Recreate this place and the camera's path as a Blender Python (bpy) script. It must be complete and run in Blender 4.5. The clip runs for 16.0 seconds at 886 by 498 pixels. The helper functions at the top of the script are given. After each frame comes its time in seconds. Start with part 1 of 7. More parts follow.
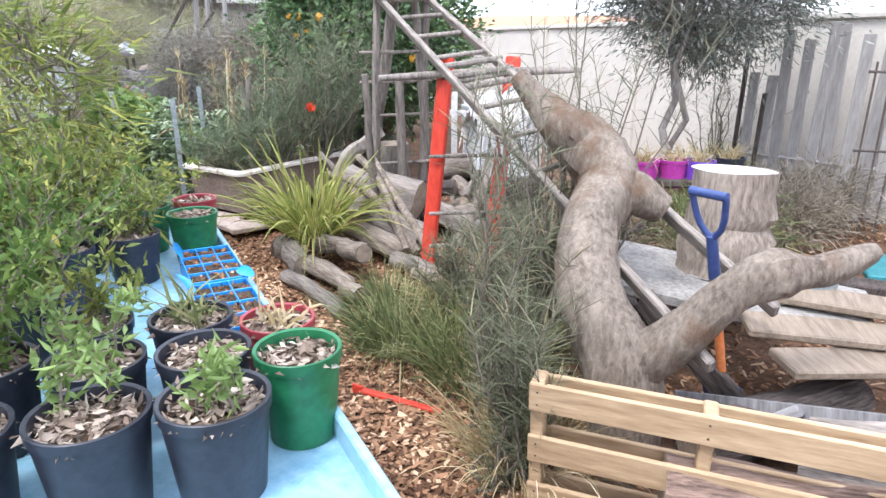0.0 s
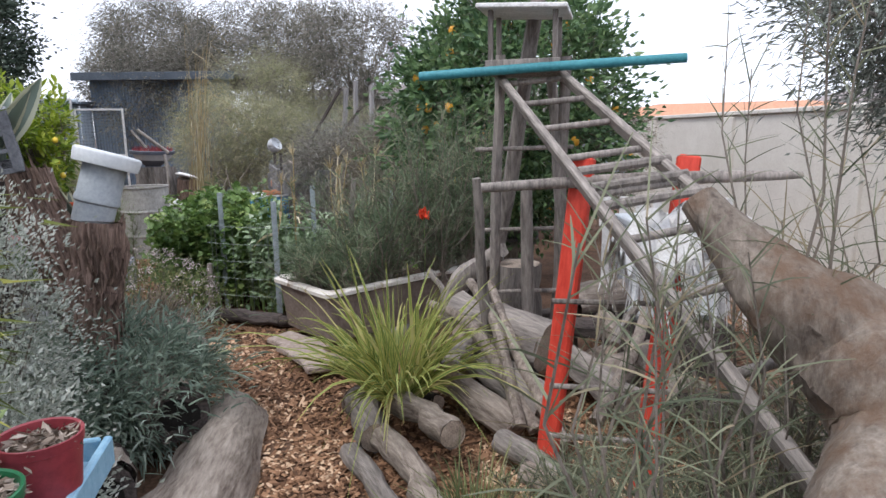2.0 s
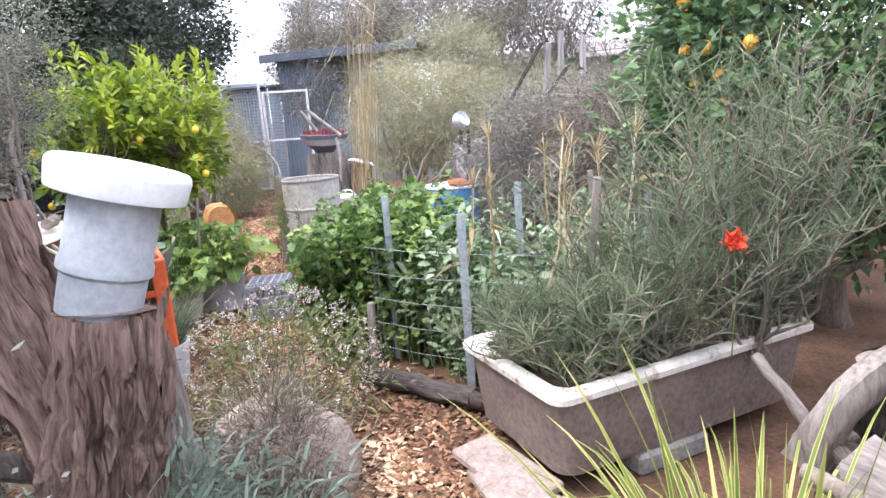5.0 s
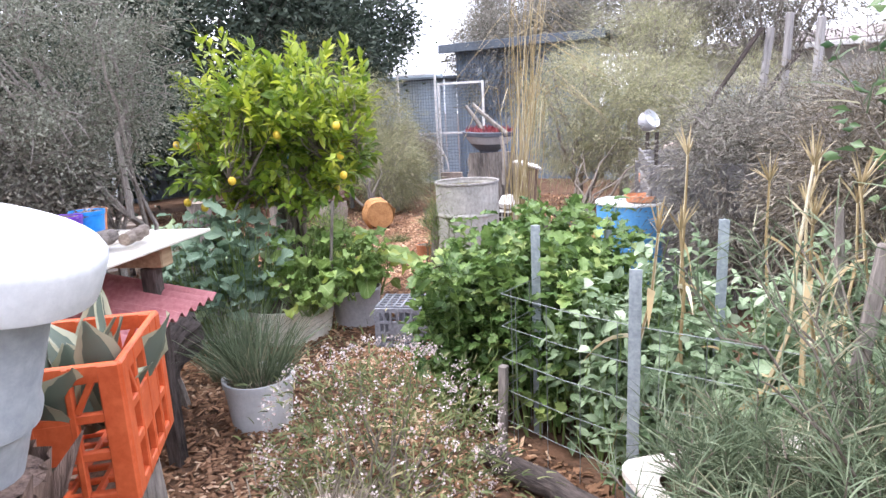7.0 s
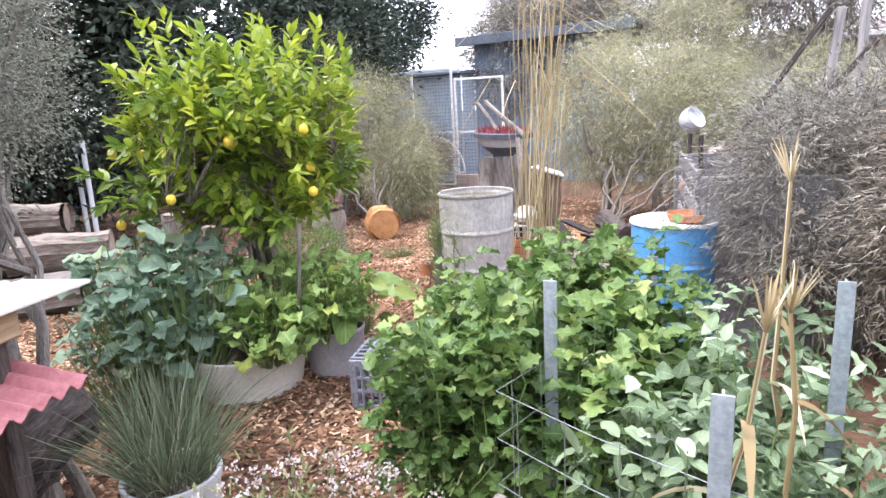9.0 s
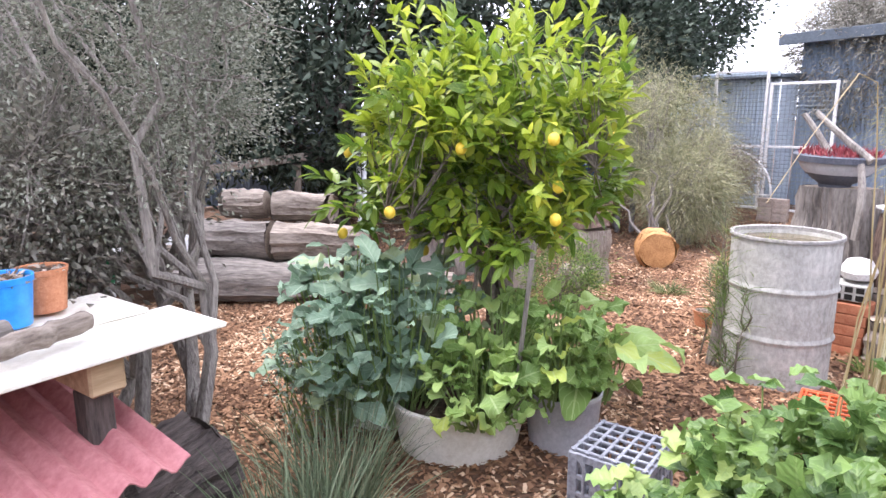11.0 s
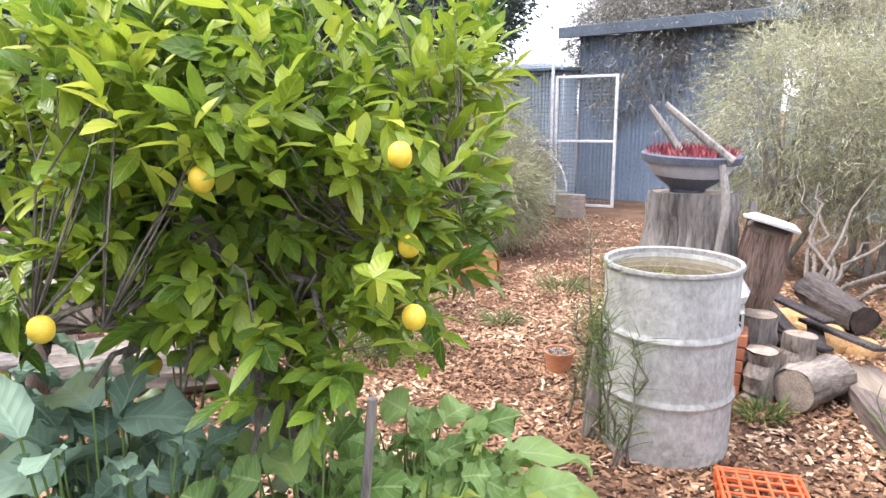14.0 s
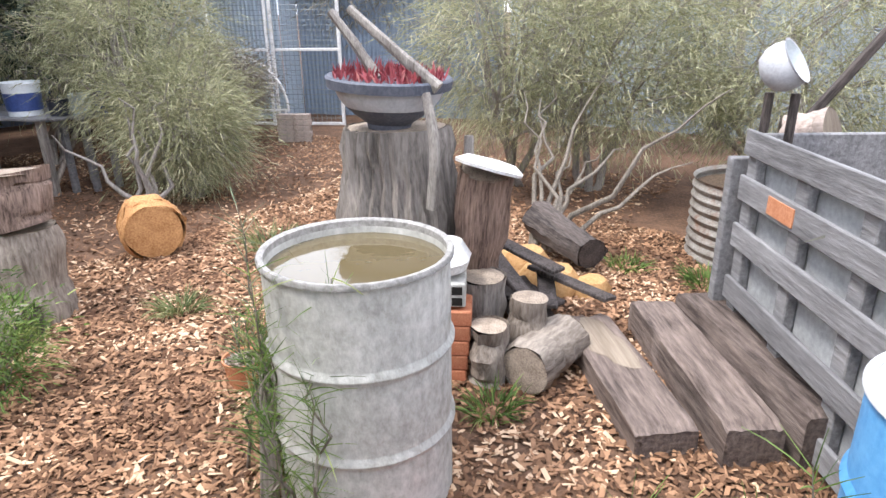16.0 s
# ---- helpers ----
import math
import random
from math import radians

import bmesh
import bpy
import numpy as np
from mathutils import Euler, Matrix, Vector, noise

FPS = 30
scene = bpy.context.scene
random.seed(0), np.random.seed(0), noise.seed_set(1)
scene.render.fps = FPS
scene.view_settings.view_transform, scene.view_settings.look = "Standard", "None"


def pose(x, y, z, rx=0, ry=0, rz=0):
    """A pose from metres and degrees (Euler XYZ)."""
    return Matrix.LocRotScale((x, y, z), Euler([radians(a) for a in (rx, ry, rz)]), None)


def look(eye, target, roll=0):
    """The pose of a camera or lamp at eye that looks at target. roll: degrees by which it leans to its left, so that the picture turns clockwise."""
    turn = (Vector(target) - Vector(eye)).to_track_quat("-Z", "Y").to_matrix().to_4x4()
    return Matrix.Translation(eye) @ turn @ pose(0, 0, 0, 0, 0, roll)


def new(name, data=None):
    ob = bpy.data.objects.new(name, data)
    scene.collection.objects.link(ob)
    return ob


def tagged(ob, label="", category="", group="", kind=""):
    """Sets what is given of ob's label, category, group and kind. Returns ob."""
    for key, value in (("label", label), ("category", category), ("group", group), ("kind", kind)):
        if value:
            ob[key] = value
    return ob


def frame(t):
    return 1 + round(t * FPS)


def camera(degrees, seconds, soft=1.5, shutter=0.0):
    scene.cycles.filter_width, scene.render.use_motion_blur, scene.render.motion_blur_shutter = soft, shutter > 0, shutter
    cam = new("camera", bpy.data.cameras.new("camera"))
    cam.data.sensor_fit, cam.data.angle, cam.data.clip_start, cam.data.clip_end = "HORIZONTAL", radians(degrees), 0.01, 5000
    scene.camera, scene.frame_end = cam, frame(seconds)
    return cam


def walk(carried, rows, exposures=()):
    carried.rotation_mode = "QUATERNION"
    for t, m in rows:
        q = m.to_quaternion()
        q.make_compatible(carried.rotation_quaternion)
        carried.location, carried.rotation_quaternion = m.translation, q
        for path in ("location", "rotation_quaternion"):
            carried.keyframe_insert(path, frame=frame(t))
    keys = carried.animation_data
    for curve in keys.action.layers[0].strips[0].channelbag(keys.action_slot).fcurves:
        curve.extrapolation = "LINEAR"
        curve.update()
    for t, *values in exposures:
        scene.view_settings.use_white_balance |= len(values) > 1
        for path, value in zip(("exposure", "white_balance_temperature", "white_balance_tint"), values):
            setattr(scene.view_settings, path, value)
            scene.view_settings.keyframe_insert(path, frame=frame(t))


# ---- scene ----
cam = camera(69.8, 16.0)
PATH = [
    (0, (0.007, -0.05, 1.535), (0.002, 1.852, 0.914), 0.1),
    (0.5, (0.065, 0.322, 1.565), (0.07, 2.26, 1.07), -0.7),
    (1, (0.176, 0.696, 1.557), (-0.173, 2.62, 1.137), -0.5),
    (1.5, (0.234, 1.058, 1.556), (-0.26, 2.961, 1.19), -0.2),
    (2, (0.158, 1.392, 1.551), (-0.36, 3.29, 1.193), -0.8),
    (2.5, (0.04, 1.711, 1.525), (-0.645, 3.531, 1.056), -0.4),
    (3, (-0.098, 2.082, 1.527), (-1.172, 3.714, 1.097), -2.0),
    (3.5, (-0.264, 2.378, 1.509), (-1.339, 4.011, 1.088), -1.6),
    (3.7, (-0.377, 2.507, 1.514), (-1.295, 4.236, 1.105), -1.6),
    (5.8, (-1.079, 3.607, 1.557), (-2.235, 5.169, 1.083), -3.6),
    (6, (-1.109, 3.685, 1.504), (-2.28, 5.228, 1.008), -2.2),
    (6.5, (-1.252, 3.911, 1.576), (-2.595, 5.322, 1.125), -1.9),
    (7, (-1.398, 4.092, 1.594), (-2.848, 5.403, 1.175), -2.7),
    (7.5, (-1.59, 4.219, 1.626), (-3.062, 5.514, 1.228), -3.4),
    (8, (-1.715, 4.367, 1.602), (-3.169, 5.678, 1.19), -2.3),
    (10.3, (-2.428, 5.417, 1.616), (-4.146, 6.348, 1.19), -2.3),
    (10.5, (-2.485, 5.428, 1.65), (-4.261, 6.251, 1.237), -1.2),
    (11, (-2.722, 5.468, 1.624), (-4.615, 5.979, 1.226), -0.2),
    (11.5, (-3.027, 5.428, 1.622), (-4.938, 5.816, 1.177), 1.0),
    (12, (-3.266, 5.433, 1.595), (-5.183, 5.709, 1.093), 1.3),
    (12.5, (-3.508, 5.578, 1.645), (-5.437, 5.93, 1.247), 1.2),
    (13, (-3.682, 5.67, 1.653), (-5.563, 6.251, 1.299), -0.1),
    (13.5, (-3.932, 5.804, 1.676), (-5.645, 6.787, 1.356), 0.6),
    (14, (-4.164, 5.978, 1.625), (-5.774, 7.089, 1.209), -0.6),
    (14.5, (-4.352, 6.234, 1.641), (-5.862, 7.457, 1.166), -1.3),
    (15, (-4.493, 6.45, 1.636), (-5.747, 7.895, 1.054), -2.1),
    (15.5, (-4.649, 6.731, 1.641), (-5.611, 8.342, 0.948), -2.4),
    (16, (-4.676, 7.143, 1.652), (-5.715, 8.701, 0.952), -0.7),
]
walk(cam, [(t, look(eye, target, roll)) for t, eye, target, roll in PATH],
     exposures=[(0, 1.54, 6300, 11), (0.5, 1.48, 6350, 11), (1.5, 0.82, 6400, 11), (2.5, 0.57, 6450, 11), (3.0, 1.2, 6400, 11), (3.5, 1.65, 6350, 14), (6, 1.8, 6400, 17), (7, 1.8, 6400, 17), (8, 1.84, 6400, 17),
                (10.5, 1.96, 6450, 18), (12, 1.98, 6450, 18), (13, 1.96, 6450, 14), (14.5, 1.96, 6450, 13), (16, 1.72, 6500, 10)])

# ---- sky and light: bright overcast day ----
world = bpy.data.worlds.new("overcast")
scene.world = world
world.use_nodes = True
wn, wl = world.node_tree.nodes, world.node_tree.links
sky = wn.new("ShaderNodeTexSky")
sky.sky_type, sky.sun_disc = "NISHITA", False
sky.sun_elevation, sky.sun_rotation = radians(55), radians(200)
cloud_mix = wn.new("ShaderNodeMix")
cloud_mix.data_type = "RGBA"
cloud_mix.inputs[0].default_value = 0.86
cloud_tone = wn.new("ShaderNodeValToRGB")
cloud_noise = wn.new("ShaderNodeTexNoise")
cloud_noise.inputs["Scale"].default_value = 2.2
cloud_noise.inputs["Detail"].default_value = 5
cloud_tone.color_ramp.elements[0].position, cloud_tone.color_ramp.elements[0].color = 0.3, (8.15, 8.85, 10.6, 1)
cloud_tone.color_ramp.elements[1].position, cloud_tone.color_ramp.elements[1].color = 0.7, (11.0, 11.3, 12.5, 1)
wl.new(cloud_noise.outputs["Fac"], cloud_tone.inputs[0])
wl.new(sky.outputs[0], cloud_mix.inputs[6])
wl.new(cloud_tone.outputs[0], cloud_mix.inputs[7])
wl.new(cloud_mix.outputs[2], wn["Background"].inputs[0])
wn["Background"].inputs[1].default_value = 0.11
sun = new("sun", bpy.data.lights.new("sun", "SUN"))
sun.data.energy, sun.data.angle, sun.data.color = 1.3, radians(14), (1.0, 0.985, 0.96)
sun.matrix_world = look((0, 0, 20), (0 + 7, 9, 0))

# ---- materials ----
def nodes_of(name):
    m = bpy.data.materials.new(name)
    m.use_nodes = True
    return m, m.node_tree.nodes, m.node_tree.links, m.node_tree.nodes["Principled BSDF"]


def stained(name, dark, light, scale=6.0, rough=0.8, bump=0.3, stretch=(1, 1, 1), spots=None, spot_at=0.62, metal=0.0, fine=8.0, random_tint=0.0, gloss=0.3, detail=8):
    """Two-scale procedural surface: broad stains, fine grain, relief, optional spots of a third colour."""
    m, n, l, p = nodes_of(name)
    co = n.new("ShaderNodeTexCoord")
    mp = n.new("ShaderNodeMapping")
    mp.inputs["Scale"].default_value = stretch
    l.new(co.outputs["Object"], mp.inputs[0])
    a, b = n.new("ShaderNodeTexNoise"), n.new("ShaderNodeTexNoise")
    a.inputs["Scale"].default_value, a.inputs["Detail"].default_value = scale, detail
    b.inputs["Scale"].default_value, b.inputs["Detail"].default_value = scale * fine, 6
    for t in (a, b):
        t.inputs["Roughness"].default_value = 0.65
        l.new(mp.outputs[0], t.inputs["Vector"])
    mix = n.new("ShaderNodeMath")
    mix.operation = "MULTIPLY_ADD"
    mix.inputs[1].default_value = 0.5
    l.new(b.outputs["Fac"], mix.inputs[0])
    half = n.new("ShaderNodeMath")
    half.operation = "MULTIPLY"
    half.inputs[1].default_value = 0.5
    l.new(a.outputs["Fac"], half.inputs[0])
    l.new(half.outputs[0], mix.inputs[2])
    ramp = n.new("ShaderNodeValToRGB")
    ramp.color_ramp.elements[0].position, ramp.color_ramp.elements[0].color = 0.36, (*dark, 1)
    ramp.color_ramp.elements[1].position, ramp.color_ramp.elements[1].color = 0.64, (*light, 1)
    l.new(mix.outputs[0], ramp.inputs[0])
    colour = ramp.outputs[0]
    if spots:
        c = n.new("ShaderNodeTexNoise")
        c.inputs["Scale"].default_value, c.inputs["Detail"].default_value = scale * 0.55, 9
        c.inputs["Roughness"].default_value = 0.7
        l.new(co.outputs["Object"], c.inputs["Vector"])
        edge = n.new("ShaderNodeValToRGB")
        edge.color_ramp.elements[0].position, edge.color_ramp.elements[1].position = spot_at - 0.05, spot_at + 0.05
        l.new(c.outputs["Fac"], edge.inputs[0])
        over = n.new("ShaderNodeMix")
        over.data_type = "RGBA"
        over.inputs[7].default_value = (*spots, 1)
        l.new(edge.outputs[0], over.inputs[0])
        l.new(colour, over.inputs[6])
        colour = over.outputs[2]
    if random_tint:
        info = n.new("ShaderNodeObjectInfo")
        hsv = n.new("ShaderNodeHueSaturation")
        rng = n.new("ShaderNodeMapRange")
        rng.inputs["To Min"].default_value, rng.inputs["To Max"].default_value = 1 - random_tint, 1 + random_tint
        l.new(info.outputs["Random"], rng.inputs[0])
        l.new(rng.outputs[0], hsv.inputs["Value"])
        l.new(colour, hsv.inputs["Color"])
        colour = hsv.outputs[0]
    l.new(colour, p.inputs["Base Color"])
    p.inputs["Roughness"].default_value, p.inputs["Metallic"].default_value = rough, metal
    p.inputs["Specular IOR Level"].default_value = gloss
    bn = n.new("ShaderNodeBump")
    bn.inputs["Strength"].default_value, bn.inputs["Distance"].default_value = bump, 0.02
    l.new(mix.outputs[0], bn.inputs["Height"])
    l.new(bn.outputs[0], p.inputs["Normal"])
    return m


def leafy(name, dark, light, tip=None, rough=0.5, gloss=0.4, glow=0.3, patch=1.2, vein=None, edge=None, ribs=6.0):
    """Leaves: colour varies from leaf to leaf and in broad patches; some light passes through."""
    m, n, l, p = nodes_of(name)
    geo = n.new("ShaderNodeNewGeometry")
    ramp = n.new("ShaderNodeValToRGB")
    ramp.color_ramp.elements[0].color, ramp.color_ramp.elements[1].color = (*dark, 1), (*light, 1)
    ramp.color_ramp.elements[0].position, ramp.color_ramp.elements[1].position = 0.1, 0.9
    if tip:
        e = ramp.color_ramp.elements.new(0.95)
        e.color = (*tip, 1)
    co = n.new("ShaderNodeTexCoord")
    noi = n.new("ShaderNodeTexNoise")
    noi.inputs["Scale"].default_value, noi.inputs["Detail"].default_value = patch * 2, 3
    l.new(co.outputs["Object"], noi.inputs["Vector"])
    add = n.new("ShaderNodeMath")
    add.operation = "MULTIPLY_ADD"
    add.inputs[1].default_value, add.inputs[2].default_value = 1.6, -0.8
    l.new(noi.outputs["Fac"], add.inputs[0])
    both = n.new("ShaderNodeMath")
    both.operation = "ADD"
    l.new(geo.outputs["Random Per Island"], both.inputs[0])
    l.new(add.outputs[0], both.inputs[1])
    l.new(both.outputs[0], ramp.inputs[0])
    colour = ramp.outputs[0]

    def calc(op, a, b=0.0, c=0.0):
        q = n.new("ShaderNodeMath")
        q.operation = op
        for k, x in enumerate((a, b, c)):
            if isinstance(x, float):
                q.inputs[k].default_value = x
            else:
                l.new(x, q.inputs[k])
        return q.outputs[0]

    def blend(fac, a, b):
        q = n.new("ShaderNodeMix")
        q.data_type = "RGBA"
        l.new(fac, q.inputs[0])
        l.new(a, q.inputs[6])
        q.inputs[7].default_value = (*b, 1)
        return q.outputs[2]

    if vein or edge:
        at, xyz = n.new("ShaderNodeAttribute"), n.new("ShaderNodeSeparateXYZ")
        at.attribute_name = "leaf_place"
        l.new(at.outputs["Vector"], xyz.inputs[0])
        across = calc("ABSOLUTE", xyz.outputs[0])
        if vein:
            mid = calc("LESS_THAN", across, 0.07)
            wavy = calc("SINE", calc("MULTIPLY", calc("MULTIPLY_ADD", across, -0.32, xyz.outputs[1]), 6.283 * ribs))
            side = calc("MULTIPLY", calc("GREATER_THAN", wavy, 0.9), 0.3)
            veins = calc("MAXIMUM", calc("MULTIPLY", mid, 0.55), side)
            colour = blend(veins, colour, vein)
            bn = n.new("ShaderNodeBump")
            bn.inputs["Strength"].default_value, bn.inputs["Distance"].default_value = 0.2, 0.004
            l.new(wavy, bn.inputs["Height"])
            l.new(bn.outputs[0], p.inputs["Normal"])
        if edge:
            colour = blend(calc("MULTIPLY", calc("GREATER_THAN", across, 0.62), 0.85), colour, edge)
    l.new(colour, p.inputs["Base Color"])
    p.inputs["Roughness"].default_value, p.inputs["Specular IOR Level"].default_value = rough, gloss
    if glow:
        tr = n.new("ShaderNodeBsdfTranslucent")
        l.new(colour, tr.inputs[0])
        ms = n.new("ShaderNodeMixShader")
        ms.inputs[0].default_value = glow
        l.new(p.outputs[0], ms.inputs[1])
        l.new(tr.outputs[0], ms.inputs[2])
        l.new(ms.outputs[0], n["Material Output"].inputs[0])
    return m


M = {}
M["soil"] = stained("mulch_ground", (0.05, 0.028, 0.018), (0.21, 0.12, 0.075), 3.0, 0.95, 0.9, fine=14, spots=(0.16, 0.085, 0.05))
M["chip"] = leafy("bark_chips", (0.1, 0.05, 0.028), (0.38, 0.215, 0.125), (0.6, 0.42, 0.28), 0.85, 0.2, 0, 0.8)
M["litter"] = leafy("dry_litter", (0.17, 0.125, 0.095), (0.42, 0.35, 0.29), (0.56, 0.5, 0.43), 0.85, 0.2, 0, 3.0)
M["dirt"] = stained("potting_mix", (0.035, 0.024, 0.017), (0.17, 0.115, 0.075), 30, 0.95, 0.9)
M["grey_wood"] = stained("weathered_grey_wood", (0.09, 0.078, 0.07), (0.33, 0.29, 0.258), 7, 0.85, 0.7, (1, 1, 0.14), random_tint=0.18)
M["drift"] = stained("driftwood", (0.1, 0.075, 0.06), (0.37, 0.315, 0.265), 6, 0.8, 0.7, (1, 1, 0.2), spots=(0.2, 0.12, 0.075), spot_at=0.66, random_tint=0.1)
M["fork_bark"] = stained("furrowed_driftwood_bark", (0.075, 0.055, 0.043), (0.31, 0.262, 0.215), 4.5, 0.85, 1.0, (1.3, 1.3, 0.5), spots=(0.14, 0.09, 0.06), spot_at=0.57, fine=9.0)
M["brown_wood"] = stained("shaggy_brown_wood", (0.045, 0.028, 0.022), (0.36, 0.25, 0.2), 11, 0.9, 1.0, (1, 1, 0.1))
M["dark_wood"] = stained("dark_old_bark", (0.022, 0.018, 0.017), (0.13, 0.105, 0.095), 9, 0.9, 1.0, (1, 1, 0.15))
M["end_grain"] = stained("cut_end_grain", (0.15, 0.115, 0.09), (0.42, 0.34, 0.27), 14, 0.85, 0.4, random_tint=0.2)
M["orange_cut"] = stained("fresh_orange_cut", (0.3, 0.13, 0.045), (0.62, 0.34, 0.15), 9, 0.8, 0.4)
M["pine"] = stained("pallet_pine", (0.3, 0.2, 0.115), (0.56, 0.42, 0.27), 5, 0.75, 0.25, (0.12, 1, 1), spots=(0.36, 0.25, 0.15), spot_at=0.63)
M["grey_plank"] = stained("grey_pallet_plank", (0.115, 0.11, 0.113), (0.27, 0.262, 0.266), 6, 0.85, 0.6, (0.12, 1, 1), random_tint=0.2)
M["sleeper"] = stained("sleeper_wood", (0.05, 0.036, 0.031), (0.27, 0.207, 0.178), 5, 0.85, 1.0, (1, 0.12, 1), random_tint=0.22)
M["ply"] = stained("tan_plank", (0.16, 0.12, 0.088), (0.32, 0.26, 0.2), 5, 0.7, 0.4, (1, 0.15, 1))
M["red_paint"] = stained("red_paint", (0.46, 0.035, 0.02), (0.66, 0.075, 0.045), 7, 0.55, 0.25, (1, 1, 0.3), spots=(0.3, 0.05, 0.035), spot_at=0.68)
M["white_paint"] = stained("worn_white_paint", (0.5, 0.48, 0.46), (0.82, 0.81, 0.8), 9, 0.65, 0.3, spots=(0.36, 0.33, 0.3), spot_at=0.66)
M["cement"] = stained("cement_coat", (0.27, 0.26, 0.235), (0.57, 0.555, 0.52), 4.5, 0.85, 0.5, (1, 1, 0.7), spots=(0.23, 0.215, 0.185), spot_at=0.62, fine=7.0)
M["enamel"] = stained("old_bath_enamel", (0.5, 0.45, 0.39), (0.74, 0.71, 0.66), 9, 0.4, 0.2, spots=(0.22, 0.14, 0.09), spot_at=0.58)
M["bath_side"] = stained("bath_underside", (0.13, 0.1, 0.085), (0.26, 0.21, 0.18), 5, 0.75, 0.3)
M["stone"] = stained("sandstone", (0.26, 0.2, 0.17), (0.48, 0.4, 0.35), 5, 0.9, 1.0, spots=(0.22, 0.19, 0.17), spot_at=0.6)
M["grey_stone"] = stained("grey_stone", (0.17, 0.16, 0.15), (0.4, 0.38, 0.36), 6, 0.9, 0.6)
M["ochre_stone"] = stained("ochre_stone", (0.34, 0.17, 0.06), (0.58, 0.36, 0.17), 6, 0.9, 0.6)
M["brick"] = stained("red_brick", (0.3, 0.09, 0.045), (0.48, 0.2, 0.11), 20, 0.9, 0.4, random_tint=0.15)
# near-black colour painted in for the shade inside openings that are not modelled
M["hole_shade"] = stained("painted_hollow_shade", (0.008, 0.007, 0.006), (0.02, 0.017, 0.015), 10, 0.95, 0.2)
M["black_pot"] = stained("black_plastic", (0.012, 0.014, 0.022), (0.03, 0.034, 0.048), 5, 0.42, 0.12, gloss=0.5)
M["green_pot"] = stained("green_plastic", (0.008, 0.09, 0.035), (0.02, 0.17, 0.07), 4, 0.4, 0.1, gloss=0.5)
M["maroon_pot"] = stained("maroon_plastic", (0.2, 0.025, 0.035), (0.34, 0.05, 0.06), 4, 0.45, 0.1, gloss=0.5)
M["terracotta"] = stained("terracotta", (0.4, 0.15, 0.07), (0.58, 0.27, 0.15), 12, 0.85, 0.2)
M["blue_tray"] = stained("bright_blue_plastic", (0.01, 0.2, 0.62), (0.03, 0.33, 0.8), 5, 0.35, 0.05, gloss=0.5)
M["blue_board"] = stained("faded_blue_sheet", (0.17, 0.36, 0.5), (0.32, 0.52, 0.65), 4, 0.5, 0.15, spots=(0.12, 0.2, 0.26), spot_at=0.7)
M["orange_plastic"] = stained("orange_crate_plastic", (0.5, 0.075, 0.018), (0.68, 0.14, 0.05), 5, 0.45, 0.1, gloss=0.4)
M["grey_plastic"] = stained("grey_crate_plastic", (0.13, 0.135, 0.16), (0.3, 0.31, 0.35), 6, 0.5, 0.1, gloss=0.4)
M["dark_plastic"] = stained("charcoal_crate_plastic", (0.07, 0.073, 0.085), (0.19, 0.195, 0.215), 6, 0.5, 0.1, gloss=0.4)
M["pvc"] = stained("grey_pvc", (0.28, 0.31, 0.34), (0.42, 0.455, 0.48), 5, 0.55, 0.1, gloss=0.4)
M["lid_white"] = stained("white_lid", (0.56, 0.585, 0.6), (0.7, 0.72, 0.735), 6, 0.5, 0.1, gloss=0.4)
M["blue_drum"] = stained("light_blue_plastic", (0.06, 0.26, 0.56), (0.13, 0.38, 0.68), 4, 0.45, 0.08, gloss=0.5)
M["purple"] = stained("purple_plastic", (0.12, 0.04, 0.36), (0.2, 0.08, 0.5), 5, 0.4, 0.05)
M["magenta"] = stained("magenta_plastic", (0.3, 0.03, 0.22), (0.45, 0.06, 0.34), 5, 0.4, 0.05)
M["steel"] = stained("galvanised_steel", (0.22, 0.26, 0.28), (0.4, 0.45, 0.47), 8, 0.5, 0.15, metal=0.35, gloss=0.5)
M["shed"] = stained("blue_grey_steel", (0.15, 0.19, 0.25), (0.22, 0.275, 0.35), 2, 0.6, 0.1, gloss=0.3)
M["shed_dark"] = stained("dark_steel_roof", (0.07, 0.085, 0.105), (0.12, 0.14, 0.165), 3, 0.75, 0.1, gloss=0.2)
M["shed_pale"] = stained("pale_blue_steel", (0.33, 0.4, 0.48), (0.44, 0.51, 0.58), 2, 0.55, 0.1)
M["render_wall"] = stained("cream_render", (0.56, 0.52, 0.47), (0.68, 0.645, 0.59), 2.5, 0.9, 0.15, fine=16)
M["roof_tile"] = stained("terracotta_roof", (0.42, 0.19, 0.11), (0.6, 0.32, 0.2), 5, 0.85, 0.4, (4, 0.3, 1))
M["grey_roof"] = stained("grey_tile_roof", (0.2, 0.17, 0.165), (0.31, 0.27, 0.26), 5, 0.85, 0.4)
M["fence_wood"] = stained("grey_paling", (0.22, 0.205, 0.2), (0.42, 0.4, 0.385), 6, 0.9, 0.5, (1, 1, 0.1), random_tint=0.15)
M["iron"] = stained("dark_rusty_iron", (0.06, 0.05, 0.05), (0.16, 0.13, 0.12), 15, 0.7, 0.2, metal=0.3)
M["wire"] = stained("galvanised_wire", (0.16, 0.18, 0.18), (0.28, 0.3, 0.3), 20, 0.5, 0.05, metal=0.5)
M["teal_pipe"] = stained("teal_pipe", (0.03, 0.16, 0.19), (0.06, 0.26, 0.29), 6, 0.5, 0.1)
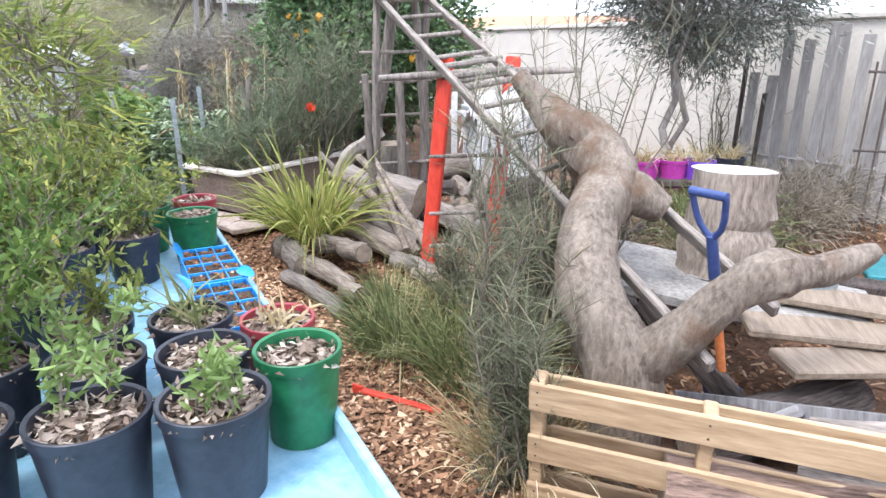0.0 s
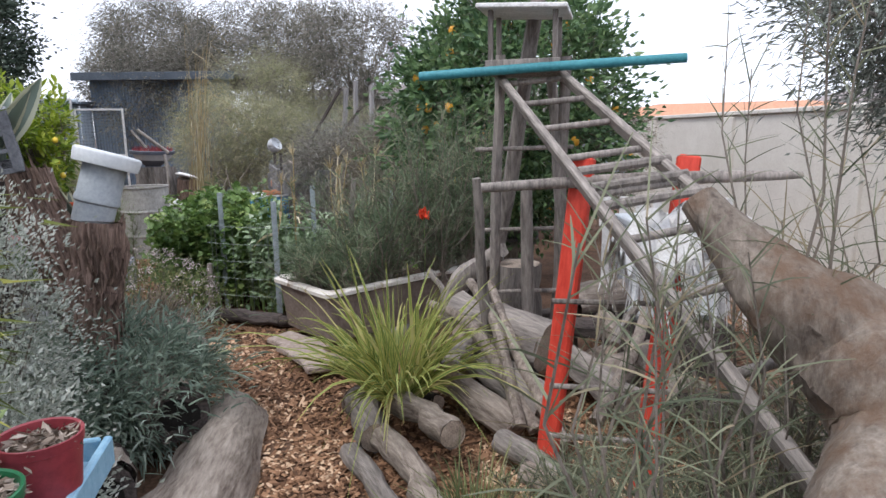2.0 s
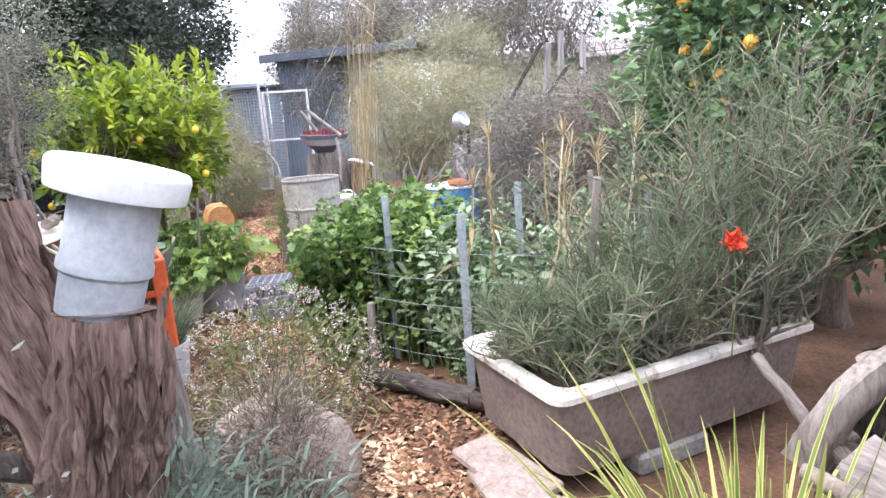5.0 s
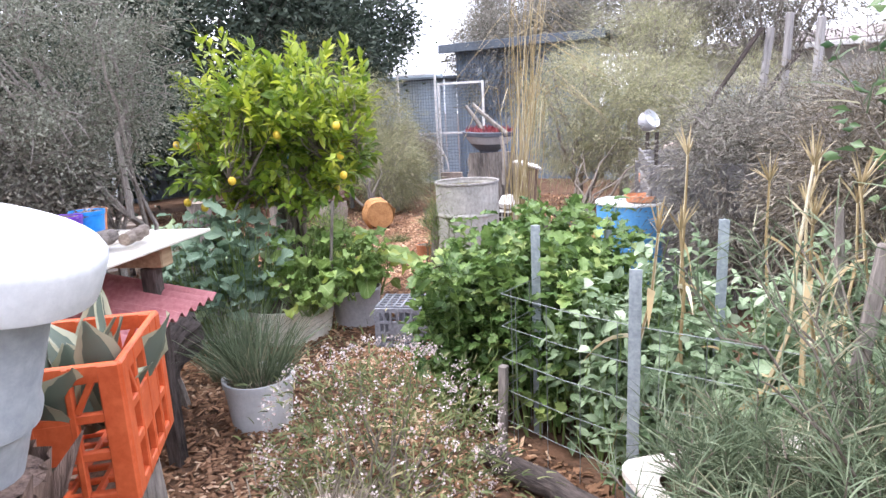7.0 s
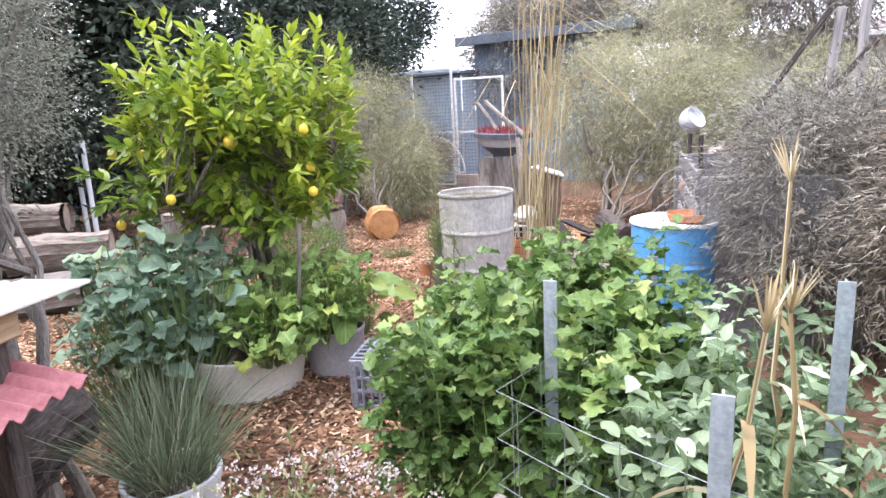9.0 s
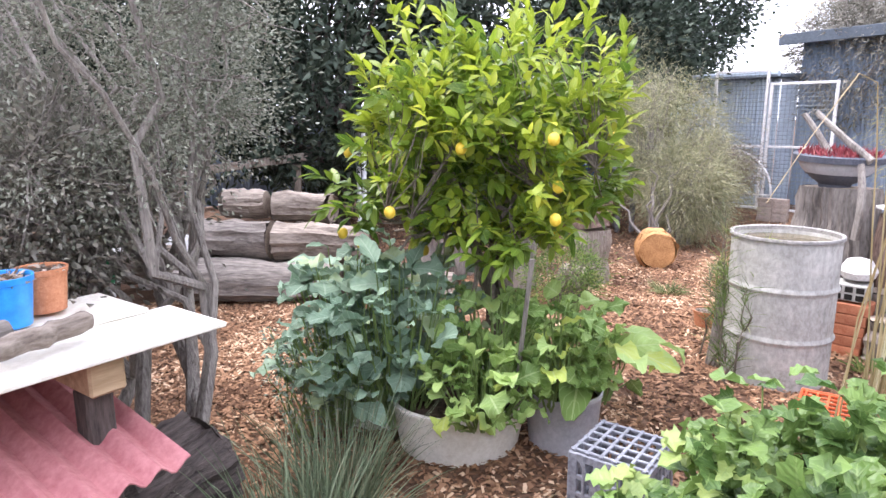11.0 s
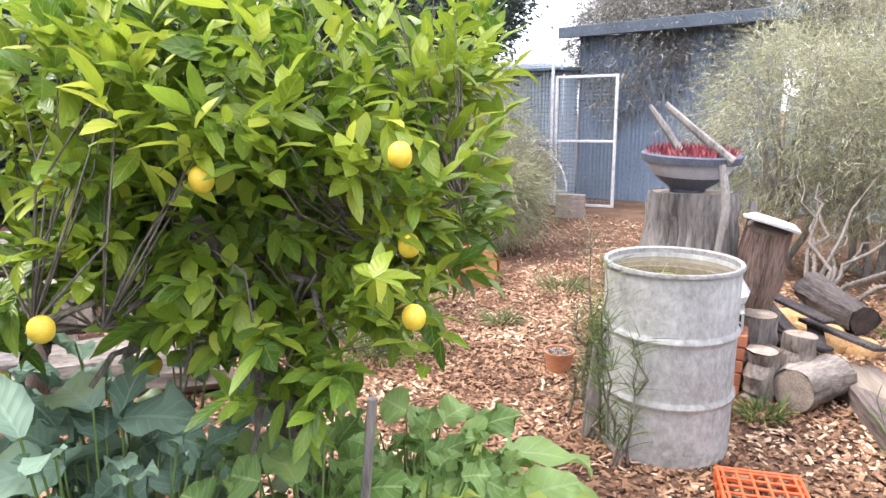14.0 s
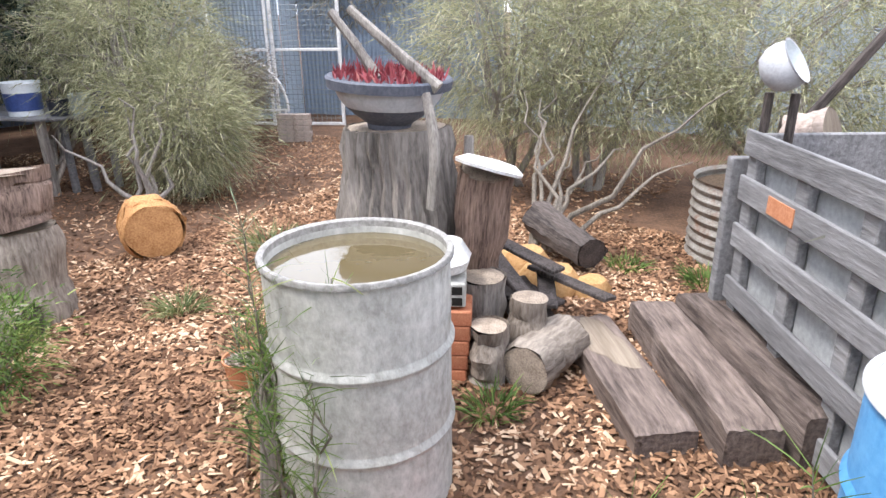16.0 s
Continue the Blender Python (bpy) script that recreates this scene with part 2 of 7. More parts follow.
M["navy"] = stained("navy_plastic", (0.025, 0.045, 0.15), (0.05, 0.085, 0.24), 6, 0.4, 0.05, gloss=0.5)
M["fibreglass"] = stained("orange_shaft", (0.6, 0.16, 0.05), (0.75, 0.3, 0.12), 6, 0.5, 0.1)
M["fleece"] = stained("white_cloth", (0.66, 0.64, 0.62), (0.84, 0.83, 0.82), 14, 0.95, 0.8)
M["sheet"] = stained("pale_cement_sheet", (0.62, 0.58, 0.5), (0.8, 0.77, 0.7), 5, 0.8, 0.2, spots=(0.45, 0.41, 0.36), spot_at=0.68)
M["red_iron"] = stained("faded_red_iron", (0.35, 0.12, 0.13), (0.52, 0.24, 0.24), 5, 0.7, 0.15)
M["bowl"] = stained("charcoal_bowl", (0.05, 0.055, 0.075), (0.13, 0.135, 0.16), 6, 0.6, 0.15)
M["bowl_pale"] = stained("pale_bowl_band", (0.36, 0.36, 0.38), (0.5, 0.5, 0.52), 6, 0.6, 0.15)
M["bay_liner"] = stained("grey_bay_sheet", (0.3, 0.3, 0.3), (0.46, 0.46, 0.46), 4, 0.85, 0.2, spots=(0.24, 0.23, 0.22), spot_at=0.64)
M["rusty_steel"] = stained("rusty_corrugated_steel", (0.16, 0.13, 0.11), (0.36, 0.34, 0.31), 5, 0.7, 0.2, (1, 1, 3), spots=(0.2, 0.11, 0.07), spot_at=0.56, metal=0.2)
M["bark_grey"] = stained("grey_papery_bark", (0.13, 0.11, 0.1), (0.38, 0.345, 0.31), 14, 0.9, 0.8, (1, 1, 0.15))
M["bark_brown"] = stained("brown_branch_bark", (0.09, 0.075, 0.06), (0.27, 0.23, 0.19), 14, 0.9, 0.6, (1, 1, 0.2))
M["fruit"] = stained("orange_fruit", (0.72, 0.3, 0.02), (0.82, 0.46, 0.05), 30, 0.45, 0.15, gloss=0.5)
M["lemon"] = stained("lemon_fruit", (0.72, 0.47, 0.03), (0.84, 0.62, 0.08), 30, 0.45, 0.15, gloss=0.5)
M["flower_red"] = stained("red_petals", (0.7, 0.05, 0.02), (0.85, 0.12, 0.05), 30, 0.7, 0.1)
# leaves
M["lf_lemon"] = leafy("lemon_leaf", (0.07, 0.14, 0.018), (0.26, 0.37, 0.04), (0.36, 0.45, 0.055), 0.36, 0.5, 0.42, 1.0, vein=(0.3, 0.4, 0.08), ribs=5.0)
M["lf_lemon_new"] = leafy("lemon_new_leaf", (0.17, 0.25, 0.022), (0.36, 0.435, 0.04), (0.52, 0.55, 0.075), 0.38, 0.5, 0.42, 1.0, vein=(0.42, 0.48, 0.1), ribs=5.0)
M["lf_orange"] = leafy("orange_tree_leaf", (0.05, 0.105, 0.045), (0.17, 0.27, 0.115), (0.24, 0.34, 0.15), 0.4, 0.5, 0.32)
M["lf_grey"] = leafy("grey_green_leaf", (0.11, 0.105, 0.085), (0.285, 0.27, 0.225), (0.37, 0.34, 0.29), 0.65, 0.3, 0.25)
M["lf_tea"] = leafy("tea_tree_leaf", (0.125, 0.135, 0.1), (0.32, 0.33, 0.265), (0.42, 0.43, 0.36), 0.6, 0.3, 0.28)
M["lf_bottle"] = leafy("bottlebrush_leaf", (0.1, 0.115, 0.095), (0.28, 0.305, 0.265), (0.38, 0.4, 0.35), 0.55, 0.35, 0.25)
M["lf_dark"] = leafy("dark_tree_leaf", (0.022, 0.036, 0.024), (0.08, 0.108, 0.078), (0.12, 0.15, 0.11), 0.6, 0.3, 0.22)
M["lf_cabbage"] = leafy("brassica_leaf", (0.15, 0.24, 0.165), (0.33, 0.46, 0.33), (0.4, 0.5, 0.29), 0.5, 0.35, 0.32, vein=(0.44, 0.55, 0.42))
M["lf_broad"] = leafy("light_green_leaf", (0.17, 0.28, 0.075), (0.36, 0.5, 0.16), (0.44, 0.53, 0.12), 0.5, 0.35, 0.38, vein=(0.48, 0.58, 0.28))
M["lf_celery"] = leafy("celery_leaf", (0.06, 0.125, 0.03), (0.2, 0.31, 0.085), (0.34, 0.43, 0.14), 0.42, 0.45, 0.35, vein=(0.27, 0.37, 0.13))
M["lf_bean"] = leafy("bean_leaf", (0.13, 0.2, 0.1), (0.34, 0.44, 0.27), (0.48, 0.54, 0.4), 0.5, 0.35, 0.32, vein=(0.4, 0.48, 0.32))
M["lf_herb"] = leafy("feathery_herb", (0.06, 0.11, 0.025), (0.2, 0.29, 0.075), (0.33, 0.38, 0.12), 0.6, 0.3, 0.35)
M["lf_lavender"] = leafy("lavender_leaf", (0.12, 0.165, 0.125), (0.3, 0.37, 0.29), (0.4, 0.46, 0.39), 0.7, 0.25, 0.25)
M["lf_silver"] = leafy("silver_leaf", (0.31, 0.34, 0.29), (0.58, 0.61, 0.55), (0.66, 0.67, 0.61), 0.7, 0.25, 0.35)
M["lf_striped"] = leafy("striped_strap_leaf", (0.1, 0.16, 0.035), (0.3, 0.36, 0.1), (0.5, 0.46, 0.2), 0.5, 0.35, 0.3, edge=(0.52, 0.47, 0.15))
M["lf_grass"] = leafy("tussock_blade", (0.09, 0.12, 0.05), (0.26, 0.28, 0.12), (0.42, 0.37, 0.2), 0.6, 0.3, 0.3)
M["lf_rush"] = leafy("rush_blade", (0.09, 0.125, 0.07), (0.24, 0.29, 0.18), (0.36, 0.34, 0.23), 0.6, 0.3, 0.3)
M["lf_sheoak"] = leafy("sheoak_needle", (0.09, 0.105, 0.065), (0.23, 0.24, 0.15), (0.3, 0.25, 0.16), 0.6, 0.3, 0.25)
M["lf_olive"] = leafy("wispy_olive_needle", (0.2, 0.205, 0.11), (0.48, 0.47, 0.29), (0.6, 0.56, 0.38), 0.65, 0.3, 0.35)
M["lf_wattle"] = leafy("yellow_green_frond", (0.11, 0.145, 0.04), (0.3, 0.34, 0.09), (0.45, 0.43, 0.11), 0.55, 0.3, 0.35)
M["lf_straw"] = leafy("dry_straw", (0.32, 0.24, 0.12), (0.56, 0.46, 0.28), (0.7, 0.62, 0.45), 0.75, 0.3, 0.25)
M["lf_brown"] = leafy("dry_heath", (0.12, 0.1, 0.075), (0.3, 0.26, 0.2), (0.38, 0.34, 0.28), 0.8, 0.2, 0.2)
M["lf_petal"] = leafy("pale_pink_petal", (0.52, 0.42, 0.42), (0.75, 0.68, 0.66), None, 0.7, 0.2, 0.3)
M["lf_red"] = leafy("red_succulent", (0.16, 0.025, 0.035), (0.4, 0.09, 0.1), (0.5, 0.2, 0.18), 0.45, 0.4, 0.2)
M["lf_agave"] = leafy("agave_leaf", (0.06, 0.085, 0.065), (0.16, 0.2, 0.16), (0.4, 0.4, 0.3), 0.5, 0.35, 0.1, edge=(0.42, 0.42, 0.3))
wm, wnn, wll, wp = nodes_of("murky_water")
wp.inputs["Base Color"].default_value = (0.11, 0.085, 0.045, 1)
wp.inputs["Roughness"].default_value = 0.04
wp.inputs["Specular IOR Level"].default_value = 0.9
wt, wb = wnn.new("ShaderNodeTexNoise"), wnn.new("ShaderNodeBump")
wt.inputs["Scale"].default_value = 5
wb.inputs["Strength"].default_value, wb.inputs["Distance"].default_value = 0.05, 0.02
wll.new(wt.outputs["Fac"], wb.inputs["Height"])
wll.new(wb.outputs[0], wp.inputs["Normal"])
M["water"] = wm

# ---- geometry helpers ----
rs = np.random.RandomState(7)


class Geo:
    """Vertices and faces of one mesh."""

    def __init__(self):
        self.v, self.f, self.many, self.n, self.leaf = [], [], [], 0, {}

    def add(self, v, f):
        v = np.asarray(v, float)
        self.v.append(v)
        self.f.extend([tuple(i + self.n for i in q) for q in f])
        self.n += len(v)
        return self

    def block(self, v, f):
        """Many faces at once: v (n, 3), f (m, k) indices."""
        self.v.append(v)
        self.many.append(np.asarray(f) + self.n)
        self.n += len(v)
        return self

    def box(self, size, m=None, c=0.006):
        """A box with chamfered edges, centred on m."""
        h = np.array(size) / 2.0
        c = min(c, 0.4 * h.min())
        v, key = [], {}
        for sx in (-1, 1):
            for sy in (-1, 1):
                for sz in (-1, 1):
                    for ax in range(3):
                        q = np.array([sx, sy, sz]) * (h - c)
                        q[ax] = (sx, sy, sz)[ax] * h[ax]
                        key[(sx, sy, sz, ax)] = len(v)
                        v.append(q)
        f = []
        for ax in range(3):
            a, b = (ax + 1) % 3, (ax + 2) % 3
            for s in (-1, 1):
                ring = []
                for sa, sb in ((-1, -1), (1, -1), (1, 1), (-1, 1)):
                    k = [0, 0, 0]
                    k[ax], k[a], k[b] = s, sa, sb
                    ring.append(key[(*k, ax)])
                f.append(ring if s > 0 else ring[::-1])
            for sa in (-1, 1):
                for sb in (-1, 1):
                    k0, k1 = [0, 0, 0], [0, 0, 0]
                    k0[ax], k1[ax] = -1, 1
                    for k in (k0, k1):
                        k[a], k[b] = sa, sb
                    q = [key[(*k0, a)], key[(*k1, a)], key[(*k1, b)], key[(*k0, b)]]
                    f.append(q if sa * sb > 0 else q[::-1])
        for sx in (-1, 1):
            for sy in (-1, 1):
                for sz in (-1, 1):
                    q = [key[(sx, sy, sz, i)] for i in range(3)]
                    f.append(q if sx * sy * sz > 0 else q[::-1])
        v = np.array(v)
        if m is not None:
            v = v @ np.array(m.to_3x3()).T + np.array(m.translation)
        return self.add(v, f)

    def lathe(self, profile, n=32, wob=0.0, seed=0, centre=(0, 0, 0)):
        """Profile of (radius, z) turned about z; ends with radius 0 are closed."""
        r = np.random.RandomState(seed)
        an = np.linspace(0, 2 * np.pi, n, endpoint=False)
        k = 1 + wob * (np.sin(an * 2 + r.rand() * 6) + 0.6 * np.sin(an * 3 + r.rand() * 6) + 0.4 * np.sin(an * 7 + r.rand() * 6))
        v, f = [], []
        for rad, z in profile:
            v.append(np.stack([rad * k * np.cos(an), rad * k * np.sin(an), np.full(n, z)], 1))
        for i in range(len(profile) - 1):
            for j in range(n):
                j2 = (j + 1) % n
                f.append((i * n + j, i * n + j2, (i + 1) * n + j2, (i + 1) * n + j))
        return self.add(np.concatenate(v) + np.array(centre), f)

    def tube(self, path, radii, n=8, cap=True, rough=0.0, seed=0, ridges=0):
        """A round bar along a path, with its own radius at each point; rough: uneven surface."""
        path = np.asarray(path, float)
        radii = np.broadcast_to(np.asarray(radii, float), (len(path),))
        tang = np.gradient(path, axis=0)
        tang /= np.linalg.norm(tang, axis=1)[:, None] + 1e-9
        u = np.cross(tang[0], (0.31, 0.9, 0.2))
        r = np.random.RandomState(seed)
        an = np.linspace(0, 2 * np.pi, n, endpoint=False)
        v, f = [], []
        ph = r.rand(8) * 6.28
        for i, (p, t, rad) in enumerate(zip(path, tang, radii)):
            u = u - t * (u @ t)
            u /= np.linalg.norm(u) + 1e-9
            w = np.cross(t, u)
            k = np.ones(n)
            if rough:
                k = 1 + rough * (np.sin(2 * an + ph[0] + 0.5 * i) + 0.7 * np.sin(3 * an + ph[1] - 0.3 * i) + 0.5 * np.sin(5 * an + ph[2] + 0.2 * i) + r.randn(n) * 0.5)
            if ridges:
                k = k * (1 + ridges * np.where(np.arange(n) % 2, 1, -1) * (0.6 + 0.4 * np.sin(an * 3 + ph[3] + i * 0.4)))
            v.append(p + rad * k[:, None] * (np.cos(an)[:, None] * u + np.sin(an)[:, None] * w))
        m = len(path)
        for i in range(m - 1):
            for j in range(n):
                j2 = (j + 1) % n
                f.append((i * n + j, i * n + j2, (i + 1) * n + j2, (i + 1) * n + j))
        if cap:
            f.append(tuple(range(n))[::-1])
            f.append(tuple((m - 1) * n + j for j in range(n)))
        return self.add(np.concatenate(v), f)

    def leaves(self, p, d, length, width, fold=0.35, rng=rs):
        """Folded diamond leaves at p, pointing along d."""
        n = len(p)
        d = d / (np.linalg.norm(d, axis=1)[:, None] + 1e-9)
        s = np.cross(d, rng.randn(n, 3))
        s /= np.linalg.norm(s, axis=1)[:, None] + 1e-9
        up = np.cross(s, d)
        L = length * (0.6 + 0.8 * rng.rand(n))[:, None]
        W = width * (0.6 + 0.8 * rng.rand(n))[:, None]
        mid = p + d * L * 0.45 + up * W * fold
        v = np.stack([p, mid + s * W / 2, p + d * L - up * W * 0.2, mid - s * W / 2], 1).reshape(-1, 3)
        i = np.arange(n)[:, None] * 4
        self.block(v, np.concatenate([i + [0, 1, 2], i + [0, 2, 3]]))
        return self

    def twigs(self, a, m, b, r):
        """Thin three-sided twigs from a over m to b."""
        n = len(a)
        s = np.cross(b - a, (0.3, 0.5, 0.8))
        s /= np.linalg.norm(s, axis=1)[:, None] + 1e-9
        t = np.cross(b - a, s)
        t /= np.linalg.norm(t, axis=1)[:, None] + 1e-9
        rows = [q + k * r * (math.cos(w) * s + math.sin(w) * t) for q, k in ((a, 1.0), (m, 0.7), (b, 0.3)) for w in (0.0, 2.1, 4.2)]
        i = np.arange(n)[:, None] * 9
        self.block(np.stack(rows, 1).reshape(-1, 3), np.concatenate([i + [3 * k + q, 3 * k + (q + 1) % 3, 3 * k + 3 + (q + 1) % 3, 3 * k + 3 + q] for k in (0, 1) for q in range(3)]))
        return self

    def broad(self, p, d, length, width, cup=0.25, wave=0.12, rng=rs, lobes=0.0, point=False, rows=6, cols=3, droop=0.2):
        """Large leaves: a rounded blade with a raised rim, ruffled edge and drooping tip; keeps the place on the leaf for its veins."""
        n = len(p)
        d = d / (np.linalg.norm(d, axis=1)[:, None] + 1e-9)
        s = np.cross(d, np.array([0, 0, 1.0]) + 0.35 * rng.randn(n, 3))
        s /= np.linalg.norm(s, axis=1)[:, None] + 1e-9
        up = np.cross(s, d)
        L = length * (0.65 + 0.7 * rng.rand(n))[:, None]
        W = width * (0.65 + 0.7 * rng.rand(n))[:, None]
        prof = np.interp(np.linspace(0, 1, rows), np.linspace(0, 1, 6), [0.12, 0.78, 1.0, 0.94, 0.62, 0.06] if point else [0.22, 0.8, 1.0, 1.0, 0.82, 0.34])
        ph = rng.rand(n, 1) * 6.28
        v, uv = [], []
        for k in range(rows):
            u = k / (rows - 1)
            lob = 1 + lobes * (1 if k % 2 else -1)
            c = p + d * L * u - up * L * (droop * u ** 2)
            for x in np.linspace(-1, 1, cols):
                ruffle = abs(x) ** 2 * (rng.randn(n, 1) * wave + 1.2 * wave * np.sin(u * 11 + ph + 2 * x)) * W
                v.append(c + x * s * W / 2 * prof[k] * (1 + (lob - 1) * abs(x)) + up * (cup * W * prof[k] * abs(x) + ruffle))
                uv.append((x, u, 0.0))
        m = rows * cols
        self.leaf[len(self.v)] = np.tile(np.array(uv), (n, 1))
        i = np.arange(n)[:, None] * m
        self.block(np.stack(v, 1).reshape(-1, 3), np.concatenate([i + [cols * k + a, cols * k + a + 1, cols * k + a + cols + 1, cols * k + a + cols] for k in range(rows - 1) for a in range(cols - 1)]))
        return self

    def blades(self, p, d, length, width, droop=0.5, seg=4, rng=rs):
        """Narrow strap leaves that bend down under their weight."""
        n = len(p)
        d = d / (np.linalg.norm(d, axis=1)[:, None] + 1e-9)
        s = np.cross(d, rng.randn(n, 3))
        s /= np.linalg.norm(s, axis=1)[:, None] + 1e-9
        L = length * (0.55 + 0.75 * rng.rand(n))[:, None]
        W = width * (0.7 + 0.6 * rng.rand(n))[:, None]
        dr = droop * (0.4 + 1.2 * rng.rand(n))[:, None]
        rows = []
        for k in range(seg + 1):
            u = k / seg
            c = p + d * L * u
            c[:, 2:] -= dr * L * u ** 2.2
            w = W * (1 - u ** 2.5) * 0.5 + 0.0006
            rows += [c + s * w, c - s * w]
        v = np.stack(rows, 1).reshape(-1, 3)
        self.leaf[len(self.v)] = np.tile(np.array([(x, k / seg, 0.0) for k in range(seg + 1) for x in (1, -1)]), (n, 1))
        i = np.arange(n)[:, None] * (2 * seg + 2)
        self.block(v, np.concatenate([i + [2 * k, 2 * k + 1, 2 * k + 3, 2 * k + 2] for k in range(seg)]))
        return self


def mesh_of(name, g, mat, smooth=True):
    me = bpy.data.meshes.new(name)
    v = np.concatenate(g.v)
    loops = [np.array([i for q in g.f for i in q], np.int32)] + [q.ravel().astype(np.int32) for q in g.many]
    sizes = [np.array([len(q) for q in g.f], np.int32)] + [np.full(len(q), q.shape[1], np.int32) for q in g.many]
    loops, sizes = np.concatenate(loops), np.concatenate(sizes)
    me.vertices.add(len(v))
    me.vertices.foreach_set("co", v.astype(np.float32).ravel())
    me.loops.add(len(loops))
    me.loops.foreach_set("vertex_index", loops)
    me.polygons.add(len(sizes))
    me.polygons.foreach_set("loop_start", np.concatenate([[0], np.cumsum(sizes)[:-1]]).astype(np.int32))
    me.update(calc_edges=True)
    if g.leaf:
        at = me.attributes.new("leaf_place", "FLOAT_VECTOR", "POINT")
        at.data.foreach_set("vector", np.concatenate([g.leaf[k] if k in g.leaf else np.zeros((len(q), 3)) for k, q in enumerate(g.v)]).astype(np.float32).ravel())
    me.materials.append(M[mat])
    me.polygons.foreach_set("use_smooth", np.full(len(me.polygons), smooth))
    if smooth:
        if not g.many:
            me.set_sharp_from_angle(angle=radians(42))
    return me


def thing(name, g, mat, label, category, m=None, group="", kind="", smooth=True):
    ob = new(name, mesh_of(name, g, mat, smooth))
    if m is not None:
        ob.matrix_world = m
    return tagged(ob, label, category, group, kind)


def empty(name, label, category, m=None, group="", kind=""):
    ob = new(name)
    ob.empty_display_size = 0.1
    if m is not None:
        ob.matrix_world = m
    return tagged(ob, label, category, group, kind)


LOOSE = {"foliage", "stems", "twigs", "needles", "crown", "mulch", "leaves", "stalks", "canes", "flowers", "fringe", "succulents", "nail", "wire_mesh", "stem_work", "twig_work", "stalk_work", "cane_work", "needle_foliage", "leafage", "bloom", "succulent_carpet"}


def part(name, g, mat, parent, label="", m=None, smooth=True):
    ob = new(name, g if isinstance(g, bpy.types.Mesh) else mesh_of(name, g, mat, smooth))
    ob.parent = parent
    if m is not None:
        ob.matrix_basis = m
    if label:
        ob["label"] = label
    if name in LOOSE:
        ob["kind"] = "stuff"
    return ob


def gz(x, y):
    """Height of the ground."""
    k = min(max((y - 4.0) / 1.4, 0), 1)
    far = min(max((y - 6.5) / 1.5, 0), 1)
    return -0.13 + 0.1 * k * k * (3 - 2 * k) - 0.03 * far


def along(p0, p1):
    """A pose at p0 whose z axis points to p1."""
    d = Vector(p1) - Vector(p0)
    return Matrix.Translation(p0) @ d.to_track_quat("Z", "Y").to_matrix().to_4x4(), d.length


def ball(n, centre, radii, rng=rs, shell=0.0):
    """Random points in an ellipsoid; shell pushes them outwards."""
    d = rng.randn(n, 3)
    d /= np.linalg.norm(d, axis=1)[:, None]
    r = (shell + (1 - shell) * rng.rand(n)) ** (1 / 2.2)
    return np.array(centre) + d * r[:, None] * np.array(radii)


def clumps(centre, radii, count, size, per, rng, shell=0.35, flat=0.8):
    """Leaf bases and directions gathered in clumps through an ellipsoid, with gaps between."""
    c = ball(count, centre, radii, rng, shell)
    p = np.repeat(c, per, 0)
    off = rng.randn(count * per, 3) * size * np.array([1, 1, flat]) * np.repeat(0.5 + rng.rand(count), per)[:, None]
    out = p - np.array(centre)
    out /= np.linalg.norm(out, axis=1)[:, None] + 1e-9
    d = off / (size + 1e-9) * 0.7 + out * 0.6 + rng.randn(count * per, 3) * 0.6
    return c, p + off, d


def bough(a, b, sag, n, rng, wig=0.04):
    """A wandering path from a to b."""
    u = np.linspace(0, 1, n)[:, None]
    q = np.array(a) * (1 - u) + np.array(b) * u
    q[:, 2:] += sag * np.sin(np.pi * u)
    q[1:-1] += rng.randn(n - 2, 3) * wig
    return q


def smooth_path(pts, n=24):
    """A rounded path through the given points."""
    pts = np.asarray(pts, float)
    t = np.linspace(0, len(pts) - 1, n)
    out = []
    for x in t:
        i = min(int(x), len(pts) - 2)
        u = x - i
        p0, p1, p2, p3 = pts[max(i - 1, 0)], pts[i], pts[i + 1], pts[min(i + 2, len(pts) - 1)]
        out.append(0.5 * (2 * p1 + (p2 - p0) * u + (2 * p0 - 5 * p1 + 4 * p2 - p3) * u * u + (3 * p1 - p0 - 3 * p2 + p3) * u ** 3))
    return np.array(out)


# ---- ground, walls, fences, buildings ----
g = Geo()
xs = np.concatenate([[-900, -300, -120, -60, -35], np.linspace(-22, 10, 65), [20, 40, 90, 300, 900]])
ys = np.concatenate([[-900, -300, -90, -30, -12], np.linspace(-5, 20, 51), [30, 60, 150, 400, 900]])
gv = [(x, y, gz(x, y) + (0.03 * noise.noise((x * 0.9, y * 0.9, 0)) if abs(x) < 30 and abs(y) < 30 else 0)) for y in ys for x in xs]
nx = len(xs)
g.add(gv, [(j * nx + i, j * nx + i + 1, (j + 1) * nx + i + 1, (j + 1) * nx + i) for j in range(len(ys) - 1) for i in range(nx - 1)])
thing("ground", g, "soil", "brown earth covered with wood chip mulch", "ground", kind="structure")

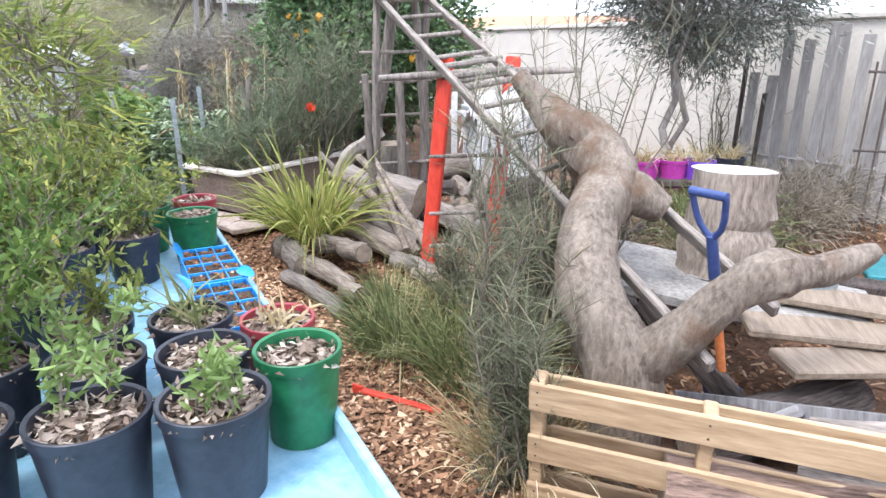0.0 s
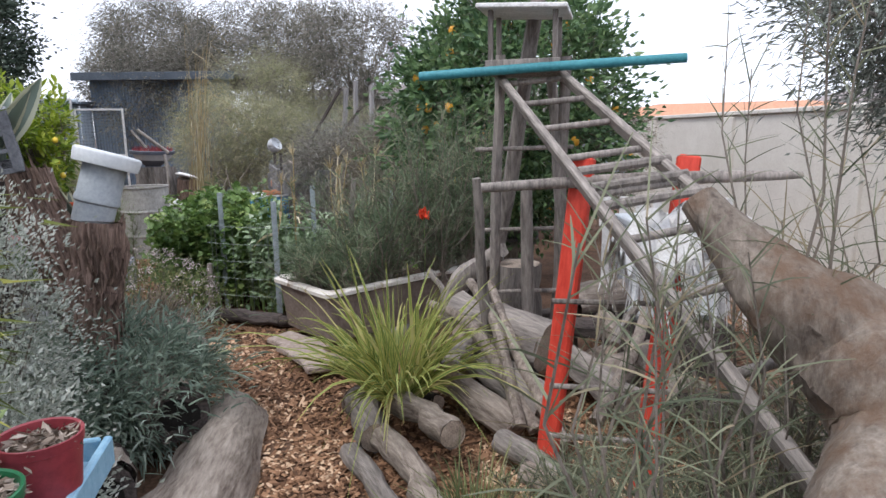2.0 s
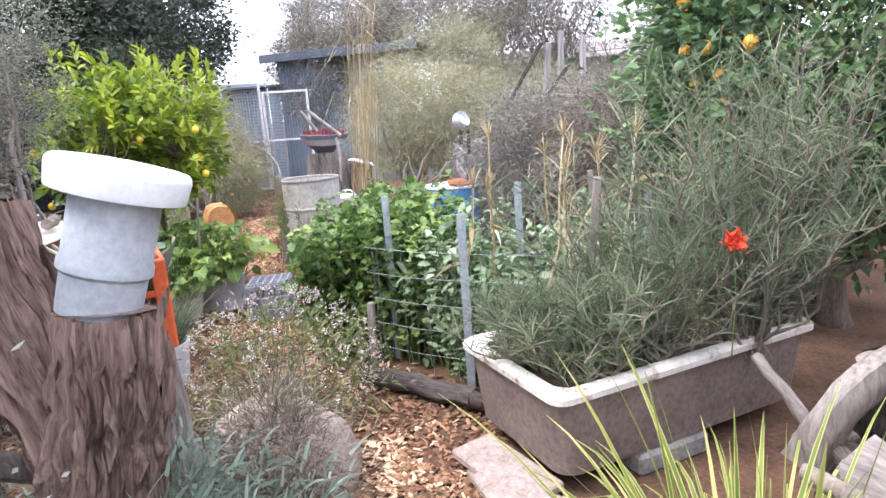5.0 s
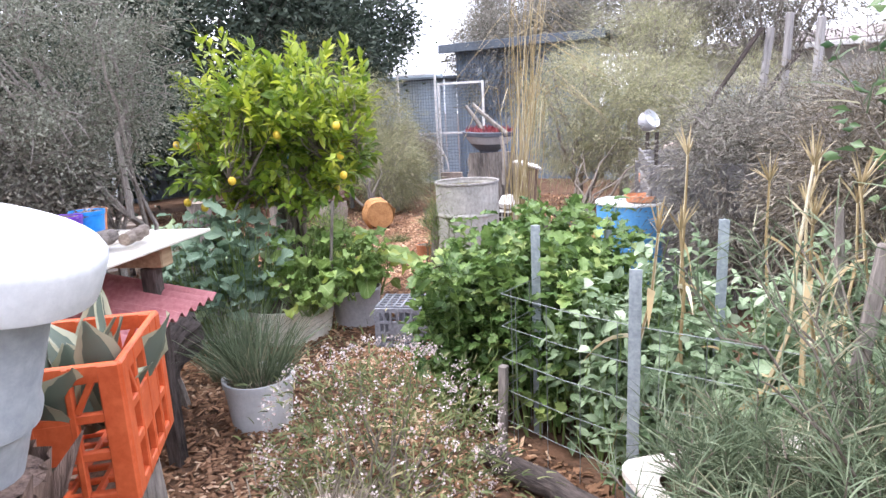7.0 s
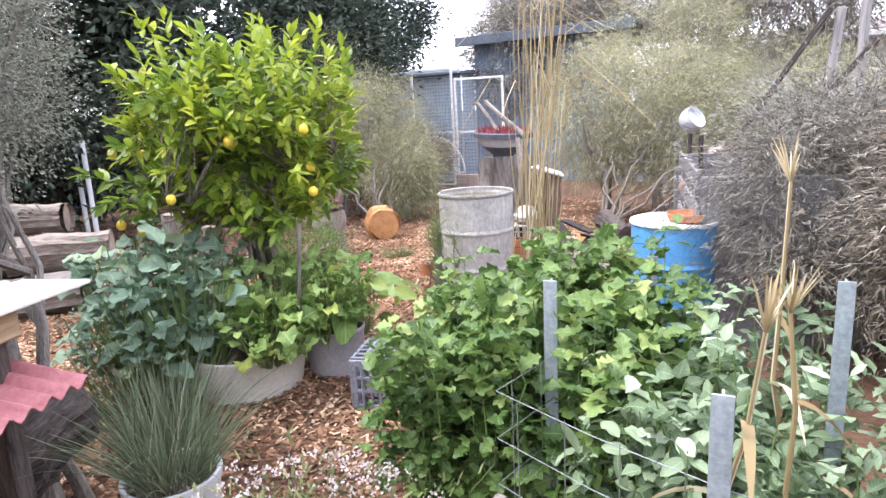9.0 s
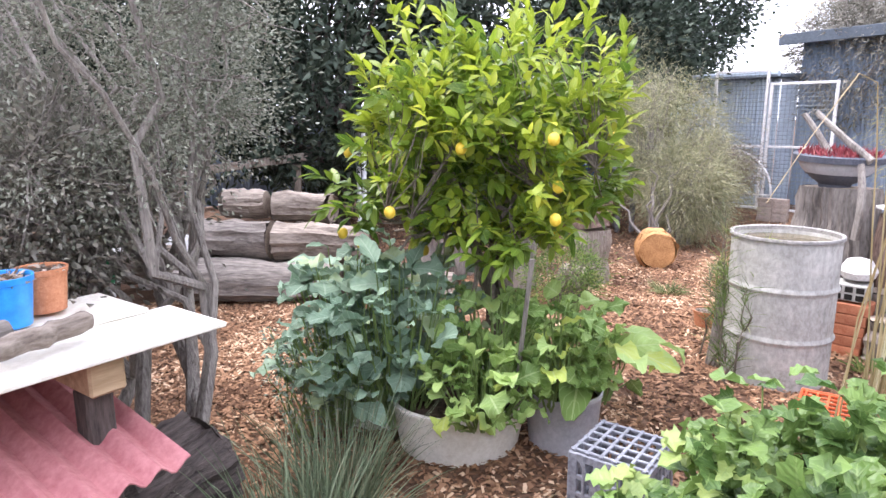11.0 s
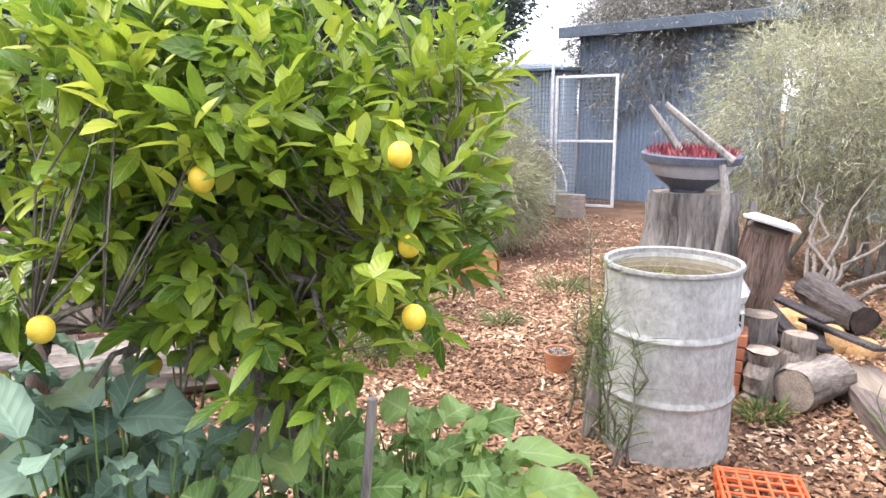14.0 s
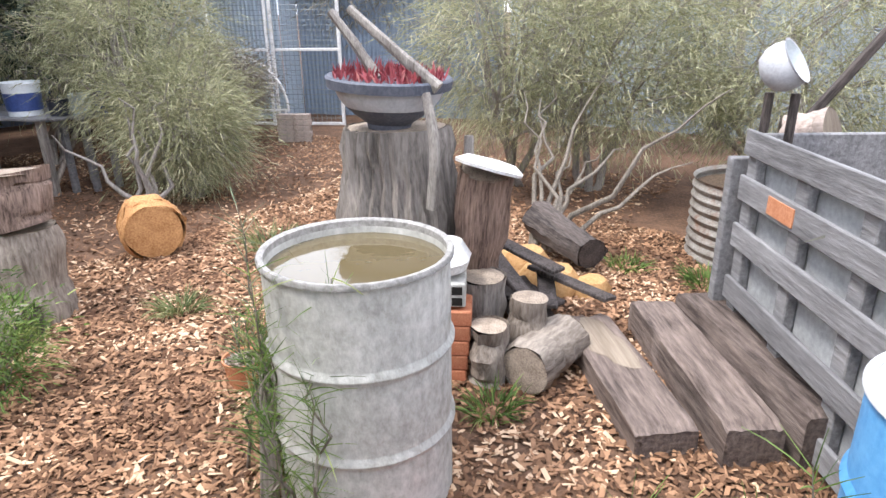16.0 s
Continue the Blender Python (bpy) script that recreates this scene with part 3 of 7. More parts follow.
# loose chips on the paths
def chips(n, x0, x1, y0, y1, keep, seed):
    r = np.random.RandomState(seed)
    x, y = x0 + (x1 - x0) * r.rand(n), y0 + (y1 - y0) * r.rand(n)
    ok = np.array([keep(a, b) for a, b in zip(x, y)])
    x, y = x[ok], y[ok]
    n = len(x)
    z = np.array([gz(a, b) + 0.03 * noise.noise((a * 0.9, b * 0.9, 0)) for a, b in zip(x, y)]) + 0.006 + 0.014 * r.rand(n)
    a = r.rand(n) * 6.28
    L, W, H = 0.009 + 0.024 * r.rand(n) ** 1.6, 0.004 + 0.009 * r.rand(n), 0.004 + 0.006 * r.rand(n)
    t, s = r.randn(n) * 0.3, r.randn(n) * 0.35
    dx = np.stack([np.cos(a), np.sin(a), t], 1)
    dy = np.stack([-np.sin(a), np.cos(a), s], 1)
    c = np.stack([x, y, z], 1)
    v = [c + dx * (i * L)[:, None] + dy * (j * W)[:, None] for i, j in ((-1, -0.7), (1, -1), (0.9, 0.8), (-0.95, 1))]
    top = c + dx * (0.5 * L * r.randn(n))[:, None]
    top[:, 2] += H
    v = np.stack(v + [top], 1).reshape(-1, 3)
    i = np.arange(n)[:, None] * 5
    return Geo().block(v, np.concatenate([i + q for q in ([0, 1, 4], [1, 2, 4], [2, 3, 4], [3, 0, 4])]))


def near_path(x, y):
    if y < 4.6:
        return -2.6 < x < 0.9 and abs(x + 0.55 + 0.26 * max(y - 2.2, 0)) < 0.95
    return True


thing("mulch", chips(40000, -2.6, 0.6, 0.9, 5.4, near_path, 3), "chip", "red-brown wood chip mulch on the garden path", "mulch", kind="stuff")
thing("mulch", chips(80000, -9.2, -3.7, 4.6, 12.2, near_path, 4), "chip", "tan wood chip mulch round the drum and sleepers", "mulch", kind="stuff")
thing("mulch", chips(34000, -14, -6.2, 4.3, 14.0, near_path, 5), "chip", "tan wood chip mulch beneath the trees", "mulch", kind="stuff")
thing("mulch", chips(16000, -9.2, -4.8, 2.2, 4.6, lambda x, y: True, 9), "chip", "red-brown mulch beneath the tea trees", "mulch", kind="stuff")
thing("mulch", chips(12000, 0.0, 4.2, 1.2, 7.5, lambda x, y: True, 8), "chip", "scattered chips and litter on the yard soil", "mulch", kind="stuff")
thing("mulch", chips(6000, -4.2, -2.2, 4.2, 6.3, near_path, 6), "chip", "wood chip mulch between the garden beds", "mulch", kind="stuff")


def wall(name, a, b, z0, z1, thick, mat, label, cat="wall"):
    a, b = Vector((*a, z0)), Vector((*b, z0))
    d = b - a
    ang = math.degrees(math.atan2(d.y, d.x))
    return thing(name, Geo().box((d.length, thick, z1 - z0), pose(0, 0, (z1 - z0) / 2), 0.01), mat, label, cat,
                 pose(*((a + b) / 2)[:2], z0, 0, 0, ang), kind="structure", smooth=False)


def corrugated(length, height, pitch=0.076, depth=0.018, thick=0.004):
    """A corrugated sheet standing in the xz plane."""
    n = int(length / pitch * 6)
    x = np.linspace(0, length, n)
    y = depth / 2 * np.sin(x / pitch * 2 * np.pi)
    v = np.concatenate([np.stack([x, y + o, np.full(n, z)], 1) for o, z in ((0, 0), (0, height), (thick, height), (thick, 0))])
    f = [(r * n + i, r * n + i + 1, ((r + 1) % 4) * n + i + 1, ((r + 1) % 4) * n + i) for r in range(4) for i in range(n - 1)]
    return Geo().add(v, f)


# rendered boundary wall and the houses behind it
wa, wb_ = Vector((0.4, 14.6)), Vector((4.6, 4.2))
wall("wall_east", wa, wb_, -0.3, 1.74, 0.14, "render_wall", "long cream rendered boundary wall with a flat coping")
wd = (wb_ - wa).normalized()
wall("wall_coping", wa, wb_, 1.742, 1.80, 0.22, "render_wall", "cream coping along the boundary wall")
for k in range(5):
    q = wa + wd * (1.2 + 2.4 * k)
    thing("wall_pier", Geo().box((0.26, 0.24, 2.0), pose(0, 0, 1.0), 0.01), "render_wall", "cream rendered pier of the boundary wall", "pier",
          pose(q.x, q.y, -0.28, 0, 0, math.degrees(math.atan2(wd.y, wd.x))), kind="structure")
wall("wall_south_east", (4.6, 4.2), (6.2, -4), -0.3, 2.3, 0.16, "render_wall", "cream rendered house wall")


def house(x, y, ang, w, d, h, rise, wallmat, roofmat, label):
    root = empty("house", label, "house", pose(x, y, -0.4, 0, 0, ang))
    part("wall", Geo().box((w, d, h), pose(0, 0, h / 2), 0.02), wallmat, root, smooth=False)
    e = 0.45
    W, D = w / 2 + e, d / 2 + e
    k = max(W - D, 0.1)
    v = [(-W, -D, h), (W, -D, h), (W, D, h), (-W, D, h), (-k, 0, h + rise), (k, 0, h + rise), (-W, -D, h - 0.15), (W, -D, h - 0.15), (W, D, h - 0.15), (-W, D, h - 0.15)]
    part("roof", Geo().add(v, [(0, 1, 5, 4), (1, 2, 5), (2, 3, 4, 5), (3, 0, 4), (6, 7, 1, 0), (7, 8, 2, 1), (8, 9, 3, 2), (9, 6, 0, 3), (9, 8, 7, 6)]), roofmat, root, smooth=False)
    for sx in (-0.3, 0.25):
        for sy in (-1, 1):
            win = part("window", Geo().box((1.3, 0.08, 1.1), None, 0.01), "white_paint", root, m=pose(sx * w, sy * (d / 2 + 0.02), h * 0.58))
            part("pane", Geo().box((1.14, 0.03, 0.94), None, 0.004), "black_pot", win, m=pose(0, sy * 0.045, 0))
    part("gutter", Geo().box((2 * W, 0.12, 0.12), pose(0, -D - 0.03, h - 0.1), 0.02), "white_paint", root)
    return root


house(4.2, 27.5, -6, 13, 8, 2.1, 0.85, "render_wall", "roof_tile", "cream house with a terracotta tiled hip roof beyond the wall")
house(13.5, 34, 8, 14, 9, 2.4, 1.5, "render_wall", "grey_roof", "house with a brown tiled hip roof beyond the wall")
house(-6.2, 22.5, 12, 9, 6, 3.1, 0.5, "render_wall", "grey_roof", "pale house with a low grey roof behind the shrubs")

# side fence: grey palings, iron railing
fence = empty("paling_fence", "weathered grey timber paling fence leaning beside the wall", "fence", pose(3.02, 6.35, gz(3, 6)), kind="structure")
pal = mesh_of("paling", Geo().box((0.1, 0.016, 1.72), pose(0, 0, 0.86), 0.004), "fence_wood", False)
for k in range(9):
    part("paling", pal, None, fence, m=pose(0.098 * k, -0.12 * k + 0.012 * (k % 2), 0.02 * ((k * 7) % 3), 0, 1.5 * math.sin(k * 2.1), -50) @ Matrix.Diagonal((1, 1, 1 - 0.1 * ((k * 5) % 4) / 4 - (0.25 if k < 2 else 0), 1)))
part("rail", Geo().tube([(-0.03, 0.06, 0.5), (0.85, -1.0, 0.5)], 0.03, 6), "fence_wood", fence)
for q, h in (((2.93, 6.4), 1.45), ((3.05, 6.2), 1.1)):
    thing("fence_stake", Geo().tube([(0, 0, 0), (0.01, 0, h / 2), (0.02, 0, h)], 0.022, 6), "dark_wood", "dark timber stake beside the paling fence", "stake", pose(*q, gz(*q)))
rail = empty("iron_railing", "dark iron bar railing along the paling fence", "railing", pose(3.5, 5.3, gz(3.5, 5.3)), kind="structure")
bar = mesh_of("bar", Geo().tube([(0, 0, 0), (0, 0, 1.42)], 0.009, 6), "iron")
for k in range(14):
    part("bar", bar, None, rail, m=pose(0.11 * k, -0.035 * k, 0, 0, 0, 0))
for z in (0.12, 0.7, 1.34):
    part("rail", Geo().tube([(-0.05, 0.015, z), (1.55, -0.48, z)], 0.012, 6), "iron", rail)

# shed of blue-grey corrugated steel, lean-to and mesh enclosure
shed = empty("shed", "blue-grey corrugated steel shed with a lean-to and flat roof", "shed", pose(-13.2, 15.5, -0.1, 0, 0, 18))
part("wall", corrugated(3.6, 3.15), "shed", shed, smooth=True)
part("wall", corrugated(5.0, 3.15), "shed", shed, m=pose(0.0, 5.0, 0, 0, 0, -90))
part("roof", Geo().box((4.1, 5.6, 0.09), pose(1.8, 2.4, 3.24), 0.02), "shed_dark", shed, smooth=False)
part("fascia", Geo().box((4.1, 0.05, 0.2), pose(1.8, -0.44, 3.2), 0.01), "shed_dark", shed, "dark grey steel fascia", smooth=False)
part("wall", corrugated(3.6, 2.55), "shed_pale", shed, "paler corrugated lean-to wall", m=pose(-3.65, -0.6, 0))
part("roof", Geo().box((4.0, 4.0, 0.08), pose(-1.9, 1.2, 2.62, 3, 0, 0), 0.02), "shed_dark", shed, smooth=False)
part("wall", corrugated(0.62, 2.55), "shed_pale", shed, "paler corrugated lean-to wall", m=pose(-0.04, 0.02, 0, 0, 0, -90))
part("gutter", Geo().tube([(-3.9, -0.85, 2.58), (0.05, -0.85, 2.56)], 0.06, 8), "shed_pale", shed)
thing("steel_fence", corrugated(12.0, 1.95), "shed_pale", "pale blue corrugated steel boundary fence", "fence", pose(-9.7, 16.7, -0.1, 0, 0, 4), kind="structure")
thing("steel_fence", corrugated(16.0, 1.9), "shed", "dark grey corrugated steel boundary fence", "fence", pose(-16.5, 0.5, -0.1, 0, 0, 90), kind="structure")
thing("steel_fence", corrugated(22.0, 1.9), "shed", "dark grey corrugated steel boundary fence", "fence", pose(-16.5, -4.5, -0.1, 0, 0, 0), kind="structure")

aviary = empty("mesh_enclosure", "wire mesh enclosure with pale timber frame and half-round wheel", "enclosure", pose(-12.75, 14.35, -0.08, 0, 0, 28))
for x0, x1, h in ((-0.95, 0.0, 2.6), (0.08, 1.15, 2.35)):
    for x in (x0, x1):
        part("post", Geo().box((0.05, 0.05, h), pose(x, 0, h / 2)), "white_paint", aviary)
    for z in (0.05, h - 0.025, 1.2):
        part("rail", Geo().box((x1 - x0 - 0.052, 0.045, 0.045), pose((x0 + x1) / 2, 0, z)), "white_paint", aviary)
    w = Geo()
    for x in np.arange(x0 + 0.03, x1, 0.075):
        w.tube([(x, 0.02, 0), (x, 0.02, h)], 0.004, 4, False)
    for z in np.arange(0.06, h, 0.075):
        w.tube([(x0, 0.026, z), (x1, 0.026, z)], 0.004, 4, False)
    part("wire_mesh", w, "wire", aviary)
arc = [(0.75 * math.cos(a), 0, 0.75 * math.sin(a)) for a in np.linspace(0, math.pi, 18)]
arch = empty("arched_frame", "pale half-round metal frame with spokes before the mesh", "frame", pose(-12.3, 13.3, 0.35, 0, 0, 25))
part("rim", Geo().tube(arc, 0.02, 6), "white_paint", arch)
for a in (0.6, 1.3, 2.0, 2.6):
    part("spoke", Geo().tube([(0, 0, 0), (0.74 * math.cos(a), 0, 0.74 * math.sin(a))], 0.012, 5), "white_paint", arch)
part("base_rail", Geo().tube([(-0.76, 0, 0), (0.76, 0, 0)], 0.018, 6), "white_paint", arch)
for s in (-0.7, 0.7):
    part("foot", Geo().tube([(s, 0, -0.4), (s, 0, 0.02)], 0.018, 6), "white_paint", arch)

# ---- trees and shrubs ----
def tree(name, base, crown, radii, count, size, per, leaf, bark, llen, lwid, label, cat, seed, trunk_r=0.06, stems=1, shell=0.35, limbs=14, kind="leaves", fork=0.45, low=2.0):
    """Tapered trunk or stems, limbs to the clumps, twigs, and a crown of many small leaves with gaps."""
    r = np.random.RandomState(seed)
    root = empty(name, label, cat, pose(*base))
    cen = np.array(crown) - np.array(base)
    c, p, d = clumps(cen, radii, count, size, per, r, shell)
    wood = Geo()
    for s in range(stems):
        off = r.randn(3) * 0.35 * np.array(radii) * (0 if stems == 1 else 1)
        off[2] = 0
        top = cen * (0.85 if stems == 1 else 1) + off
        start = np.array([r.randn() * 0.05, r.randn() * 0.05, -0.05]) if stems > 1 else np.array([0, 0, -0.05])
        path = bough(start, top, 0, 9, r, 0.035 * max(cen[2], 0.6))
        rr = trunk_r * (0.75 if stems > 1 else 1) * np.linspace(1.15, 0.3, 9)
        wood.tube(path, rr, 9, rough=0.06, seed=seed + s)
        for k in r.choice(count, min(limbs, count), False):
            n0 = int(low + fork * 6 * r.rand() + 1.5)
            a = path[min(n0, 8)]
            b = c[k]
            wood.tube(bough(a, b, 0.05, 6, r, 0.03), np.linspace(rr[min(n0, 8)] * 0.6, 0.005, 6), 6, rough=0.05, seed=k)
    ta = np.repeat(c, 3, 0)
    tb = ta + r.randn(count * 3, 3) * size * 1.1
    tw = Geo().twigs(ta * 0.9 + cen * 0.1, (ta + tb) / 2 + r.randn(count * 3, 3) * 0.02, tb, 0.0045)
    part("trunk", wood, bark, root)
    part("twig_work", tw, bark, root)
    lg = Geo()
    if kind == "leaves":
        lg.leaves(p, d, llen, lwid, rng=r)
    elif kind == "broad":
        lg.broad(p, d + np.array([0, 0, 0.7]), llen, lwid, 0.22, 0.05, rng=r, point=True)
    else:
        lg.blades(p, d, llen, lwid, 0.25, 1, rng=r)
    part("crown", lg, leaf, root)
    return root, c


def fruits(root, c, n, mat, rad, seed, name):
    r = np.random.RandomState(seed)
    me = mesh_of(name, Geo().lathe([(max(0.001, rad * math.cos(q) ** 0.9), rad * 1.12 * math.sin(q)) for q in np.linspace(-1.57, 1.57, 11)], 18), mat)
    for k in r.choice(len(c), n, True):
        part(name, me, None, root, m=pose(*(c[k] + r.randn(3) * 0.06 - np.array([0, 0, 0.06]))))


root, c = tree("orange_tree", (-0.85, 8.1, gz(0, 8)), (-0.9, 8.05, 1.75), (1.15, 1.0, 1.25), 260, 0.15, 80, "lf_orange", "bark_brown", 0.085, 0.042, "dense dark green orange tree hung with ripe fruit", "tree", 11, 0.09, shell=0.5)
fruits(root, c, 70, "fruit", 0.04, 5, "orange")


def citrus(base, centre, radii, count, seed, label):
    """Short trunk, spreading limbs, and leafy shoots: dark mature ones inside, fresh ones at the top and rim."""
    r = np.random.RandomState(seed)
    root = empty("lemon_tree", label, "tree", pose(*base))
    cen = np.array(centre) - np.array(base)
    d = r.randn(count, 3)
    d /= np.linalg.norm(d, axis=1)[:, None]
    lobe = np.array([1 + 0.5 * noise.noise((q[0] * 1.7 + 3, q[1] * 1.7, q[2] * 1.7)) for q in d])
    depth = 0.36 + 0.64 * r.rand(count) ** 0.6
    tip = cen + d * np.array(radii) * (lobe * depth)[:, None]
    wood = Geo()
    crotch = np.array([0.02, 0.01, 0.42])
    wood.tube(bough((0, 0, -0.05), crotch, 0, 6, r, 0.012), np.linspace(0.06, 0.045, 6), 12, rough=0.05, seed=seed)
    hubs = []
    for k in range(7):
        a = k * 0.9 + 0.4 * r.rand()
        hub = cen + np.array([0.3 * math.cos(a) * radii[0], 0.3 * math.sin(a) * radii[1], (-0.55 + 0.7 * r.rand()) * radii[2]])
        limb_path = bough(crotch * (1, 1, 0.85 + 0.15 * r.rand()), hub, 0.06, 8, r, 0.025)
        wood.tube(limb_path, np.linspace(0.03, 0.018, 8), 8, rough=0.06, seed=k)
        for j in range(6):
            end = hub + (hub - cen) * (0.5 + 0.5 * r.rand()) + r.randn(3) * 0.17
            wood.tube(bough(limb_path[5], end, 0.03, 6, r, 0.02), np.linspace(0.015, 0.007, 6), 6, rough=0.05, seed=j)
            hubs.append(end)
    part("trunk", wood, "bark_brown", root)
    hubs = np.array(hubs)
    near = hubs[np.argmin(((tip[:, None] - hubs[None]) ** 2).sum(-1), 1)]
    mid = near * 0.45 + tip * 0.55 + r.randn(count, 3) * 0.05
    part("twig_work", Geo().twigs(near, mid, tip, 0.0045), "bark_brown", root)
    grow = d * 0.7 + np.array([0, 0, 0.55]) + r.randn(count, 3) * 0.35
    grow /= np.linalg.norm(grow, axis=1)[:, None]
    fresh = (depth > 0.72) & (d[:, 2] + 0.5 * r.randn(count) > -0.15)
    for name, pick, mat, size in (("crown", ~fresh, "lf_lemon", (0.1, 0.046)), ("new_growth", fresh, "lf_lemon_new", (0.088, 0.038))):
        t, g = tip[pick], grow[pick]
        side = np.cross(g, (0.2, 0.3, 0.9))
        side /= np.linalg.norm(side, axis=1)[:, None]
        other = np.cross(g, side)
        p, q = [], []
        for k in range(12):
            w = 2.4 * k
            along_shoot = -0.13 + 0.02 * k
            out = math.cos(w) * side + math.sin(w) * other
            p.append(t + g * along_shoot)
            q.append(out * (1.0 - 0.05 * k) + g * (0.35 + 0.06 * k) + r.randn(len(t), 3) * 0.22)
        ob = part(name, Geo().broad(np.concatenate(p), np.concatenate(q), *size, 0.14, 0.03, r, point=True, rows=5, droop=0.22), mat, root)
        ob["kind"] = "stuff"
    return root, tip[(depth > 0.9) & (d[:, 2] < 0.25)]


root, c = citrus((-6.1, 6.72, gz(0, 6)), (-6.13, 6.66, 1.52), (0.8, 0.79, 0.62), 500, 12, "bushy bright green lemon tree with a few yellow lemons")
fruits(root, c, 20, "lemon", 0.027, 8, "lemon")
# grey tea trees
TEA = [((-5.0, 5.2), (-5.3, 4.75, 2.0), (0.95, 0.8, 0.75), 4), ((-6.9, 3.4), (-6.9, 3.3, 1.9), (1.3, 1.0, 1.2), 3), ((-8.8, 2.6), (-8.7, 2.6, 2.2), (1.5, 1.2, 1.4), 2),
       ((-5.3, 2.4), (-5.3, 2.3, 1.7), (1.2, 0.9, 1.2), 3), ((-7.6, 1.2), (-7.6, 1.2, 2.0), (1.6, 1.2, 1.5), 2), ((-4.2, 3.1), (-4.3, 2.9, 1.3), (0.7, 0.6, 0.8), 2), ((-5.2, 4.75), (-5.25, 4.65, 1.38), (0.55, 0.42, 0.34), 2)]
for k, (b, cr, ra, st) in enumerate(TEA):
    tree("tea_tree", (*b, gz(*b)), cr, ra, 300 if k == 0 else int(170 * ra[0] * ra[2] + 120), 0.072 if k == 0 else 0.11, 210 if k == 0 else 100, "lf_tea" if k == 0 else "lf_grey", "bark_grey", 0.018 if k == 0 else 0.03, 0.0085 if k == 0 else 0.013, "grey-leaved tea tree with pale papery twisted stems", "tree", 30 + k, 0.04 if k == 0 else 0.05, st, 0.2, 7)
# dark trees behind
for k, (b, cr, ra) in enumerate([((-12.5, 6.5), (-12.5, 6.5, 2.7), (2.4, 2.2, 2.2)), ((-14.0, 9.8), (-14, 9.8, 3.2), (2.2, 2.2, 2.6)), ((-12.8, 3.4), (-12.8, 3.4, 3.0), (2.2, 2.0, 2.4)),
                                 ((-17.5, 15.0), (-17.5, 15.0, 4.4), (2.2, 2.2, 2.0)), ((-10.5, -0.5), (-10.5, -0.5, 2.8), (2.4, 2.0, 2.2)), ((-14.5, 6.5), (-14.5, 6.5, 4.2), (1.8, 3.2, 2.2)), ((-11.3, 2.0), (-11.3, 2.0, 3.2), (1.8, 2.0, 2.4)), ((-14.6, 12.2), (-14.6, 12.2, 3.0), (1.5, 1.5, 2.2))]):
    tree("dark_tree", (*b, gz(*b)), cr, ra, 300, 0.26, 60, "lf_dark", "dark_wood", 0.14, 0.07, "large dark green evergreen tree behind the garden", "tree", 50 + k, 0.14, 1, 0.5, 16)
# wispy olive shrubs before the shed and fence
OLIVE = [((-7.6, 12.9), (-7.5, 12.8, 1.45), (1.15, 1.0, 1.1)), ((-6.9, 13.2), (-6.7, 13.0, 1.3), (1.2, 0.9, 1.0)), ((-10.9, 11.0), (-10.9, 11.0, 1.3), (0.8, 0.8, 1.0)),
         ((-12.9, 10.9), (-12.8, 10.9, 1.9), (1.2, 1.0, 1.3)), ((-10.2, 10.9), (-10.2, 10.9, 0.65), (0.55, 0.55, 0.6)), ((-8.0, 15.0), (-7.9, 15.0, 2.4), (1.4, 0.9, 1.2)), ((-5.2, 13.4), (-5.2, 13.3, 1.3), (1.3, 0.9, 0.9))]
for k, (b, cr, ra) in enumerate(OLIVE):
    tree("wispy_shrub", (*b, gz(*b)), cr, ra, 170, 0.15, 110, "lf_olive", "bark_grey", 0.11, 0.0055, "wispy olive-yellow shrub with pale crooked branches", "shrub", 70 + k, 0.05, 3, 0.3, 10, "blades")
GREY = [((-2.2, 10.6), (-2.2, 10.4, 1.0), (1.3, 0.9, 0.9)), ((-0.6, 11.4), (-0.5, 11.2, 1.2), (1.2, 0.9, 1.0)), ((-2.6, 12.6), (-2.6, 12.6, 1.1), (1.8, 0.8, 0.95)),
        ((-12.3, 12.9), (-12.3, 12.8, 0.75), (0.9, 0.7, 0.6)), ((-3.35, 9.1), (-3.35, 9.1, 0.95), (0.75, 0.6, 0.75)), ((-2.3, 8.7), (-2.3, 8.7, 0.95), (0.8, 0.6, 0.8)), ((-3.2, 10.0), (-3.2, 10.0, 0.95), (0.9, 0.7, 0.8))]
for k, (b, cr, ra) in enumerate(GREY):
    tree("heath_shrub", (*b, gz(*b)), cr, ra, 230, 0.14, 120, "lf_brown" if k % 2 else "lf_grey", "bark_grey", 0.055, 0.0075, "dense grey-brown heath shrub", "shrub", 90 + k, 0.04, 3, 0.35, 10, "blades")
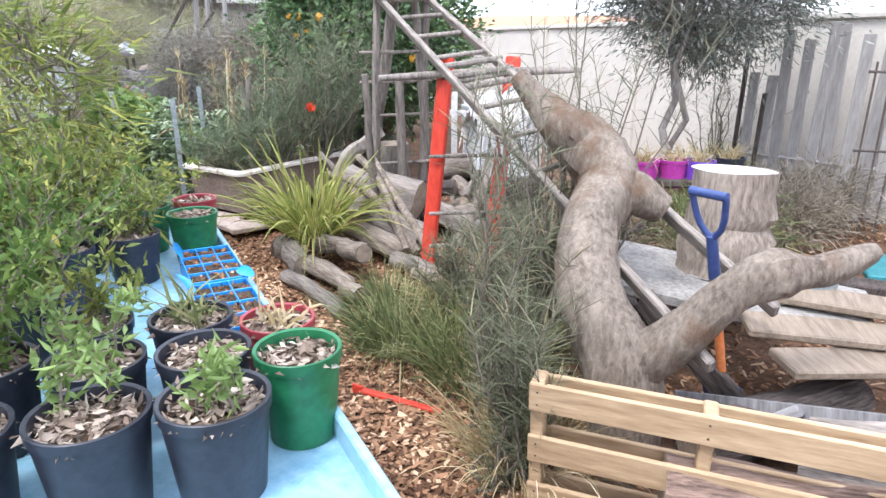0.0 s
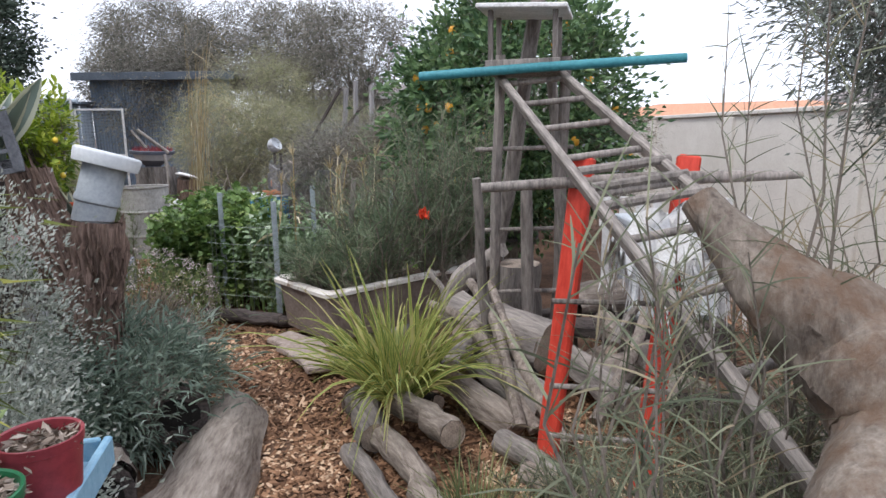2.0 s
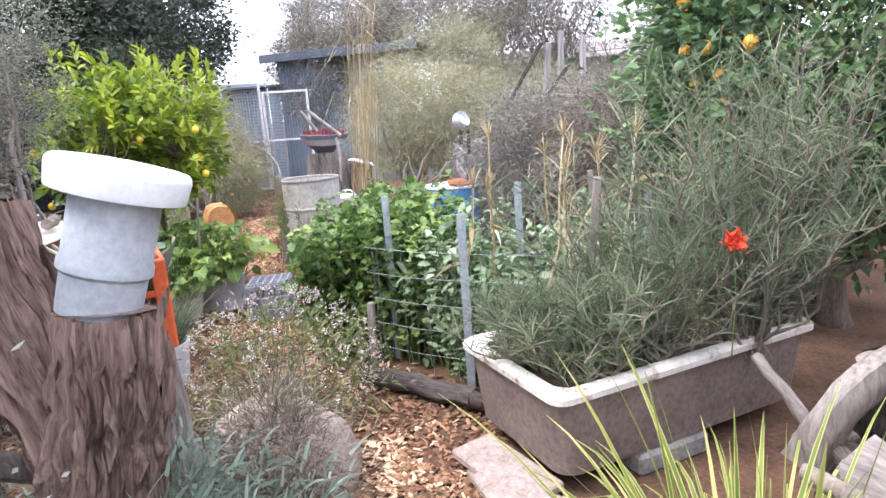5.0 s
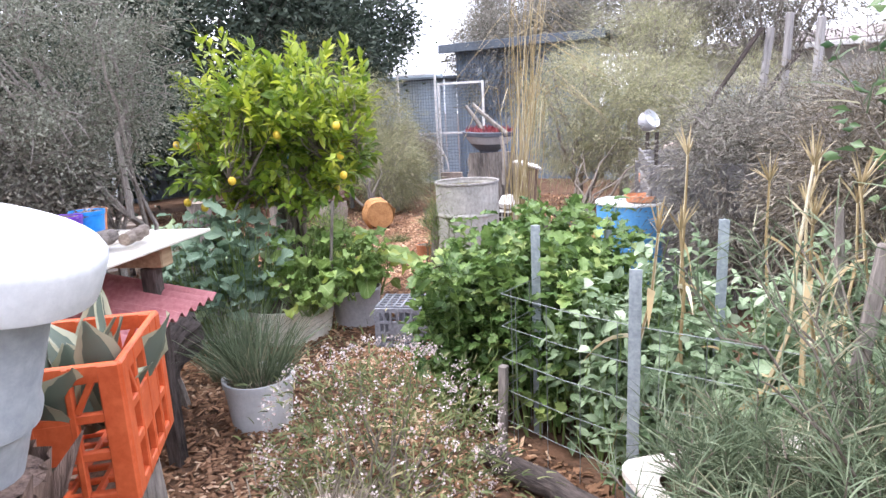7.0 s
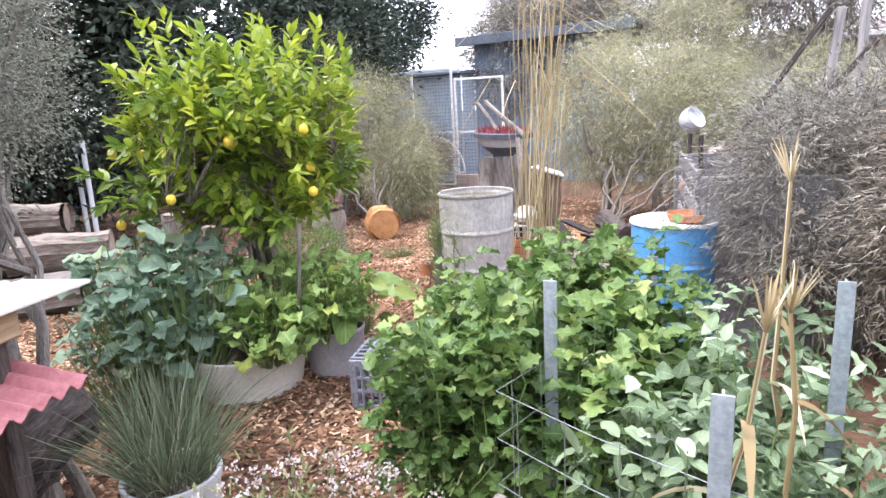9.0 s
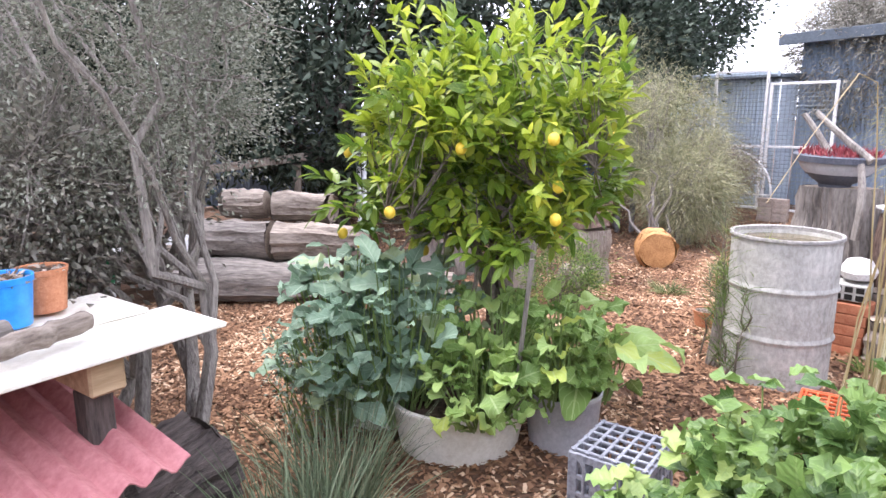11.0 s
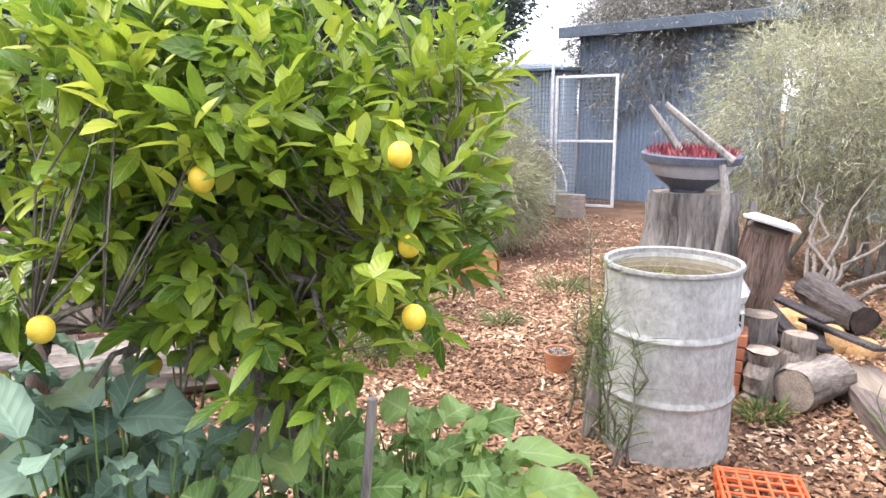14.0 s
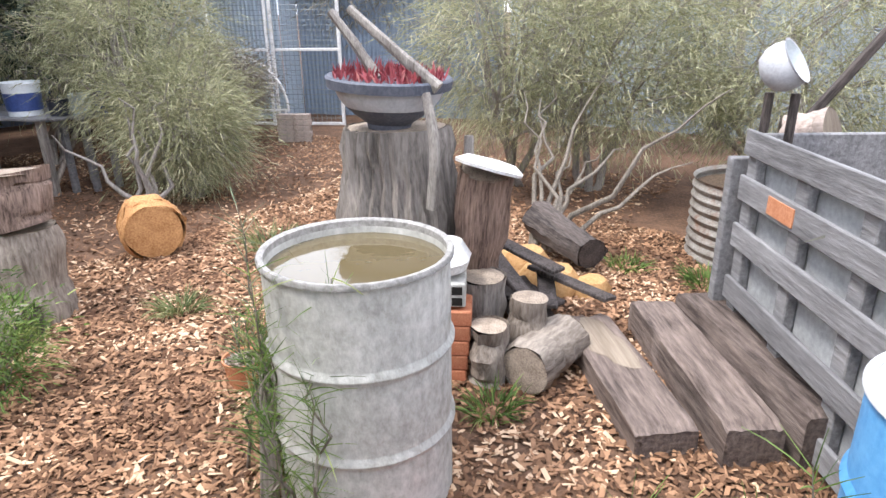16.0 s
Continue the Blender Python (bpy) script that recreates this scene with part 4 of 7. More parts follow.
# tall pale trees against the sky
for k, (b, cr, ra) in enumerate([((-6.5, 16.8), (-6.5, 16.8, 3.6), (1.8, 1.2, 1.3)), ((-10.5, 19.5), (-10.5, 19.5, 4.3), (2.4, 1.4, 1.5)), ((-15.2, 20.5), (-15.2, 20.5, 4.4), (2.6, 1.5, 1.3)), ((-2.8, 15.0), (-2.8, 15.0, 2.9), (1.1, 0.9, 1.0)), ((-12.6, 16.2), (-12.6, 16.2, 2.6), (1.4, 0.9, 1.4)), ((-11.2, 16.8), (-11.2, 16.8, 3.0), (1.3, 0.9, 1.4)), ((-8.6, 17.8), (-8.6, 17.8, 3.9), (2.0, 1.2, 1.2)), ((-13.5, 18.5), (-13.5, 18.5, 4.6), (2.0, 1.4, 1.3))]):
    tree("gum_tree", (*b, gz(*b)), cr, ra, 190, 0.22, 85, "lf_grey", "bark_grey", 0.12, 0.022, "thin-crowned pale gum tree against the sky", "tree", 110 + k, 0.08, 2, 0.3, 14, "blades")
# tree by the wall
tree("bottlebrush_tree", (1.62, 5.25, gz(1, 5)), (2.3, 5.75, 2.05), (0.85, 0.8, 0.75), 170, 0.14, 110, "lf_bottle", "bark_grey", 0.07, 0.012, "slender blue-green bottlebrush tree before the wall", "tree", 130, 0.045, 1, 0.35, 16, low=4.5)
tree("bottlebrush_tree", (2.05, 5.5, gz(1, 5)), (1.75, 5.3, 2.35), (0.8, 0.7, 0.55), 120, 0.14, 110, "lf_bottle", "bark_grey", 0.07, 0.012, "slender blue-green bottlebrush tree before the wall", "tree", 131, 0.035, 1, 0.35, 12, low=4.5)
# wattle with yellow-green fronds beside the path
tree("wattle", (-2.75, 2.35, gz(0, 2)), (-2.7, 2.45, 1.3), (0.75, 0.7, 0.75), 90, 0.13, 60, "lf_wattle", "bark_brown", 0.11, 0.01, "feathery yellow-green wattle beside the path", "shrub", 140, 0.03, 2, 0.3, 10, "blades")
tree("wattle", (-4.0, 1.2, gz(0, 2)), (-4.0, 1.2, 1.5), (1.2, 1.0, 1.0), 110, 0.15, 60, "lf_wattle", "bark_brown", 0.11, 0.01, "feathery yellow-green wattle beside the path", "shrub", 141, 0.03, 2, 0.3, 10, "blades")


tree("wattle", (-1.5, 2.15, gz(0, 2)), (-1.5, 2.1, 1.2), (0.4, 0.42, 0.5), 80, 0.1, 60, "lf_wattle", "bark_brown", 0.09, 0.008, "feathery olive-green wattle behind the potting bench", "shrub", 142, 0.02, 2, 0.3, 8, "blades")


def shrub(name, base, crown, radii, count, size, per, leaf, llen, lwid, label, seed, kind="leaves", cat="shrub", flowers=None, shell=0.3):
    r = np.random.RandomState(seed)
    root = empty(name, label, cat, pose(*base))
    cen = np.array(crown) - np.array(base)
    c, p, d = clumps(cen, radii, count, size, per, r, shell)
    d[:, 2] += 0.6
    keep = p[:, 2] > 0.01
    p, d = p[keep], d[keep]
    st = Geo()
    for k in range(0, count, 2):
        st.tube(bough((r.randn() * radii[0] * 0.15, r.randn() * radii[1] * 0.15, -0.02), c[k], 0, 5, r, 0.02), np.linspace(0.008, 0.002, 5), 5, False)
    part("stem_work", st, "bark_brown", root)
    lg = Geo()
    {"leaves": lambda: lg.leaves(p, d, llen, lwid, rng=r), "broad": lambda: lg.broad(p, d, llen, lwid, rng=r), "blades": lambda: lg.blades(p, d, llen, lwid, 0.3, 3, rng=r)}[kind]()
    part("foliage", lg, leaf, root)
    if flowers:
        n, fm, fs = flowers
        q = ball(n, cen + np.array([0, 0, 0.08]), np.array(radii) * 1.1, r, 0.75)
        q = q[q[:, 2] > cen[2] * 0.5]
        pts = np.repeat(q, 5, 0)
        fd = r.randn(len(pts), 3) + np.array([0, 0, 0.4])
        part("bloom", Geo().leaves(pts + r.randn(len(pts), 3) * 0.008, fd, fs, fs * 0.8, rng=r), fm, root)
    return root


# lavender, silver bush, heath with flowers
shrub("lavender_bush", (-2.35, 4.05, gz(0, 4)), (-2.45, 4.1, 0.22), (0.6, 0.5, 0.4), 130, 0.08, 60, "lf_lavender", 0.08, 0.009, "grey-green lavender bush round the old stump", 150, "blades")
shrub("lavender_bush", (-2.55, 3.5, gz(0, 3)), (-2.5, 3.45, 0.2), (0.5, 0.55, 0.38), 100, 0.09, 52, "lf_lavender", 0.08, 0.009, "grey-green lavender bush beside the mulch path", 151, "blades")
shrub("silver_bush", (-1.75, 2.6, gz(0, 2)), (-1.75, 2.6, 0.45), (0.42, 0.5, 0.5), 200, 0.07, 90, "lf_silver", 0.022, 0.01, "silver-leaved bush beside the mulch path", 152)
shrub("silver_bush", (-2.5, 3.1, gz(0, 2)), (-2.36, 3.2, 0.8), (0.46, 0.4, 0.58), 210, 0.08, 90, "lf_silver", 0.022, 0.01, "silver-leaved bush near the old stump", 153)
shrub("flowering_heath", (-3.4, 5.5, gz(0, 5)), (-3.4, 5.5, 0.22), (0.52, 0.46, 0.36), 110, 0.08, 46, "lf_grass", 0.05, 0.006, "low heath bush covered with tiny pale pink flowers", 154, "blades", flowers=(620, "lf_petal", 0.012))
shrub("dry_heath", (-2.62, 4.75, gz(0, 5)), (-2.66, 4.72, 0.22), (0.28, 0.26, 0.26), 50, 0.08, 46, "lf_brown", 0.07, 0.004, "dry brown heath spilling over a boulder", 155, "blades")
shrub("dry_heath", (-2.85, 4.82, gz(0, 5)), (-2.88, 4.9, 0.26), (0.22, 0.16, 0.2), 36, 0.06, 46, "lf_brown", 0.12, 0.003, "dry brown strands draped over the boulder", 158, "blades")
shrub("dry_heath", (-3.6, 3.9, gz(0, 5)), (-3.6, 3.9, 0.45), (0.6, 0.5, 0.5), 80, 0.1, 46, "lf_brown", 0.06, 0.005, "dry brown heath shrub", 156, "blades")
shrub("dry_heath", (-3.1, 3.2, gz(0, 3)), (-3.1, 3.2, 0.5), (0.5, 0.5, 0.6), 80, 0.1, 46, "lf_grey", 0.05, 0.008, "grey-green heath shrub beside lavender", 157, "blades")


def tussock(name, base, n, length, width, leaf, spread, droop, label, seed, rad=0.08, lift=1.0):
    r = np.random.RandomState(seed)
    a = r.rand(n) * 6.283
    q = rad * np.sqrt(r.rand(n))
    p = np.stack([q * np.cos(a), q * np.sin(a), np.zeros(n)], 1)
    d = np.stack([np.cos(a) * spread * r.rand(n), np.sin(a) * spread * r.rand(n), np.full(n, lift)], 1) + r.randn(n, 3) * 0.12
    return thing(name, Geo().blades(p, d, length, width, droop, 6, r), leaf, label, "grass", pose(*base))


tussock("strap_leaf_plant", (-1.0, 4.62, 0.08), 330, 0.98, 0.017, "lf_striped", 1.25, 0.5, "yellow-striped strap-leaved plant among logs", 160, 0.13)
tussock("grass_tussock", (-0.25, 3.25, gz(0, 3)), 700, 0.5, 0.006, "lf_grass", 1.1, 0.5, "fine green grass tussock beside the path", 161, 0.2)
tussock("grass_tussock", (-0.35, 3.75, gz(0, 3)), 420, 0.42, 0.006, "lf_grass", 1.1, 0.5, "fine green grass tussock by the logs", 162, 0.16)
tussock("dry_grass", (0.35, 3.55, gz(0, 3)), 900, 0.55, 0.005, "lf_straw", 1.2, 0.5, "straw-brown dry grass beneath the ladder", 163, 0.3)
tussock("dry_grass", (0.2, 2.9, gz(0, 3)), 700, 0.6, 0.005, "lf_grass", 1.0, 0.4, "green and brown grass beneath the ladder", 164, 0.28)
tussock("dry_grass", (0.35, 2.2, gz(0, 2)), 500, 0.5, 0.005, "lf_straw", 1.0, 0.45, "dry grass beside the forked log", 165, 0.22)


def sheoak(base, n, height, spread, seed, label, leaf="lf_sheoak", lean=(0, 0)):
    """Sapling with upright thin stems and drooping needles."""
    r = np.random.RandomState(seed)
    root = empty("sheoak_sapling", label, "sapling", pose(*base))
    st, P, D = Geo(), [], []
    for k in range(n):
        h = height * (0.5 + 0.5 * r.rand())
        end = np.array([r.randn() * spread + lean[0], r.randn() * spread + lean[1], h])
        path = bough((r.randn() * 0.05, r.randn() * 0.05, -0.03), end, 0, 8, r, 0.03)
        st.tube(path, np.linspace(0.009, 0.0015, 8), 5, False)
        for j in range(2, 8):
            for q in range(11):
                P.append(path[j] + (path[j - 1] - path[j]) * r.rand())
                D.append(np.array([r.randn(), r.randn(), 1.1 + 0.4 * r.randn()]))
    part("stem_work", st, "bark_brown", root)
    part("needle_foliage", Geo().blades(np.array(P), np.array(D), 0.16, 0.0026, 0.15, 3, r), leaf, root)
    return root


sheoak((0.2, 2.4, gz(0, 2)), 22, 1.6, 0.14, 170, "slender sheoak sapling with thin upright stems beside the forked log", lean=(0.06, 0))
sheoak((0.27, 2.02, gz(0, 2)), 24, 0.9, 0.1, 171, "low sheoak sapling with brown thready stems")
sheoak((0.62, 3.1, gz(0, 3)), 30, 2.2, 0.24, 172, "bare-stemmed sheoak sapling beside the ladder")
sheoak((0.5, 3.25, gz(0, 3)), 44, 0.85, 0.2, 182, "low bushy sheoak sapling beneath the ladder")
sheoak((0.15, 3.45, gz(0, 3)), 30, 0.6, 0.16, 183, "low bushy sheoak sapling beneath the ladder")
sheoak((-1.25, 6.25, 0.4), 55, 1.3, 0.3, 173, "feathery green sapling growing in the old bath", "lf_rush")
sheoak((-1.1, 6.6, 0.4), 50, 1.5, 0.3, 174, "feathery green sapling growing in the old bath", "lf_rush")
sheoak((-2.02, 5.78, 0.4), 34, 0.36, 0.16, 180, "feathery green sapling growing in the old bath", "lf_rush")
sheoak((-1.75, 5.68, 0.4), 34, 0.5, 0.16, 179, "feathery green sapling growing in the old bath", "lf_rush")
sheoak((-1.55, 5.95, 0.4), 50, 0.85, 0.28, 175, "feathery green sapling growing in the old bath", "lf_rush")
sheoak((3.0, 6.9, gz(0, 5)), 14, 1.9, 0.3, 176, "bare twiggy sapling before the cream wall")
sheoak((-1.6, 8.6, gz(0, 5)), 30, 2.2, 0.4, 177, "tall wispy grey sapling", "lf_grey")
sheoak((-2.2, 8.9, gz(0, 5)), 30, 2.3, 0.4, 178, "tall wispy grey sapling", "lf_grey")


def clump_of_leaves(name, base, n, rad, height, leaf, llen, lwid, label, seed, lobes=0.0, stalk="lf_celery", cat="plant", sprigs=1, wave=0.1):
    """Leafy vegetable: stalks from the base, each ending in broad ruffled leaves."""
    r = np.random.RandomState(seed)
    root = empty(name, label, cat, pose(*base))
    st, P, D = Geo(), [], []
    for k in range(n):
        a, q = r.rand() * 6.283, rad * math.sqrt(r.rand())
        h = height * (0.3 + 0.7 * r.rand()) * (1 - 0.35 * (q / rad) ** 2)
        e = np.array([q * math.cos(a), q * math.sin(a), h])
        path = bough(e * (0.35, 0.35, 0), e, 0, 4, r, 0.01)
        st.tube(path, np.linspace(0.007, 0.003, 4), 5, False)
        for j in range(sprigs):
            P.append(e + r.randn(3) * 0.02 * (sprigs > 1) - np.array([0, 0, 0.03 * j]))
            b = a + r.randn() * 0.8
            D.append(np.array([math.cos(b), math.sin(b), 0.45 + 0.5 * r.randn()]))
    part("stalk_work", st, stalk, root)
    P, D = np.array(P), np.array(D)
    small = r.rand(len(P)) < 0.4
    g = Geo()
    for pick, k in ((~small, 1.15), (small, 0.7)):
        if pick.any():
            g.broad(P[pick], D[pick], llen * k, lwid * k, 0.12, wave, r, lobes, rows=9, cols=5, droop=0.22)
    part("leafage", g, leaf, root)
    return root


def stemmed(name, base, n, rad, height, leaf, llen, lwid, per, label, seed, lobes=0.0, stalk="lf_celery", low=0.2, point=False):
    """Upright vegetable: many stems clothed with small leaves along their length."""
    r = np.random.RandomState(seed)
    root = empty(name, label, "vegetable", pose(*base))
    st, P, D = Geo(), [], []
    for k in range(n):
        a, q = r.rand() * 6.283, rad * math.sqrt(r.rand())
        e = np.array([q * math.cos(a) * 1.25, q * math.sin(a) * 1.25, height * (0.6 + 0.4 * r.rand()) * (1 - 0.22 * (q / rad) ** 2)])
        path = bough(e * (0.55, 0.55, 0), e, 0, 6, r, 0.02)
        st.tube(path, np.linspace(0.006, 0.002, 6), 5, False)
        u = low + (1 - low) * r.rand(per) ** 0.75
        for x in np.append(u, (0.97, 1.0, 1.0)):
            i = min(int(x * 5), 4)
            P.append(path[i] + (path[i + 1] - path[i]) * (x * 5 - i) + r.randn(3) * 0.03)
            D.append(np.array([r.randn(), r.randn(), 0.35 + 0.5 * r.randn()]))
    part("stalk_work", st, stalk, root)
    part("leafage", Geo().broad(np.array(P), np.array(D), llen, lwid, 0.2, 0.08, r, lobes, point, rows=6 if point else 8), leaf, root)
    return root


for k, (x, y, h) in enumerate([(-5.75, 6.05, 1.02), (-6.05, 6.2, 1.12), (-6.22, 5.85, 1.0), (-5.85, 5.78, 0.8)]):
    clump_of_leaves("cabbage_plant", (x, y, 0.1), 84, 0.33, h - 0.1, "lf_cabbage", 0.13, 0.115, "tall blue-green brassica with broad waxy leaves", 180 + k, 0.035, cat="vegetable", wave=0.08)
for k, (x, y, h) in enumerate([(-5.6, 6.5, 0.82), (-5.5, 6.78, 0.72), (-5.75, 6.98, 0.66), (-5.4, 6.36, 0.55)]):
    clump_of_leaves("leafy_vegetable", (x, y, 0.2), 80, 0.28, h - 0.15, "lf_broad", 0.1, 0.085, "fresh green leafy vegetable growing in a tub", 190 + k, 0.05, cat="vegetable", wave=0.12)
clump_of_leaves("leafy_vegetable", (-5.62, 7.12, 0.12), 12, 0.2, 0.5, "lf_broad", 0.34, 0.18, "large-leaved green vegetable spreading over mulch", 195, cat="vegetable", wave=0.12)
stemmed("herb_plant", (-5.95, 5.7, gz(0, 6)), 30, 0.3, 0.75, "lf_lavender", 0.03, 0.012, 30, "grey-green bushy herb in front of the brassicas", 197, low=0.1)
for k, (x, y, h) in enumerate([(-3.62, 6.3, 1.05), (-3.3, 6.5, 1.12), (-3.75, 6.62, 1.1), (-3.6, 6.9, 1.2), (-3.8, 7.1, 1.1), (-3.25, 6.85, 1.12), (-3.5, 7.2, 1.12), (-3.95, 6.85, 0.95)]):
    stemmed("celery_plant", (x, y, gz(x, y)), 34, 0.26, h, "lf_celery", 0.07, 0.055, 26, "lush green celery plant in the vegetable bed", 200 + k, 0.28)
for k, (x, y, h) in enumerate([(-2.75, 6.35, 0.95), (-2.95, 6.55, 1.02), (-2.45, 6.7, 1.0), (-2.85, 7.0, 1.1), (-2.1, 6.55, 0.75), (-1.9, 7.0, 0.85), (-2.3, 7.3, 1.0), (-2.35, 6.3, 0.7)]):
    stemmed("broad_bean_plant", (x, y, gz(x, y)), 26, 0.26, h, "lf_bean", 0.075, 0.036, 24, "grey-green broad bean plant in the wired bed", 210 + k, 0, low=0.1, point=True)
clump_of_leaves("nasturtium", (-2.0, 6.35, gz(0, 6)), 60, 0.35, 0.4, "lf_broad", 0.085, 0.1, "round-leaved nasturtium trailing at the bed edge", 220, cat="plant", sprigs=2)
clump_of_leaves("nasturtium", (-1.6, 6.75, gz(0, 6)), 50, 0.32, 0.5, "lf_broad", 0.085, 0.1, "round-leaved nasturtium trailing at the bed edge", 221, cat="plant", sprigs=2)
clump_of_leaves("leafy_vegetable", (-3.5, 7.6, gz(0, 6)), 30, 0.25, 0.4, "lf_celery", 0.15, 0.09, "green leafy plant at the edge of the bed", 222, cat="vegetable", sprigs=2)

# dry reeds and corn
r = np.random.RandomState(44)
reed = empty("dry_reeds", "tall straw-yellow dry reeds arching over the bed", "reeds", pose(-4.2, 7.3, gz(0, 6)))
st = Geo()
for k in range(40):
    a, s = -1.2 + 3.0 * r.rand(), 0.06 + 0.3 * r.rand() ** 1.4
    h = 1.7 + 1.0 * r.rand()
    p0 = np.array([r.randn() * 0.06, r.randn() * 0.06, 0])
    out = np.array([math.cos(a), math.sin(a), 0])
    b = out * s + [0, 0, h]
    reach = 0.15 + 0.55 * r.rand() ** 1.5
    path = smooth_path(np.array([p0, p0 * 0.5 + out * s * 0.3 + [0, 0, h * 0.4], out * s * 0.65 + [0, 0, h * 0.75], b, b + out * reach + [0, 0, -0.1 - 0.5 * reach * r.rand()]]) + r.randn(5, 3) * [0.025, 0.025, 0], 11)
    st.tube(path, np.linspace(0.0042, 0.001, 11), 4, False)
part("cane_work", st, "lf_straw", reed)
for k in range(12):
    x, y = -1.7 - 1.05 * r.rand(), 6.15 + 0.9 * r.rand()
    h = 1.05 + 0.45 * r.rand()
    corn = empty("corn_stalk", "dry straw-coloured corn stalk with papery leaves", "corn", pose(x, y, gz(x, y)), "dry corn stalks in the bed")
    path = bough((0, 0, 0), (r.randn() * 0.1, r.randn() * 0.1, h), 0, 6, r, 0.016)
    part("stalk", Geo().tube(path, np.linspace(0.01, 0.005, 6), 7, rough=0.05, seed=k), "lf_straw", corn)
    P = path[[1, 2, 2, 3, 4]] + r.randn(5, 3) * [0, 0, 0.06]
    part("leafage", Geo().blades(P, r.randn(5, 3) + [0, 0, 0.6], 0.28, 0.024, 1.1, 7, r), "lf_straw", corn)
    part("tassel", Geo().blades(np.repeat(path[5:6], 16, 0), r.randn(16, 3) * 0.28 + [0, 0, 1], 0.13, 0.006, 0.15, 3, r), "lf_straw", corn)

# ---- logs and timber ----
def log(name, p0, p1, r0, r1, mat, label, seed, end="end_grain", bend=0.0, rough=0.05, ridges=0.0, n=18, cat="log", group="", seg=9, hollow=0.0):
    """A log along p0-p1 with its cut faces as parts; hollow: relative radius of a painted dark disc."""
    m, L = along(p0, p1)
    r = np.random.RandomState(seed)
    u = np.linspace(0, 1, seg)
    path = np.stack([bend * np.sin(np.pi * u) + 0.01 * r.randn(seg) * (u > 0.05) * (u < 0.95), 0.3 * bend * np.sin(2 * np.pi * u), u * L], 1)
    rad = np.linspace(r0, r1, seg) * (1 + 0.04 * r.randn(seg))
    ob = thing(name, Geo().tube(path, rad, n, False, rough, seed, ridges), mat, label, cat, m, group)
    for z, q, s in ((0.0, rad[0], -1), (L, rad[-1], 1)):
        g = Geo().lathe([(0.001, 0), (q * 0.5, 0.002 * s), (q * 0.98, -0.003 * s)] if s > 0 else [(q * 0.98, 0.003), (q * 0.5, -0.002), (0.001, 0)], n, 0.03, seed)
        part("cut_end", g, end, ob, m=pose(path[0, 0] if s < 0 else path[-1, 0], 0, z))
        # flat dark disc on the far end: the shade of a hollow, as colour only
        if hollow and s > 0:
            part("hollow", Geo().lathe([(q * hollow, 0), (0.001, 0)], 14, 0.15, seed), "hole_shade", ob, m=pose(path[-1, 0], 0, z + 0.004))
    return ob


def stick(name, path, radii, mat, label, seed, cat="branch", n=9, rough=0.07, group=""):
    base = Vector(path[0])
    q = [Vector(p) - base for p in path]
    return thing(name, Geo().tube(q, radii, n, True, rough, seed), mat, label, cat, pose(*base), group)


# forked driftwood trunk
fork_root = empty("forked_trunk", "large smooth forked driftwood trunk leaning over the yard", "driftwood", pose(0, 0, 0))
main = smooth_path([(0.74, 2.18, -0.15), (0.72, 2.22, 0.28), (0.6, 2.38, 0.56), (0.64, 2.62, 0.78), (0.76, 2.82, 0.92), (0.68, 2.98, 1.06), (0.56, 3.0, 1.16), (0.45, 3.06, 1.27), (0.36, 3.12, 1.38)], 70)
part("trunk", Geo().tube(main, np.interp(np.linspace(0, 1, 70), [0, 0.15, 0.3, 0.48, 0.58, 0.7, 0.86, 1], [0.15, 0.15, 0.125, 0.13, 0.155, 0.125, 0.07, 0.045]), 40, True, 0.04, 3, 0.018), "fork_bark", fork_root)
limb = smooth_path([(0.74, 2.2, 0.3), (0.9, 2.11, 0.5), (1.04, 2.06, 0.68), (1.17, 2.03, 0.77), (1.34, 2.06, 0.77), (1.55, 2.12, 0.82)], 26)
part("limb", Geo().tube(limb, np.interp(np.linspace(0, 1, 26), [0, 0.4, 0.62, 0.7, 0.85, 1], [0.1, 0.075, 0.085, 0.06, 0.062, 0.035]), 28, True, 0.06, 5, 0.02), "fork_bark", fork_root)
part("stub", Geo().tube([(0.78, 2.8, 0.9), (0.9, 2.79, 0.86), (1.0, 2.78, 0.8)], [0.12, 0.1, 0.07], 14, True, 0.06, 9), "fork_bark", fork_root)

# stump table beside it
thing("stone_slab", Geo().box((1.25, 0.62, 0.07), None, 0.025), "grey_stone", "rough grey slab resting on timber offcuts", "slab", pose(1.42, 2.92, 0.36, 2, 4, -28))
log("painted_stump", (1.44, 3.08, 0.395), (1.46, 3.1, 0.93), 0.215, 0.2, "drift", "upright stump with flaking white paint on top", 21, "lid_white", 0, 0.03, 0.02, 26, "stump")
dish = empty("metal_dish", "round dented metal dish on the slab", "dish", pose(1.78, 2.85, 0.375))
part("wall", Geo().lathe([(0.001, 0.0), (0.12, 0.0), (0.13, 0.1), (0.135, 0.102), (0.126, 0.096), (0.114, 0.012), (0.001, 0.01)], 30), "steel", dish)
